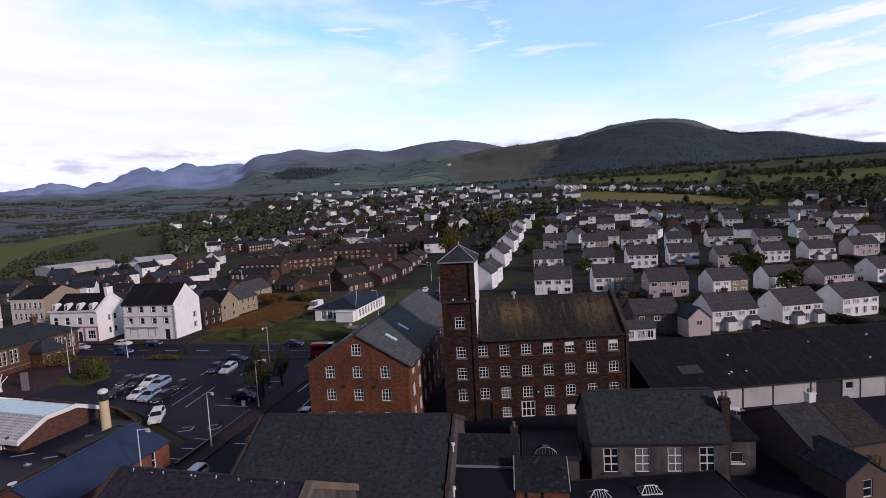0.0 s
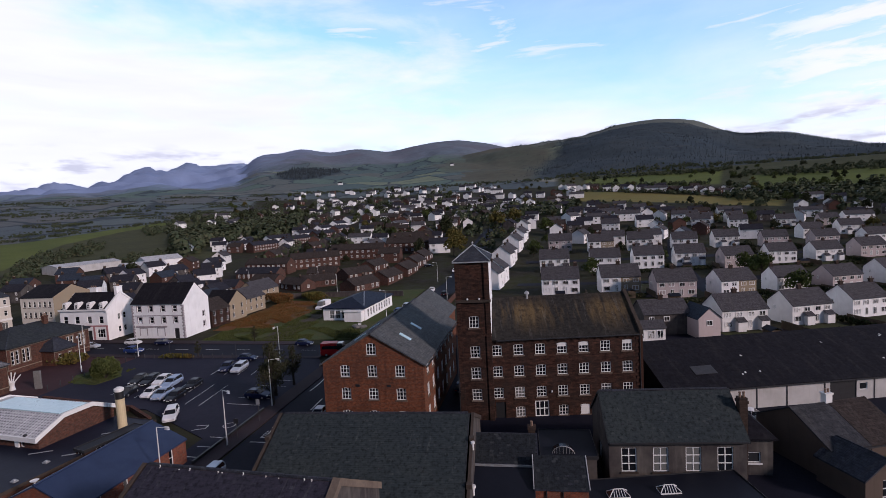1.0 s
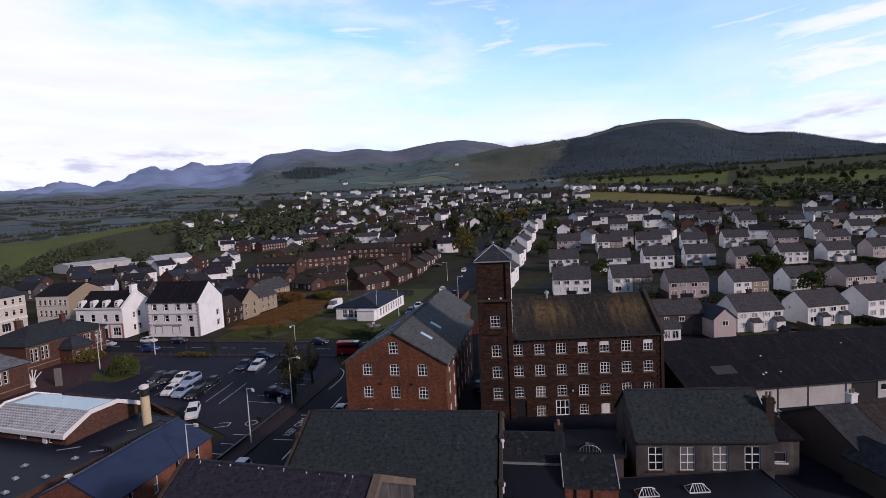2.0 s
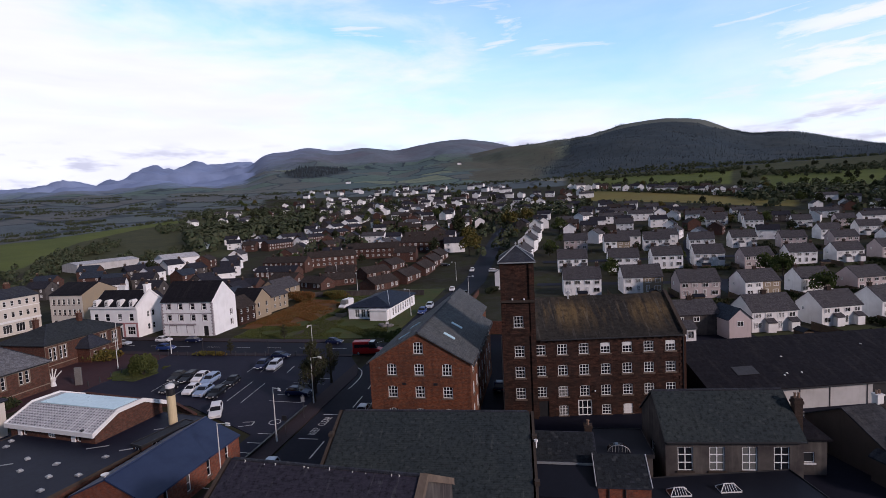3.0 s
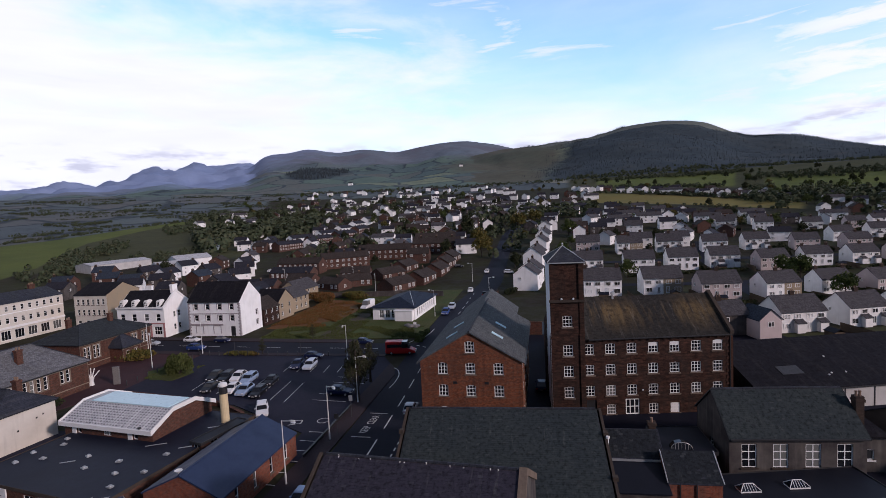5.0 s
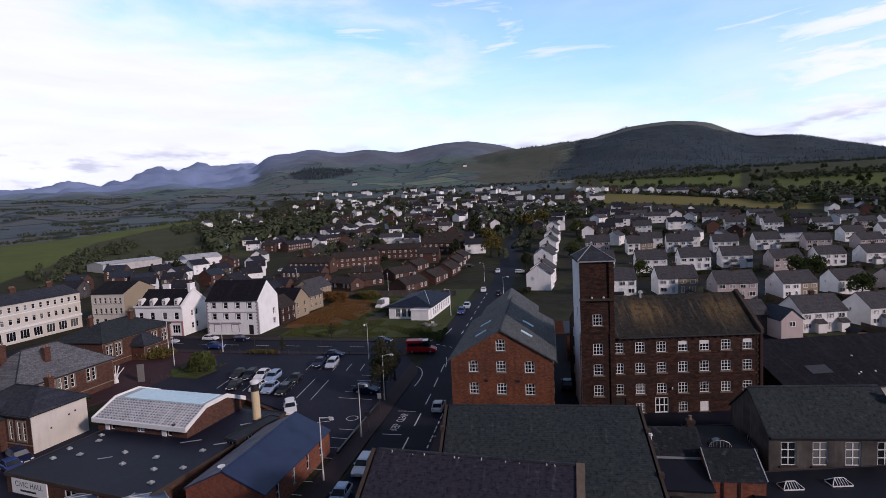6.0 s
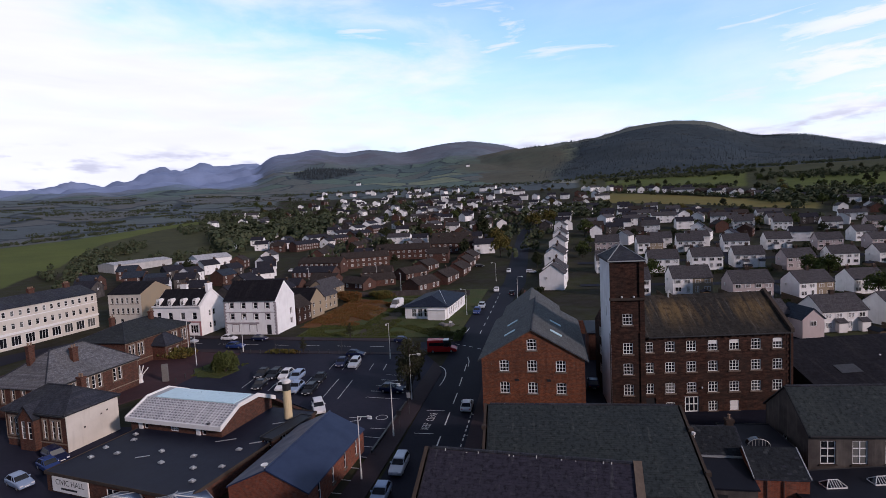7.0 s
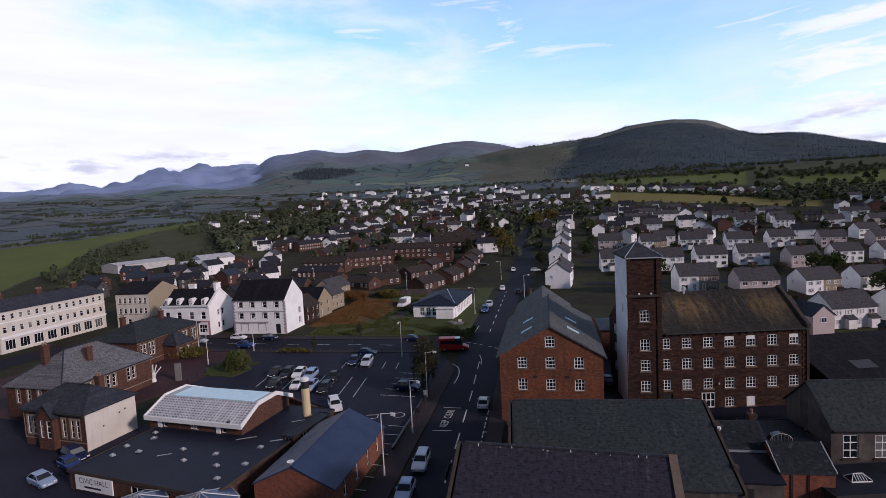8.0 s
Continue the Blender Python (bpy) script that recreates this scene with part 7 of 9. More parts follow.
for kind, x, y, yaw in (
    (0, 36.7, 101.8, 14), (0, 50.4, 106.4, 18), (1, 63.5, 112.0, 20),
    (1, 4.7, 143.8, 1), (3, 21.0, 145.0, 3), (2, 33.4, 136.8, 4), (3, 48.2, 136.8, 14), (1, 63.0, 142.0, 12), (2, 76.0, 143.0, 18), (0, 90.5, 147.5, 18),
    (0, 4.6, 186.2, 0), (1, 22.0, 184.5, -2), (1, 37.0, 186.5, 0), (0, 51.0, 188.0, -3), (2, 64.0, 180.5, 6), (1, 78.6, 184.0, 2), (0, 92.0, 183.0, 8), (2, 106.5, 186.0, 10),
    (2, 9.0, 235.8, -4), (3, 25.8, 227.0, 0), (0, 42.0, 227.5, -6), (1, 58.5, 222.5, -6), (0, 75.0, 224.0, -2), (2, 90.5, 217.5, -4), (1, 112.0, 234.0, 6), (0, 127.0, 236.0, -2), (2, 106.0, 212.0, 4), (1, 121.0, 208.0, 8),
    (1, 39.0, 294.0, -10), (0, 85.0, 291.0, -14), (1, 100.0, 281.0, -10), (0, 118.0, 272.0, -8), (2, 135.0, 268.0, -4),
):
    k = radians(yaw)
    spots[kind].append((x - FRONT * math.sin(k) * 1.0, y + FRONT * math.cos(k), yaw))
for i, ob in enumerate(semis):
    place(ob, spots[i])
SEMI_PLOTS = [s for k in range(4) for s in spots[k]]
MATS["garden"] = mottled("garden_lawn", (0.05, 0.062, 0.02), (0.038, 0.042, 0.02), 0.2, 0.95, (0.06, 0.05, 0.034), 0.1, 6)
for i, (x, y, yaw) in enumerate(SEMI_PLOTS):
    c, s = math.cos(radians(yaw)), math.sin(radians(yaw))
    gx, gy = x + 7.6 * s, y - 7.6 * c
    if i % 4 != 3:
        ribbon("lawn", [(gx - 5.5 * c, gy - 5.5 * s), (gx, gy), (gx + 4.0 * c, gy + 4.0 * s)], 6.0, 0.06, "garden", "dull green garden lawn behind a rendered house", "lawn")
    if i % 3 == 0:
        ribbon("path", [(gx + 4.6 * c, gy + 4.6 * s), (gx + 6.8 * c, gy + 6.8 * s)], 7.0, 0.07, "paving", "grey paved drive beside a rendered house", "path")


def garden_things():
    """Close-boarded fences and small sheds between the gardens."""
    rng = random.Random(17)
    bm = bmesh.new()
    for k in range(12):
        box(bm, -0.9 + 0.15 * k + 0.006, -0.9 + 0.15 * (k + 1) - 0.006, -0.02 + 0.012 * (k % 2), 0.0 + 0.012 * (k % 2), 0.05, 1.62)
    box(bm, -0.9, 0.9, 0.0, 0.05, 0.4, 0.5)
    box(bm, -0.9, 0.9, 0.0, 0.05, 1.2, 1.3)
    panel = mesh_of(bm, "fence_panel", "wood")
    run = thing("garden_fence", Matrix.Identity(4), "weathered close-boarded garden fence", "fence", "garden fences")
    for k in range(5):
        part("fence_panel", panel, None, run, m=Matrix.Translation((-3.6 + 1.8 * k, 0, 0)))
    hut = thing("garden_shed", Matrix.Identity(4), "small dark wooden garden shed with felt roof", "shed", "garden sheds")
    bm = bmesh.new()
    box(bm, -1.2, 1.2, -0.9, 0.9, 0, 1.8)
    part("wall", bm, "wood", hut)
    bm = bmesh.new()
    gable_roof(bm, 2.4, 1.8, 1.8, 2.3, 0.15, 0.12, 0.05)
    part("roof", bm, "felt", hut)
    bm = bmesh.new()
    box(bm, -0.4, 0.4, -0.94, -0.9, 0.05, 1.7)
    part("door", bm, "darkcoping", hut)
    fences, huts = [], []
    for i, (x, y, yaw) in enumerate(SEMI_PLOTS):
        c, s = math.cos(radians(yaw)), math.sin(radians(yaw))
        fences.append((x + 6.6 * c + 8.5 * s, y + 6.6 * s - 8.5 * c, yaw + 90))
        if i % 2 == 0:
            k = rng.uniform(-4, 4)
            huts.append((x + k * c + 10.2 * s, y + k * s - 10.2 * c, yaw + rng.choice((0, 90, 180))))
    for ob, places in ((run, fences), (hut, huts)):
        for p in places[1:]:
            copy_thing(ob, on_land(*p))
        ob.matrix_basis = on_land(*places[0])


garden_things()
# estate streets between the rows
for line in ([(-8, 164), (20, 163), (55, 163), (110, 166)], [(42, 118), (44, 140), (45, 163), (50, 205), (62, 255)], [(-6, 208), (50, 207), (120, 200)]):
    ribbon("estate_road", subdivide(line), 5.0, 0.1, "asphalt", "narrow asphalt road through the housing estate")

# house with the blue-roofed gabled extension beside the long shed
ext = house("extended_house", 9.0, 7.0, 4.4, 6.6, "grey", "tile", "grey house with a gabled extension", windows=[("f", -3, 2.8, 1.0, 1.0), ("f", -3, 0.7, 1.4, 1.3), ("f", 0, 2.8, 1.2, 1.0)])
place(ext, [(21.5, 102.5, 8)])
gable = house("gabled_extension", 7.0, 4.6, 4.2, 6.2, "pinkgrey", "blueslate", "pinkish gabled extension with blue slate roof", windows=[("l", 0.0, 2.6, 1.3, 1.1)], stacks=())
place(gable, [(27.8, 99.6, 104)])
conserv = house("lean_to_house", 6.0, 4.0, 2.6, 3.6, "houses", "tile", "low rendered back addition", windows=[("f", x, 0.6, 1.2, 1.5) for x in (-1.6, 0.4, 2.0)], stacks=())
place(conserv, [(17.6, 96.4, 8)])

# stepped white terrace, gable ends to the street
step = house("white_terrace_house", 8.4, 7.6, 5.2, 8.0, "white", "tile", "white terrace house with its gable to the street corner", windows=[("l", -1.6, 3.2, 0.8, 1.0), ("f", 0, 3.0, 1.2, 1.1), ("f", 1, 0.8, 1.3, 1.2), ("b", -2, 3, 1, 1.1), ("b", 2, 3, 1, 1.1), ("b", -2, 0.8, 1.2, 1.2)], group="stepped white terrace", stacks=((3.6, 0.0),))
place(step, [(-16.6, 160.0, 82), (-15.6, 172.0, 82), (-14.8, 203.0, 80), (-14.2, 212.0, 80), (-12.6, 241.0, 80), (-12.0, 250.0, 80), (-10.6, 272.0, 80), (-10.0, 281.0, 80), (-9.0, 314.0, 80)])

# ---------------------------------------------------------------- brick estate west of the street
cottage = house("brick_bungalow", 13.0, 7.6, 2.5, 4.7, "estbrick", "browntile", "red-brick bungalow with brown tiled roof", windows=[("f", x, 0.6, 1.1, 1.5) for x in (-5, -2.6, 2.6, 5)] + [("r", 0, 0.7, 1.1, 1.3)], group="brick bungalows", stacks=((2, 0),))
place(cottage, [(-61.0, 163.0, 66), (-55.5, 176.0, 80), (-52.8, 191.0, 85), (-52.8, 207.0, 86), (-53.0, 222.0, 86), (-79.0, 170.5, 30), (-84.5, 164.5, -24), (-96.0, 160.0, -20), (-70.0, 183.0, 60), (-68.0, 200.0, 80), (-84.0, 186.0, 10), (-100.0, 172.0, -8)])
duplex = house("brick_terrace", 24.0, 8.0, 5.0, 7.6, "estbrick", "browntile", "two-storey red-brick terrace with white windows", windows=[("f", x, z, 1.1, 1.1) for x in even(8, 23) for z in (0.8, 3.2)] + [("r", 0, 3.2, 1.0, 1.0)], group="brick terraces", stacks=((-8, 0), (0, 0), (8, 0)))
place(duplex, [(-98.0, 209.5, 30), (-64.0, 249.0, 2), (-84.0, 232.0, 4), (-112.0, 196.0, -4), (-70.0, 276.0, 8)])
low_row = house("brick_row", 22.0, 8.0, 2.8, 5.2, "estbrick", "darktile", "low brick row with dark roof and white doors", windows=[("f", x, 0.5, 1.0, 1.8) for x in even(8, 21)], group="brick rows", stacks=())
place(low_row, [(-110.0, 184.5, -4), (-112, 158.5, 2)])
brown_row = house("brick_terrace_row", 26.0, 7.5, 4.6, 7.0, "estbrick", "darktile", "older red-brick terrace with slate roof and many windows", windows=[(s, x, z, 0.9, 1.2) for s in "fb" for x in even(10, 25) for z in (0.7, 2.9)], group="older brick terraces", pots=0, stacks=[(x, 0) for x in even(5, 24)])
place(brown_row, [(-153.5, 264.0, 73), (-146.0, 289.0, 73), (-139.2, 314.0, 76), (-138.0, 341.0, 89)])
white_row = house("white_terrace", 26.0, 7.5, 4.4, 6.8, "white", "darktile", "long white rendered terrace with slate roof", windows=[(s, x, z, 0.9, 1.2) for s in "fb" for x in even(11, 25) for z in (0.7, 2.9)], group="white terraces", pots=0, stacks=[(x, 0) for x in even(5, 24)])
place(white_row, [(-168.5, 269.0, 73), (-160.6, 294.5, 73), (-153.9, 320.0, 77), (-152.6, 347.0, 89), (-152.2, 374.0, 90), (-152.0, 401.0, 90)])

# mixed older houses behind the white buildings
older = [
    house("stone_house", 9.0, 7.0, 4.6, 7.0, "grey", "darktile", "grey rendered house with slate roof", windows=[(s, x, z, 0.8, 1.2) for s in "fb" for x in (-2.6, 2.6) for z in (0.8, 2.9)] + [("r", 0, 3, 0.7, 1.0)], group="old houses", stacks=((-4, 0), (4, 0))),
    house("rendered_house", 9.0, 7.0, 4.8, 7.2, "white", "darktile", "white rendered house with slate roof", windows=[(s, x, z, 0.8, 1.2) for s in "fb" for x in (-2.6, 2.6) for z in (0.8, 2.9)] + [("r", 0, 3, 0.7, 1.0), ("l", 0, 3, 0.7, 1.0)], group="old houses", stacks=((4, 0),)),
    house("brick_house", 9.0, 7.5, 4.6, 7.0, "estbrick", "blueslate", "red-brick house with blue-grey slate roof", windows=[(s, x, z, 0.8, 1.2) for s in "fb" for x in (-2.6, 2.6) for z in (0.8, 2.9)] + [("r", 0, 3, 0.7, 1.0)], group="old houses", stacks=((-4, 0),)),
]
place(older[0], [(-135.0, 146.0, 10), (-150.0, 160.0, 20), (-118.0, 140.0, 80), (-168.0, 175.0, 60), (-126.0, 160.0, 84), (-104.0, 146.0, 84), (-146.0, 182.0, 80), (-173.0, 140.0, 8)])
place(older[1], [(-122.0, 128.0, 80), (-156.5, 171.0, 84), (-126.0, 172.0, 40), (-133.0, 187.0, 30), (-106.0, 133.0, 82), (-141.0, 200.0, 80), (-152.0, 148.0, 30), (-118.0, 152.0, 80), (-162.0, 189.0, 70)])
place(older[2], [(-160.0, 157.0, 22), (-172.0, 160.0, 20), (-186.0, 172.0, 20), (-182.0, 150.0, 12), (-140.0, 168.0, 80), (-98.0, 134.0, 82)])
store = house("long_white_shed", 34.0, 14.0, 3.4, 4.6, "panel", "paleroof", "long pale industrial shed with white roof", "shed", stacks=())
place(store, [(-206.0, 198.0, 76)])
shed2 = house("grey_roofed_shed", 20.0, 12.0, 4.2, 6.4, "houses", "paleroof", "pale grey roofed workshop", "shed", stacks=())
place(shed2, [(-170.0, 192.0, 60), (-176.0, 210.0, 62)])

# ---------------------------------------------------------------- the far town
far_kinds = [
    house("far_house", 10.0, 7.0, 4.6, 7.0, "white", "darktile", "white house among many on the rise", windows=[("f", x, z, 1.2, 1.1) for x in (-3, 3) for z in (0.8, 3.0)], group="houses on the rise", pots=0),
    house("far_house", 10.0, 7.0, 4.6, 7.0, "houses", "tile", "pale rendered house among many on the rise", windows=[("f", x, z, 1.2, 1.1) for x in (-3, 3) for z in (0.8, 3.0)], group="houses on the rise", pots=0),
    house("far_house", 10.0, 7.5, 4.4, 6.8, "estbrick", "browntile", "brick house among many on the rise", windows=[("f", x, z, 1.2, 1.1) for x in (-3, 3) for z in (0.8, 3.0)], group="houses on the rise", pots=0),
    house("far_house", 16.0, 7.5, 4.6, 7.0, "white", "tile", "white house row on the rise", windows=[("f", x, z, 1.2, 1.1) for x in (-6, -2, 2, 6) for z in (0.8, 3.0)], group="houses on the rise", stacks=((-5, 0), (5, 0)), pots=0),
    house("far_house", 10.0, 7.5, 4.4, 6.8, "grey", "darktile", "grey house among many on the rise", windows=[("f", x, z, 1.2, 1.1) for x in (-3, 3) for z in (0.8, 3.0)], group="houses on the rise", pots=0),
]
FAR_SPOTS = {i: [] for i in range(5)}


def fill_town():
    rng = random.Random(21)
    taken = [(o.matrix_basis.translation.x, o.matrix_basis.translation.y) for o in scene.objects if o.parent is None and o.type == "EMPTY"]

    def free(x, y, gap):
        return all((x - a) ** 2 + (y - b) ** 2 > gap * gap for a, b in taken)

    count = 0
    for row in range(70):
        r = 225 + 10.5 * row
        gap = 13.5 + row * 0.12
        az = -34.0 - 5 * math.sin(row * 0.9)
        lim = 34.0
        bend = rng.uniform(-18, 18)
        while az < lim and count < 255:
            az += math.degrees(gap / r) * rng.choice((1.0, 1.0, 1.15, 1.9, 2.6))
            q = r + rng.uniform(-3, 3) + 8 * math.sin(az * 0.22 + row)
            x, y = CENTRE[0] + q * math.sin(radians(az)), CENTRE[1] + q * math.cos(radians(az))
            if q > 820 or in_stubble(az, q, 8.0) or in_stubble(az, q + 34.0) or in_stubble(az, q + 64.0) or (az > 2 and q > stubble_far(az) + 60):
                continue
            if az < -30 and q > 560 and rng.random() < 0.7:
                continue
            if abs(x + 31) < 11 and q < 380:
                continue
            if not free(x, y, 12.5) or rng.random() < 0.16 + 0.0009 * (q - 225):
                continue
            kind = rng.choices(range(5), (5, 5, 3, 3, 3))[0] if x > -40 else rng.choices(range(5), (5, 3, 5, 3, 4))[0]
            FAR_SPOTS[kind].append((x, y, -az * 0.4 + bend * 0.4 + rng.choice((0, 0, 0, 90, 70)) + rng.uniform(-6, 6)))
            taken.append((x, y))
            count += 1
    # rows of rendered houses climbing to the stubble field
    for row in range(5):
        for k in range(9):
            az = 5.5 + 2.15 * k + 0.9 * (row % 2) + rng.uniform(-0.3, 0.3)
            q = 300 + 24 * row - 1.6 * k + rng.uniform(-4, 4)
            x, y = CENTRE[0] + q * math.sin(radians(az)), CENTRE[1] + q * math.cos(radians(az))
            if in_stubble(az, q, 10.0) or in_stubble(az, q + 62.0) or not free(x, y, 11.5):
                continue
            FAR_SPOTS[rng.choice((0, 0, 1, 1, 3, 4))].append((x, y, -8 + 14 * math.sin(row * 2.1) + rng.choice((0, 0, 0, 84)) + rng.uniform(-5, 5)))
            taken.append((x, y))
    # row of pale houses beyond the stubble field
    for k in range(20):
        az = 3.6 + k * 0.92 + rng.uniform(-0.25, 0.25)
        q = stubble_far(az) + 16 + rng.uniform(-4, 16)
        x, y = CENTRE[0] + q * math.sin(radians(az)), CENTRE[1] + q * math.cos(radians(az))
        FAR_SPOTS[rng.choice((0, 1, 2, 3, 4))].append((x, y, -az * 0.5 + rng.choice((0, 0, 90, 40)) + rng.uniform(-8, 8)))
    # the old village under the moor
    n = 0
    while n < 34:
        az, q = rng.uniform(-27, -3), rng.uniform(590, 800)
        x, y = CENTRE[0] + q * math.sin(radians(az)), CENTRE[1] + q * math.cos(radians(az))
        if not free(x, y, 13.0):
            continue
        FAR_SPOTS[rng.choice((0, 0, 1, 1, 2, 3))].append((x, y, rng.uniform(-20, 20) + rng.choice((0, 0, 80))))
        taken.append((x, y))
        n += 1
    # scattered farms on the hillside
    for az, r in ((-8.6, 1300), (-21, 1000)):
        FAR_SPOTS[0].append((CENTRE[0] + r * math.sin(radians(az)), CENTRE[1] + r * math.cos(radians(az)), 10.0))


fill_town()
for i, ob in enumerate(far_kinds):
    place(ob, FAR_SPOTS[i])

# ---------------------------------------------------------------- trees, hedges, woods
def leaf_cloud(bm, rng, n, centre, radii, size, hollow=0.35, squash=1.0):
    """Small tilted leaf sprays scattered through a lumpy volume."""
    for _ in range(n):
        u = Vector((rng.gauss(0, 1), rng.gauss(0, 1), rng.gauss(0, 1)))
        if u.length < 1e-3:
            continue
        u.normalize()
        k = hollow + (1 - hollow) * rng.random() ** 0.5
        p = Vector((centre[0] + u.x * radii[0] * k, centre[1] + u.y * radii[1] * k, centre[2] + u.z * radii[2] * k * squash))
        s = size * rng.uniform(0.6, 1.4)
        m = Euler((rng.uniform(0, 6.3), rng.uniform(0, 6.3), rng.uniform(0, 6.3))).to_matrix()
        pts = [m @ Vector(q) for q in ((-s, -s * 0.45, 0), (s * 0.1, -s * 0.7, s * 0.15), (s, 0, 0), (s * 0.1, s * 0.7, s * 0.15), (-s * 0.8, s * 0.4, 0))]
        bm.faces.new([bm.verts.new(p + q) for q in pts])


def tree(name, height, spread, leaf_mat, label, seed, leaves_n=900, leaf=0.32, trunk_share=0.25, bare=0.0, category="tree", group="street trees"):
    rng = random.Random(seed)
    top = thing(name, Matrix.Identity(4), label, category, group)
    bm = bmesh.new()
    turned(bm, 0, 0, [(height * 0.035, 0), (height * 0.026, height * trunk_share), (height * 0.012, height * 0.7), (0.02, height * 0.92)], 7)
    lumps = []
    for k in range(9):
        a = k * 2.4 + rng.uniform(-0.4, 0.4)
        z0 = height * (trunk_share + 0.05 * k * (1 - trunk_share))
        reach = spread * rng.uniform(0.45, 0.95) * (1.0 - 0.05 * k)
        tip = Vector((math.cos(a) * reach, math.sin(a) * reach, z0 + height * rng.uniform(0.12, 0.28)))
        bar(bm, (0, 0, z0), tip, height * 0.008, 5)
        for j in range(3):
            t2 = tip + Vector((rng.uniform(-1, 1), rng.uniform(-1, 1), rng.uniform(0.2, 1.0))) * spread * 0.3
            bar(bm, tip * 0.8 + Vector((0, 0, z0 * 0.2)), t2, height * 0.004, 4)
        lumps.append(tip)
    part("trunk", bm, "bark", top)
    bm = bmesh.new()
    lumps.append(Vector((0, 0, height * 0.85)))
    lumps.append(Vector((0, 0, height * 0.65)))
    for tip in lumps:
        r = spread * rng.uniform(0.32, 0.55)
        leaf_cloud(bm, rng, int(leaves_n / len(lumps) * (1 - bare)), tip, (r, r, r * 0.8), leaf)
    part("crown", bm, leaf_mat, top)
    return top


oak = tree("broadleaf_tree", 8.0, 4.0, "leaf", "green broadleaf tree with a dense crown", 1, 1300, 0.3, 0.22, group="town trees")
gold = tree("autumn_tree", 7.5, 3.6, "autumn", "yellowing autumn tree among the houses", 2, 1100, 0.3, 0.25, group="town trees")
dark = tree("dark_tree", 8.5, 3.4, "darkleaf", "dark evergreen tree among the houses", 3, 1300, 0.32, 0.15, group="town trees")
thin = tree("bare_street_tree", 7.6, 1.7, "brownleaf", "slim street tree with thin olive-brown leaves", 4, 1500, 0.1, 0.14, 0.0, group="town trees")


def scatter_trees():
    rng = random.Random(33)
    houses_at = [(o.matrix_basis.translation.x, o.matrix_basis.translation.y) for o in scene.objects if o.parent is None and o.type == "EMPTY" and "tree" not in o.name]
    spots = {id(oak): [], id(gold): [], id(dark): [], id(thin): []}
    by = {id(t): t for t in (oak, gold, dark, thin)}

    def add(t, x, y, k):
        spots[id(t)].append((x, y, k))

    add(thin, -38.2, 62.6, 1.25)
    add(thin, -39.6, 66.0, 1.15)
    add(thin, -39.0, 70.5, 0.9)
    add(thin, -60.5, 95.8, 0.5)
    add(thin, -66.0, 85.0, 0.45)
    add(gold, -39.5, 232.0, 1.3)
    add(gold, -44.0, 262.0, 1.4)
    add(gold, -26.0, 330.0, 1.7)
    add(dark, -58.0, 318.0, 1.5)
    add(gold, -16.0, 352.0, 1.6)
    add(oak, 4.0, 300.0, 1.2)
    add(oak, 62.5, 172.5, 0.8)
    add(dark, 33.0, 222.0, 0.6)
    n = 0
    while n < 262:
        az = rng.uniform(-46, 36)
        r = rng.uniform(150, 620) if rng.random() < 0.7 else rng.uniform(400, 820)
        x, y = CENTRE[0] + r * math.sin(radians(az)), CENTRE[1] + r * math.cos(radians(az))
        if any((x - a) ** 2 + (y - b) ** 2 < 49 for a, b in houses_at) or abs(x + 31) < 7 or (r < 225 and x < -36) or in_stubble(az, r, 6.0) or (az < -33 and r > 270):
            continue
        add(rng.choice((oak, oak, gold, dark, dark, dark)), x, y, rng.uniform(0.45, 0.95))
        n += 1
    for key, places in spots.items():
        t = by[key]
        for i, (x, y, k) in enumerate(places):
            m = on_land(x, y, rng.uniform(0, 360))
            o = t if i == 0 else copy_thing(t, m)
            o.matrix_basis = m @ Matrix.Diagonal((k, k, k, 1))


scatter_trees()


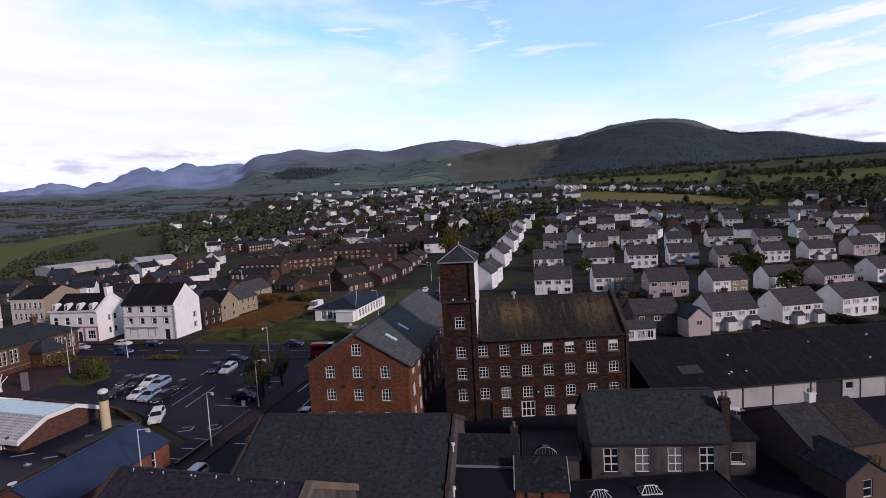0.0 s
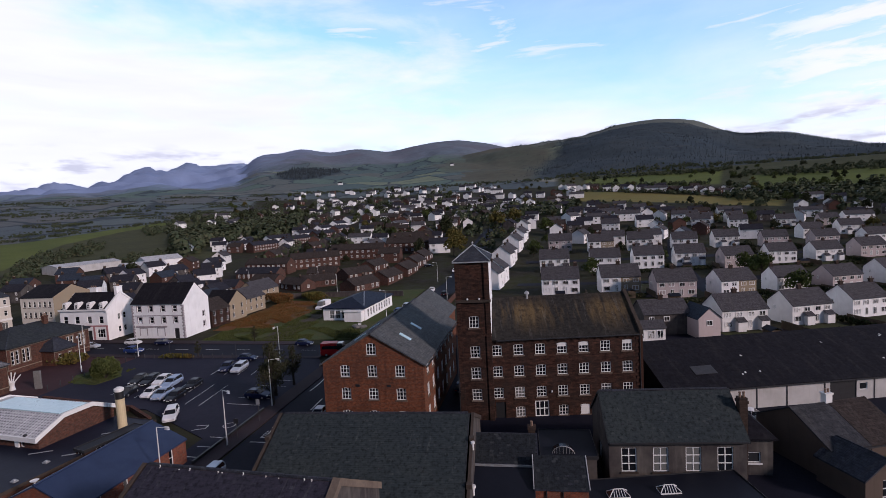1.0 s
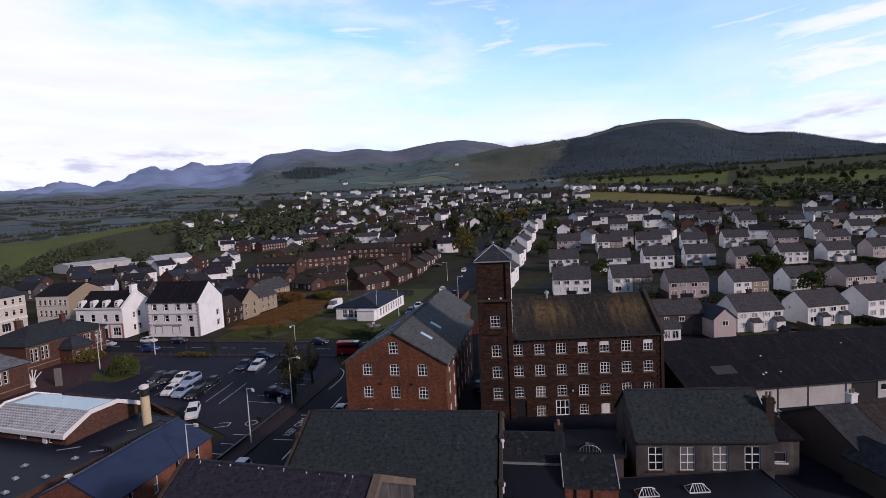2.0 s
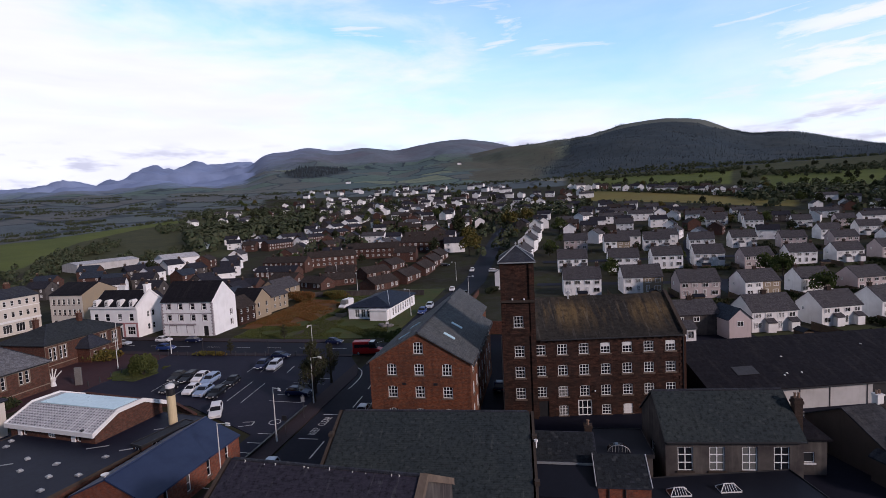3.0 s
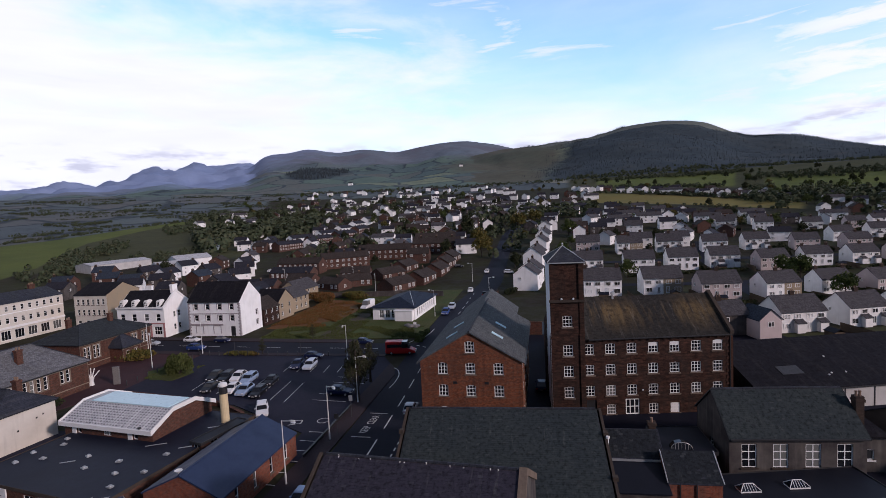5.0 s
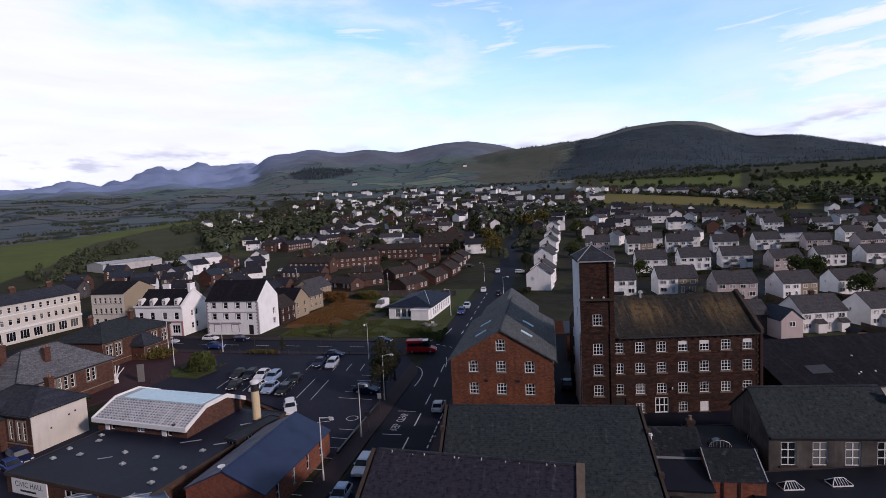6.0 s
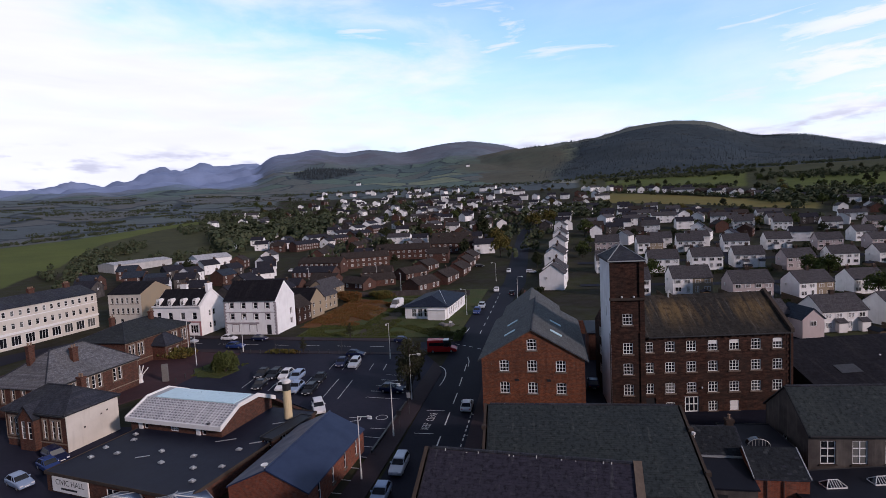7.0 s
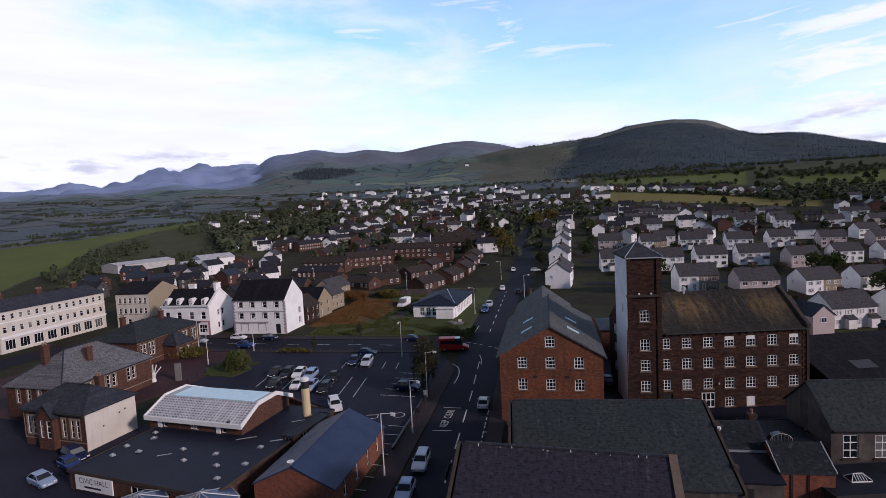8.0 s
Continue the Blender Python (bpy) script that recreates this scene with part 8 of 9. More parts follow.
def woods():
    """Belts of trees and hedgerows too far off to tell apart."""
    rng = random.Random(55)
    bm_verts, bm_faces = [], []

    def spray(x, y, h, w, n, s):
        z = land(x, y)[0]
        tall = h * 0.56
        for _ in range(n):
            a, up = rng.uniform(0, 6.283), rng.uniform(-0.55, 1.0)
            flat = math.sqrt(max(0.0, 1.0 - up * up))
            out = Vector((flat * math.cos(a), flat * math.sin(a), up))
            k = rng.uniform(0.72, 1.08)
            c = Vector((x + out.x * w * k, y + out.y * w * k, z + h * 0.46 + out.z * tall * k))
            tilt = (out + Vector((rng.uniform(-0.5, 0.5), rng.uniform(-0.5, 0.5), rng.uniform(-0.3, 0.5)))).to_track_quat("Z", "Y").to_matrix()
            q = s * rng.uniform(0.7, 1.5)
            i = len(bm_verts)
            for p in ((-q, -q * 0.6, 0), (q * 0.4, -q * 0.8, q * 0.1), (q, q * 0.3, 0), (-q * 0.2, q * 0.9, q * 0.1)):
                bm_verts.append(c + tilt @ Vector(p))
            bm_faces.append((i, i + 1, i + 2, i + 3))

    def belt(az0, r0, az1, r1, n, h, wide):
        for i in range(n):
            t = rng.random()
            az, r = az0 + (az1 - az0) * t + rng.gauss(0, 0.15), r0 + (r1 - r0) * t + rng.gauss(0, wide)
            x, y = CENTRE[0] + r * math.sin(radians(az)), CENTRE[1] + r * math.cos(radians(az))
            k = rng.uniform(0.5, 1.2)
            spray(x, y, h * k, h * 0.55 * k, 40, h * 0.15)

    # the wood above the terraces, belts across the western fields, hedges below the hill
    belt(-43, 300, -36, 315, 40, 2.6, 10)
    belt(-37, 360, -25, 440, 300, 7.5, 22)
    belt(-40, 440, -33, 500, 60, 4, 20)
    belt(-49, 300, -43, 380, 110, 2.8, 16)
    belt(-52, 262, -46, 300, 60, 3, 12)
    belt(-54, 412, -36, 534, 150, 2.0, 2)
    belt(-37, 530, -28, 560, 160, 5, 14)
    belt(3, 872, 34, 905, 420, 4, 18)
    belt(-30, 520, -8, 640, 170, 5, 60)
    belt(-26, 810, 4, 845, 330, 3.0, 12)
    belt(6, 626, 24, 456, 90, 4, 4)
    belt(6, 500, 24, 398, 26, 2.5, 5)
    belt(6, 705, 18, 625, 90, 3.5, 5)
    belt(6, 806, 20, 800, 160, 4.5, 10)
    belt(20, 520, 36, 430, 300, 6, 34)
    belt(20, 700, 38, 690, 300, 5, 20)
    belt(-8, 430, 6, 440, 130, 7, 30)
    belt(4, 360, 30, 340, 55, 4.0, 30)
    belt(-30, 300, 0, 330, 120, 5, 40)
    # broken hedges and copses across the western valley
    for _ in range(120):
        az, r = rng.uniform(-55, -28), 450 + 390 * rng.random() ** 0.8
        if r < between(az, ((-60, 380), (-50.4, 430), (-45.2, 470), (-39.1, 522), (-28.0, 540))):
            continue
        d_az, d_r = rng.uniform(0.8, 3.6), rng.uniform(-26, 26)
        belt(az, r, az + d_az, r + d_r, int(6 + d_az * 9), rng.uniform(0.9, 2.1), rng.choice((0.8, 1.2, 6.0)))
    data = bpy.data.meshes.new("woods")
    data.from_pydata(bm_verts, [], bm_faces)
    data.materials.append(MATS["woodleaf"])
    data.update()
    tagged(new("woods", data), "dark belts of trees and hedgerows on the fields", "trees", kind="stuff")


MATS["woodleaf"] = leaves("wood_leaves", (0.042, 0.06, 0.034), (0.064, 0.078, 0.042), (0.086, 0.08, 0.046), 0.08)
woods()


def conifers():
    """Spruce on the hill's shoulder and ridge, as small cones with ragged skirts."""
    rng = random.Random(77)
    verts, faces = [], []

    def spruce(x, y, h):
        z = land(x, y)[0] - 0.5
        for k in range(3):
            r0, z0, z1 = h * 0.2 * (1 - 0.28 * k), z + h * (0.06 + 0.27 * k), z + h * (0.5 + 0.25 * k)
            i = len(verts)
            n = 6
            for j in range(n):
                a = 6.283 * j / n + rng.uniform(-0.3, 0.3)
                verts.append((x + r0 * rng.uniform(0.7, 1.2) * math.cos(a), y + r0 * rng.uniform(0.7, 1.2) * math.sin(a), z0))
            verts.append((x, y, z1))
            for j in range(n):
                faces.append((i + j, i + (j + 1) % n, i + n))

    for _ in range(5200):
        az = rng.uniform(-2, 34)
        t = rng.random()
        r = FOOT + (1700 - FOOT) * (0.08 + 0.9 * t)
        x, y = CENTRE[0] + r * math.sin(radians(az)), CENTRE[1] + r * math.cos(radians(az))
        z, kind, tt = land(x, y)
        if kind == 1 and slope_shares(x, y, kind, tt)[2] > 0.55 and slope_shares(x, y, kind, tt)[3] < 0.45:
            spruce(x, y, rng.uniform(2.2, 4.4))
    for _ in range(900):
        t = rng.uniform(0.08, 0.8)
        r = FOOT + (1700 - FOOT) * t
        az = 0.5 + 4 * t + rng.gauss(0.6, 1.1)
        x, y = CENTRE[0] + r * math.sin(radians(az)), CENTRE[1] + r * math.cos(radians(az))
        if land(x, y)[1] == 1:
            spruce(x, y, rng.uniform(2, 4))
    for _ in range(1500):
        az, r = rng.uniform(-28.5, -20), rng.uniform(1150, 1650)
        x, y = CENTRE[0] + r * math.sin(radians(az)), CENTRE[1] + r * math.cos(radians(az))
        z, kind, tt = land(x, y)
        if kind == 2 and slope_shares(x, y, kind, tt)[2] > 0.6:
            spruce(x, y, rng.uniform(5, 9))
    for _ in range(220):
        az = rng.uniform(-2.2, 4.8) if rng.random() < 0.7 else rng.uniform(6, 9)
        r = 1690 + rng.uniform(-25, 6)
        spruce(CENTRE[0] + r * math.sin(radians(az)), CENTRE[1] + r * math.cos(radians(az)), rng.uniform(4, 8))
    for _ in range(800):
        az = rng.uniform(19, 34)
        r = 1690 + rng.uniform(-25, 6)
        spruce(CENTRE[0] + r * math.sin(radians(az)), CENTRE[1] + r * math.cos(radians(az)), rng.uniform(4, 6))
    data = bpy.data.meshes.new("conifers")
    data.from_pydata(verts, [], faces)
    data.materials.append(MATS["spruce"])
    data.update()
    tagged(new("conifers", data), "dark conifer plantation on the hillside", "trees", kind="stuff")


# hillside haze painted into the needles as blue-grey
MATS["spruce"] = leaves("hazy_spruce_needles", (0.03, 0.043, 0.053), (0.042, 0.053, 0.06), (0.054, 0.06, 0.062), 0.05)
conifers()


def shrub(name, x, y, rx, ry, h, mat, n, leaf, label, seed, category="bush"):
    rng = random.Random(seed)
    top = thing(name, on_land(x, y), label, category)
    bm = bmesh.new()
    for k in range(7):
        a = k * 0.9
        bar(bm, (0, 0, 0), (math.cos(a) * rx * 0.5, math.sin(a) * ry * 0.5, h * 0.6), 0.05, 5)
    part("stems", bm, "bark", top)
    bm = bmesh.new()
    for k in range(12):
        c = (rng.uniform(-0.6, 0.6) * rx, rng.uniform(-0.6, 0.6) * ry, h * rng.uniform(0.3, 0.7))
        leaf_cloud(bm, rng, n // 12, c, (rx * 0.45, ry * 0.45, h * 0.33), leaf, 0.5)
    part("foliage", bm, mat, top)


def garden_hedges():
    """Clipped hedges along the gardens of the estate."""
    rng = random.Random(91)
    bm = bmesh.new()
    for k in range(9):
        leaf_cloud(bm, rng, 46, (-4.4 + 1.1 * k, 0, 0.65 + rng.uniform(-0.1, 0.15)), (0.75, 0.45, 0.62), 0.24, 0.5)
    first = solid("garden_hedge", bm, "hedgeleaf", "dark clipped hedge along a garden", "hedge", "garden hedges", m=Matrix.Identity(4))
    places = []
    for i, (x, y, yaw) in enumerate(SEMI_PLOTS):
        c, s = math.cos(radians(yaw)), math.sin(radians(yaw))
        places.append((x + 11.2 * s, y - 11.2 * c, yaw + rng.uniform(-4, 4)))
        if i % 2:
            places.append((x + 5.9 * c + 5.5 * s, y + 5.9 * s - 5.5 * c, yaw + 90))
    for x, y, yaw in places[1:]:
        copy_thing(first, on_land(x, y, yaw))
    first.matrix_basis = on_land(*places[0])


MATS["hedgeleaf"] = leaves("hedge_leaves", (0.022, 0.032, 0.012), (0.04, 0.05, 0.018), (0.05, 0.045, 0.02))
garden_hedges()

shrub("round_bush", -74.6, 72.6, 2.3, 2.3, 4.0, "olive", 5200, 0.13, "large rounded olive green bush at the car park", 5)
shrub("hedge", -90.6, 80.6, 4.6, 1.6, 2.0, "autumn", 1400, 0.2, "low mixed hedge in front of the school", 6, "hedge")
shrub("shrubbery", -84.0, 56.5, 2.4, 2.4, 1.8, "darkleaf", 1000, 0.2, "dark shrubs beside the yard", 7, "shrub")
shrub("shrubbery", -70.0, 84.4, 4.0, 0.8, 0.9, "autumn", 900, 0.14, "low verge planting along the car park", 8, "shrub")
shrub("shrubbery", -36.9, 96.8, 1.2, 5.0, 1.6, "leaf", 900, 0.18, "roadside shrubs at the crossroads", 15, "shrub")
shrub("garden_bush", 28.0, 48.8, 1.6, 1.4, 1.8, "gold", 1000, 0.14, "yellow-green garden bush beside the wing", 16, "bush")
shrub("bramble_bank", -77.5, 140.5, 5.5, 3.5, 3.4, "rust", 5200, 0.17, "russet autumn thicket on the vacant lot", 9, "thicket")
shrub("bramble_bank", -69.5, 144.0, 5.0, 3.0, 2.6, "autumn", 3600, 0.17, "yellowing thicket beside the lot", 10, "thicket")
shrub("bramble_bank", -72.5, 120.0, 4.6, 10.0, 0.55, "rust", 7000, 0.12, "low russet bracken on the lot", 11, "bracken")
shrub("bramble_bank", -67.4, 125.5, 4.2, 8.5, 0.5, "rust", 6000, 0.12, "low russet bracken on the lot", 12, "bracken")
shrub("garden_hedge", -21.5, 150.5, 2.2, 4.5, 1.6, "darkleaf", 1000, 0.25, "dark hedge round a garden", 13, "hedge")
shrub("garden_hedge", -20.0, 186.0, 2.5, 7.0, 2.0, "darkleaf", 1100, 0.3, "dark hedge round a garden", 14, "hedge")


def tufts(name, area, n, tall, material, label, seed, patch=0.0):
    """Rough blades standing in tufts over a rectangle of ground (x0, x1, y0, y1)."""
    rng = random.Random(seed)
    verts, faces = [], []
    while n:
        x, y = rng.uniform(area[0], area[1]), rng.uniform(area[2], area[3])
        n -= 1
        if noise.noise((x * 0.22, y * 0.22, seed)) < patch:
            continue
        z = land(x, y)[0] + 0.04
        for _ in range(4):
            a, h = rng.uniform(0, 6.283), tall * rng.uniform(0.5, 1.3)
            c, q = (x + rng.uniform(-0.15, 0.15), y + rng.uniform(-0.15, 0.15)), 0.09
            i = len(verts)
            verts += [(c[0] - q * math.cos(a), c[1] - q * math.sin(a), z), (c[0] + q * math.cos(a), c[1] + q * math.sin(a), z), (c[0] + rng.uniform(-0.3, 0.3) * h, c[1] + rng.uniform(-0.3, 0.3) * h, z + h)]
            faces.append((i, i + 1, i + 2))
    data = bpy.data.meshes.new(name)
    data.from_pydata(verts, [], faces)
    data.materials.append(MATS[material])
    data.update()
    tagged(new(name, data), label, "grass", kind="stuff")


tufts("grass_tufts", (-74.0, -38.5, 97.5, 108.0), 5200, 0.26, "olive", "rough olive grass along the verge of the lot", 41, -0.15)
tufts("grass_tufts", (-62.0, -54.0, 108.0, 146.0), 3600, 0.3, "olive", "long rough grass across the lot", 42, -0.1)
tufts("grass_tufts", (-80.0, -73.4, 70.2, 77.6), 900, 0.16, "olive", "short green grass round the bush", 44, -0.2)
tufts("bracken_tufts", (-77.5, -62.5, 107.0, 140.0), 5200, 0.42, "rust", "dead russet bracken standing on the lot", 43, -0.05)

# ---------------------------------------------------------------- vehicles
def car_paint(name, c, metal=0.3):
    if name not in MATS:
        n = Nodes(name)
        g = n.noise(1.2, 4, 0.6)
        col = n.mix(n.ramp(g, 0.45, 0.8, 0.0, 0.25), c, tuple(v * 0.6 for v in c))
        MATS[name] = n.done(col, n.ramp(g, 0.3, 0.8, 0.3, 0.5), metal=metal * 0.5, spec=0.12)
        MATS[name].node_tree.nodes["Principled BSDF"].inputs["Coat Weight"].default_value = 0.12
    return name


def loft(bm, sections):
    """Skins rings of equal length; closes both ends."""
    rows = [[bm.verts.new(p) for p in s] for s in sections]
    n = len(rows[0])
    for a, b in zip(rows, rows[1:]):
        for i in range(n):
            bm.faces.new((a[i], a[(i + 1) % n], b[(i + 1) % n], b[i]))
    bm.faces.new(rows[0][::-1])
    bm.faces.new(rows[-1])


def car(name, paint, label, length=4.2, width=1.75, height=1.45, van=False, estate=False):
    """A car along local y, nose towards -y."""
    top = thing(name, Matrix.Identity(4), label, "van" if van else "car", "parked vehicles")
    l, w = length / 2, width / 2
    bonnet, belt = (0.98 if van else 0.86), (1.15 if van else 0.92)
    bm = bmesh.new()
    shape = [(-l, 0.3, 0.55, 0.82), (-l + 0.12, 0.22, 0.68, 0.96), (-l + 0.6, 0.2, bonnet * 0.92, 1.0), (-l * 0.42, 0.2, belt, 1.0), (0, 0.2, belt, 1.0), (l * 0.6, 0.2, belt, 1.0), (l - 0.15, 0.22, belt * 0.98, 0.96), (l, 0.32, belt * 0.8, 0.86)]
    secs = []
    for y, z0, z1, k in shape:
        q = w * k
        secs.append([(-q * 0.92, y, z0), (q * 0.92, y, z0), (q, y, z0 + 0.2), (q, y, z1 - 0.12), (q * 0.9, y, z1), (-q * 0.9, y, z1), (-q, y, z1 - 0.12), (-q, y, z0 + 0.2)])
    loft(bm, secs)
    part("body", bm, paint, top)
    # cabin: glass below, roof panel above
    front, back = (-l * 0.62, l * 0.97) if van else ((-l * 0.42, l * 0.95) if estate else (-l * 0.42, l * 0.86))
    rf, rb = front + (0.45 if van else 0.75), back - (0.1 if van else (0.25 if estate else 0.55))
    bm = bmesh.new()
    if van:
        gl = rf + 1.0
        secs = [[(-w * 0.9, y, z0), (w * 0.9, y, z0), (w * k, y, z1), (-w * k, y, z1)] for y, z0, z1, k in ((front, belt - 0.02, belt + 0.02, 0.85), (rf, belt - 0.02, height - 0.06, 0.8), (gl, belt - 0.02, height - 0.06, 0.8))]
        loft(bm, secs)
        part("windscreen", bm, "carglass", top)
        bm = bmesh.new()
        secs = [[(-w, y, belt - 0.1), (w, y, belt - 0.1), (w * 0.98, y, height - 0.15), (w * 0.86, y, height), (-w * 0.86, y, height), (-w * 0.98, y, height - 0.15)] for y in (gl + 0.02, back)]
        loft(bm, secs)
        part("cargo_body", bm, paint, top)
    else:
        secs = [[(-w * 0.9, y, z0), (w * 0.9, y, z0), (w * k, y, z1), (-w * k, y, z1)] for y, z0, z1, k in ((front, belt - 0.04, belt + 0.02, 0.86), (rf, belt - 0.04, height - 0.06, 0.74), (rb, belt - 0.04, height - 0.06, 0.72), (back, belt - 0.04, belt + 0.02, 0.84))]
        loft(bm, secs)
        part("glazing", bm, "carglass", top)
        bm = bmesh.new()
        secs = [[(-w * k, y, z), (w * k, y, z), (w * k * 0.9, y, z + 0.06), (-w * k * 0.9, y, z + 0.06)] for y, z, k in ((rf - 0.1, height - 0.12, 0.76), (rf + 0.2, height - 0.06, 0.75), (rb - 0.2, height - 0.06, 0.73), (rb + 0.1, height - 0.11, 0.74))]
        loft(bm, secs)
        roof = part("roof", bm, paint, top)
        for s in (-1, 1):
            for y0, y1, r in ((front, rf, 0.035), (back, rb, 0.05), (0.1, 0.12, 0.035)):
                bm = bmesh.new()
                bar(bm, (s * w * 0.87, y0, belt), (s * w * 0.75, y1, height - 0.08), r, 5)
                part("pillar", bm, paint, roof)
    for s in (-1, 1):
        for y in (-l * 0.62, l * 0.6):
            bm = bmesh.new()
            m = pose(s * (w - 0.1), y, 0.31, 0, 90, 0)
            turned(bm, 0, 0, [(0.26, -0.1), (0.31, -0.07), (0.31, 0.07), (0.26, 0.1)], 14)
            wheel = part("wheel", bm, "tyre", top, m=m)
            bm = bmesh.new()
            turned(bm, 0, 0, [(0.19, 0.098), (0.19, 0.112), (0.05, 0.12)] if s > 0 else [(0.05, -0.12), (0.19, -0.112), (0.19, -0.098)], 10)
            part("rim", bm, "alloy", wheel)
        bm = bmesh.new()
        box(bm, s * w * 0.66 - 0.16, s * w * 0.66 + 0.16, -l - 0.01, -l + 0.12, 0.52, 0.66)
        part("headlight", bm, "lens", top)
        bm = bmesh.new()
        box(bm, s * w * 0.7 - 0.12, s * w * 0.7 + 0.12, l - 0.1, l + 0.01, belt * 0.62, belt * 0.8)
        part("tail_light", bm, "redlens", top)
        bm = bmesh.new()
        box(bm, s * (w + 0.06) - 0.08, s * (w + 0.06) + 0.08, front + 0.45, front + 0.58, belt, belt + 0.12)
        part("wing_mirror", bm, paint, top)
    for y in (-l - 0.012, l - 0.02):
        bm = bmesh.new()
        box(bm, -0.26, 0.26, y, y + 0.03, 0.4, 0.5)
        part("plate", bm, "trim", top)
    return top


PAINTS = {
    "white": ("white_car_paint", (0.75, 0.75, 0.76), 0.0), "silver": ("silver_car_paint", (0.5, 0.54, 0.6), 0.5), "blue": ("blue_car_paint", (0.03, 0.06, 0.2), 0.3),
    "black": ("black_car_paint", (0.012, 0.013, 0.018), 0.2), "navy": ("navy_car_paint", (0.014, 0.02, 0.06), 0.3), "paleblue": ("pale_blue_car_paint", (0.3, 0.38, 0.52), 0.4), "red": ("red_car_paint", (0.4, 0.02, 0.02), 0.2),
}
CARS = [
    ("black", -66.3, 70.6, 6), ("black", -64.0, 70.3, 6), ("black", -63.7, 65.4, 7), ("white", -61.9, 70.5, 5), ("paleblue", -59.5, 69.6, 6), ("white", -59.6, 65.2, 6),
    ("paleblue", -57.1, 64.6, 5), ("black", -54.5, 64.0, 6), ("black", -55.2, 69.0, 7), ("navy", -54.9, 77.4, 8), ("silver", -52.4, 77.2, 7), ("navy", -54.4, 83.0, 88),
    ("navy", -41.8, 65.0, 85), ("white", -50.0, 57.4, 30), ("navy", -81.0, 94.2, 90), ("white", -88.6, 94.4, 90), ("silver", -96.5, 91.5, 92), ("blue", -82.8, 88.0, 90), ("navy", -48.0, 93.0, 86), ("silver", -34.4, 43.2, 2),
    ("paleblue", -34.6, 37.6, 2), ("blue", -73.6, 39.0, 68), ("navy", -75.0, 41.0, 68), ("paleblue", -73.4, 35.6, 72), ("white", -29.7, 59.6, 182), ("blue", -36.4, 121.6, 2), ("silver", -36.0, 128.6, 2), ("white", -34.5, 155.0, 3),
    ("white", -33.0, 192.0, 2), ("black", -29.2, 148.0, 182), ("navy", -12.6, 69.0, 178), ("white", -24.2, 190.0, 80), ("white", 21.8, 60.6, 70), ("silver", 31.0, 59.5, 30), ("black", -46.0, 205.0, 90), ("white", -126.0, 195.5, 100),
]


def park_cars():
    made = {}
    for i, (colour, x, y, yaw) in enumerate(CARS):
        key = (colour, i % 3 == 1)
        k = 0.92 if x < -45 or y < 60 else 1.0
        m = on_land(x, y, yaw) @ Matrix.Translation((0, 0, 0.06)) @ Matrix.Diagonal((k, k, k, 1))
        if key not in made:
            name, c, metal = PAINTS[colour]
            kind = "estate" if key[1] else "hatchback"
            made[key] = car("car", car_paint(name, c, metal), f"parked {colour} {kind} car on asphalt".replace("paleblue", "pale blue"), 4.5 if key[1] else 4.1, 1.75, 1.45, estate=key[1])
            made[key].matrix_basis = m
        else:
            copy_thing(made[key], m)
    v = car("van", car_paint(*PAINTS["white"]), "white panel van parked on the grass lot", 5.2, 2.0, 2.3, van=True)
    v.matrix_basis = on_land(-60.2, 130.2, -10) @ Matrix.Translation((0, 0, 0.1))
    # passing minibus, placed so the warehouse hides it from the first views
    v = car("minibus", car_paint(*PAINTS["red"]), "red minibus by the crossroads, placed to fit the camera's view", 5.6, 2.0, 2.4, van=True)
    v.matrix_basis = on_land(-38.4, 86.3, 97) @ Matrix.Translation((0, 0, 0.06))
    bm = bmesh.new()
    for side in (-1, 1):
        box(bm, side * 0.99 - 0.02, side * 0.99 + 0.02, -1.4, 2.4, 1.35, 1.95)
    part("side_glass", bm, "carglass", v)


park_cars()


# ---------------------------------------------------------------- street furniture
def lamp_post(height, label, mat="lamp_white", arm=1.1, name="street_lamp"):
    top = thing(name, Matrix.Identity(4), label, "street lamp", "street lamps")
    bm = bmesh.new()
    turned(bm, 0, 0, [(0.1, 0), (0.1, 1.1), (0.065, 1.15), (0.045, height)], 10)
    part("post", bm, mat, top)
    bm = bmesh.new()
    bar(bm, (0, 0, height - 0.05), (0, -arm, height + 0.08), 0.04, 6)
    part("arm", bm, mat, top)
    bm = bmesh.new()
    m = pose(0, -arm - 0.25, height + 0.1, 90, 0, 0)
    turned(bm, 0, 0, [(0.05, -0.34), (0.11, -0.22), (0.11, 0.16), (0.04, 0.28)], 8, m)
    head = part("lamp_head", bm, "lamp_white", top)
    bm = bmesh.new()
    box(bm, -0.1, 0.1, -arm - 0.5, -arm - 0.05, height - 0.1, height - 0.04)
    part("lens", bm, "lens", head)
    return top


post = lamp_post(6.6, "pale grey street lamp post with short arm")
lamps = [(-37.2, 50.4, 60), (-37.6, 40.6, 80), (-47.2, 81.6, 0), (-38.0, 62.0, 90), (-79.2, 85.1, 180), (-92.4, 86.0, 180), (-38.6, 118.8, 260), (-27.0, 140.0, 90), (-36.4, 175.0, 270), (-83.0, 76.0, 40), (-66.0, 155.0, 10), (-80.0, 172.0, 10), (-104.0, 166.0, 10)]
for x, y, yaw in lamps[1:]:
    copy_thing(post, on_land(x, y, yaw))
post.matrix_basis = on_land(*lamps[0])


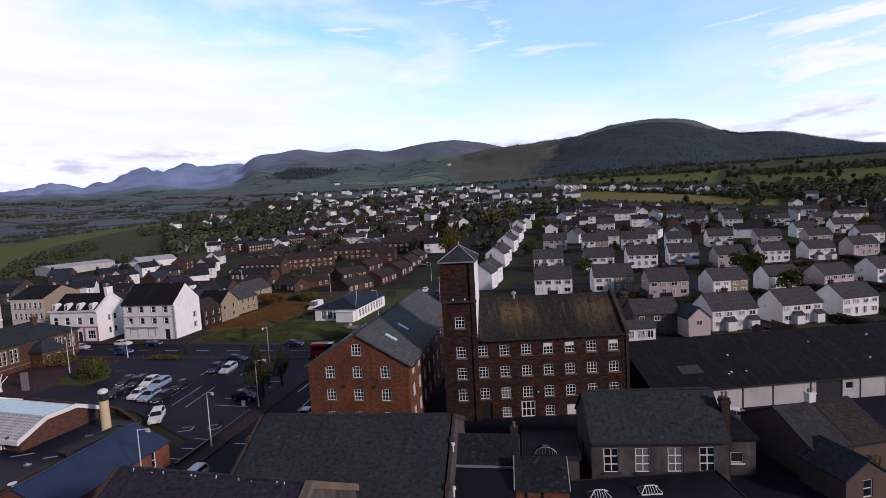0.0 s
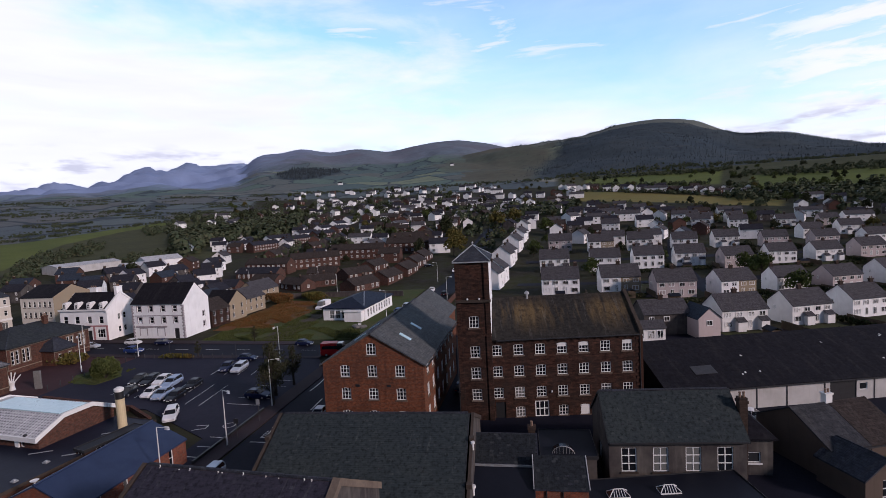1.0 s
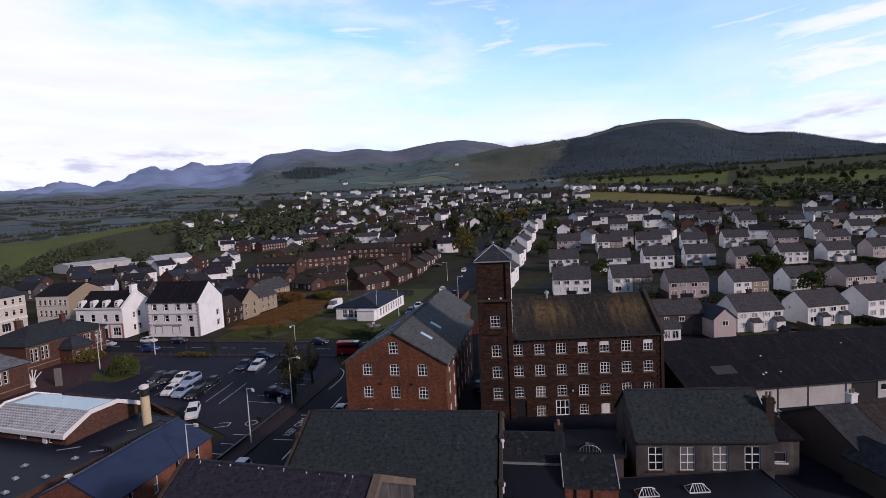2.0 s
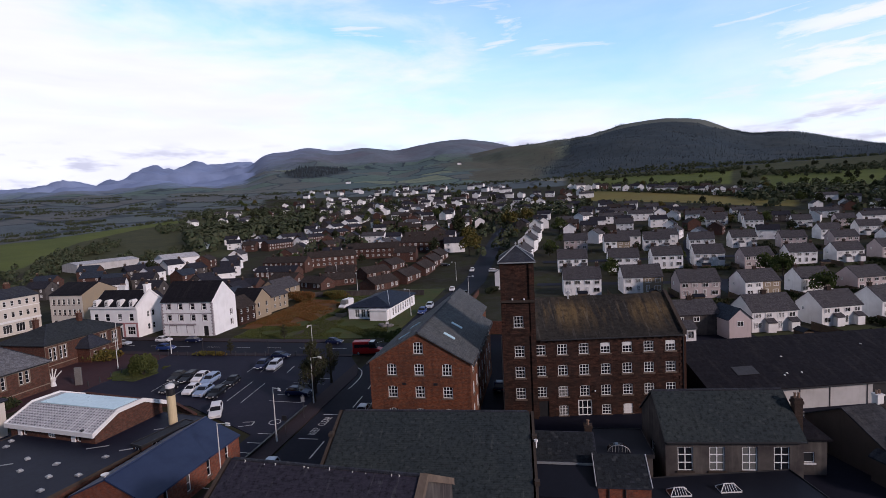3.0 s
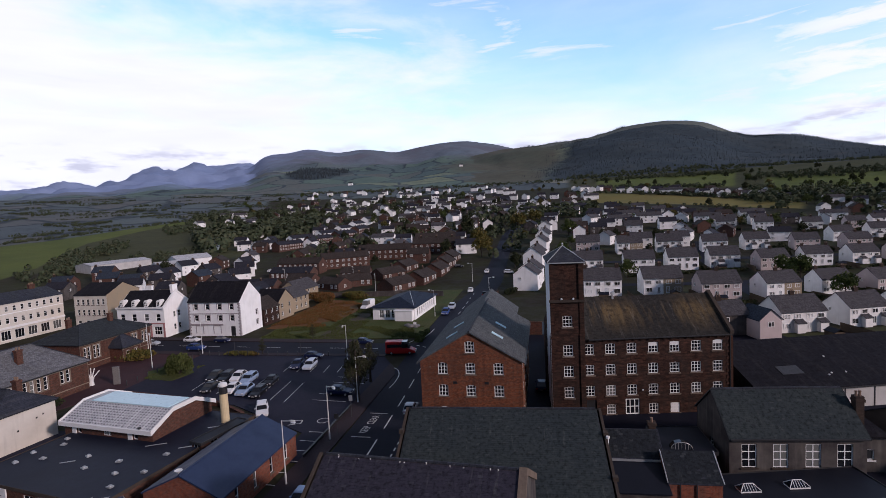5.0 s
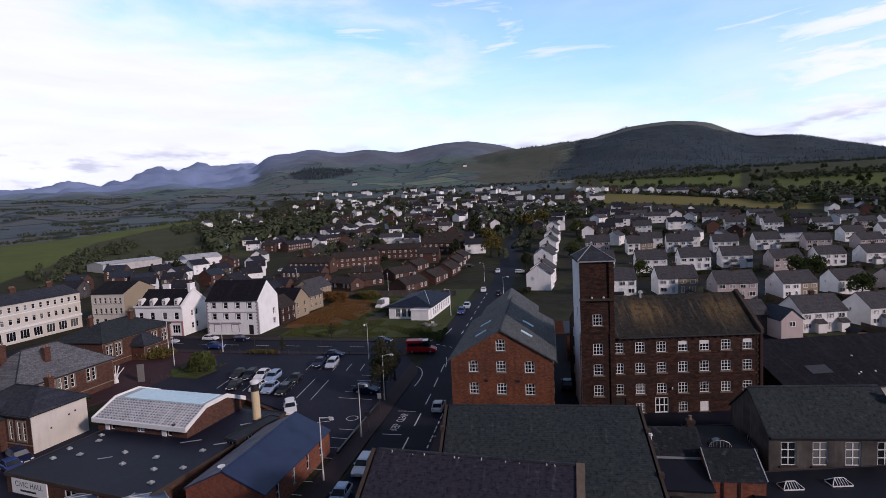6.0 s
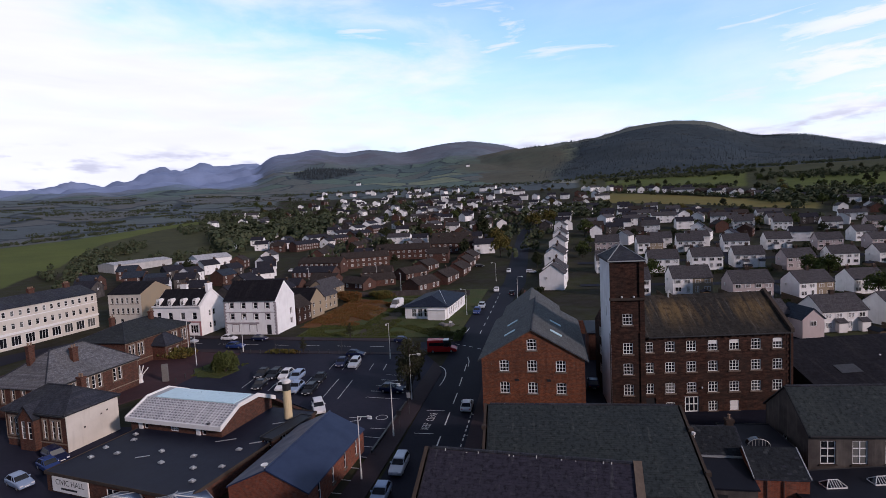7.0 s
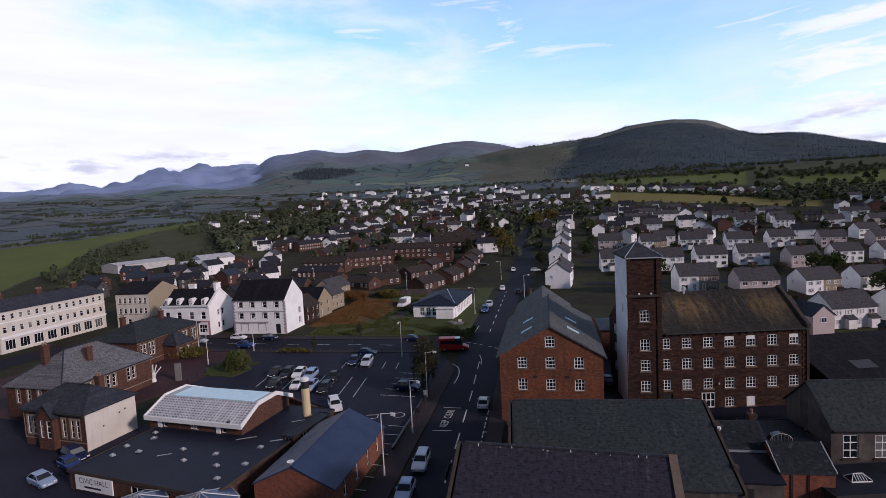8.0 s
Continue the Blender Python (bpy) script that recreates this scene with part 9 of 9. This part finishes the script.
def sign_pole(x, y, h, label, name="sign_pole", plate=None):
    top = thing(name, on_land(x, y, 0), label, "sign", "poles")
    bm = bmesh.new()
    bar(bm, (0, 0, 0), (0, 0, h), 0.045, 7)
    part("pole", bm, "darkmetal", top)
    if plate:
        bm = bmesh.new()
        box(bm, -plate[0] / 2, plate[0] / 2, -0.07, -0.045, h - plate[1], h)
        part("plate", bm, plate[2], top)


sign_pole(-36.9, 52.0, 2.6, "dark traffic sign pole at the kerb", plate=(0.6, 0.6, "black"))
sign_pole(-37.0, 57.0, 3.0, "grey pole with small plate", plate=(0.5, 0.7, "metal"))
sign_pole(-39.8, 103.0, 2.2, "small pale roadside sign on a pole", plate=(0.7, 0.5, "trim"))
for x in (-72, -66, -58):
    sign_pole(x, 85.0, 3.2, "slim dark pole along the car park", name="slim_pole")

# notice post and sculpture in the school yard
top = thing("yard_monolith", pose(-82.4, 67.4, 0, 0, 0, 20), "tall pale concrete slab standing in the yard", "monolith")
bm = bmesh.new()
box(bm, -0.5, 0.5, -0.2, 0.2, 0, 3.0)
bmesh.ops.bevel(bm, geom=bm.edges[:], offset=0.04, segments=1, affect="EDGES")
part("slab", bm, "kerb", top)
top = thing("hand_sculpture", pose(-86.6, 66.6, 0, 0, 0, 30) @ Matrix.Scale(0.9, 4), "white spread-fingered sculpture in the yard", "sculpture")
bm = bmesh.new()
turned(bm, 0, 0, [(0.5, 0), (0.35, 0.8), (0.55, 1.5)], 10)
for a in (-38, -18, 2, 20, 46):
    k = radians(a)
    bar(bm, (0.35 * math.sin(k), 0, 1.3), (2.0 * math.sin(k), 0, 1.3 + 2.0 * math.cos(k)), 0.1, 7)
part("form", bm, "trim", top)


def bollards(line, step, label):
    """A row of dark timber bollards with chamfered tops."""
    bm = bmesh.new()
    turned(bm, 0, 0, [(0.09, 0), (0.085, 0.8), (0.05, 0.9), (0.0, 0.91)], 8)
    first = solid("bollard", bm, "darkmetal", label, "bollard", "bollards round the car park")
    spots = subdivide(line, step)
    for x, y in spots[1:]:
        copy_thing(first, on_land(x, y))
    first.matrix_basis = on_land(*spots[0])


def low_wall(name, line, h, t, mat, label):
    top = thing(name, Matrix.Identity(4), label, "wall")
    for (x0, y0), (x1, y1) in zip(line, line[1:]):
        d = math.dist((x0, y0), (x1, y1))
        bm = bmesh.new()
        box(bm, 0, d, -t / 2, t / 2, -0.2, h - 0.1)
        box(bm, -0.02, d + 0.02, -t / 2 - 0.05, t / 2 + 0.05, h - 0.1, h)
        part("wall_length", bm, mat, top, m=pose(x0, y0, land(x0, y0)[0], 0, 0, math.degrees(math.atan2(y1 - y0, x1 - x0))))


bollards([(-80, 66.8), (-79, 84.0), (-52, 84.3)], 2.0, "short dark bollard at the edge of the car park")
# thin dark railing, built as a low black wall
low_wall("kerb_wall", [(-38.4, 46.0), (-38.4, 60.5)], 0.45, 0.14, "black", "low dark rail between the car park and the street, built as a wall")
low_wall("kerb_wall", [(-76.0, 62.6), (-58.0, 59.6), (-52.0, 56.0)], 0.7, 0.35, "brick", "low brick wall behind the civic hall")
low_wall("garden_wall", [(-78.0, 147.5), (-56.0, 150.0), (-42.0, 148.0)], 1.7, 0.3, "wallgrey", "grey block wall along the end of the grass lot")
low_wall("garden_wall", [(-26.0, 100.0), (-18.0, 101.0), (-4.0, 100.5)], 2.6, 0.3, "brick", "dark brick wall at the end of the lane")
low_wall("garden_wall", [(-25.8, 101.0), (-25.2, 148.0)], 1.4, 0.3, "brick", "brick garden wall along the street")


def boulders():
    rng = random.Random(3)
    for x, y in ((-40.6, 107.4), (-41.8, 106.9), (-42.8, 108.0)):
        bm = bmesh.new()
        bmesh.ops.create_icosphere(bm, subdivisions=2, radius=0.8)
        for v in bm.verts:
            v.co *= 1 + 0.35 * noise.noise(v.co * 1.3 + Vector((x, y, 0)))
            v.co.z *= 0.6
        solid("boulder", bm, "kerb", "grey boulder on the verge", "boulder", "boulders", m=pose(x, y, 0.3, 0, 0, rng.uniform(0, 180)))


boulders()
skip = thing("waste_skip", pose(30.2, 59.2, 0, 0, 0, 60), "dark blue waste skip in the yard", "skip")
bm = bmesh.new()
loft(bm, [[(-1.6, -0.8, 0), (1.2, -0.8, 0), (1.9, -0.8, 1.2), (-2.1, -0.8, 1.2)], [(-1.6, 0.8, 0), (1.2, 0.8, 0), (1.9, 0.8, 1.2), (-2.1, 0.8, 1.2)]])
part("body", bm, "navyskip", skip)
bm = bmesh.new()
for s in (-1, 1):
    bar(bm, (-2.1, s * 0.82, 1.2), (1.9, s * 0.82, 1.2), 0.05, 5)
part("rim", bm, "navyskip", skip)
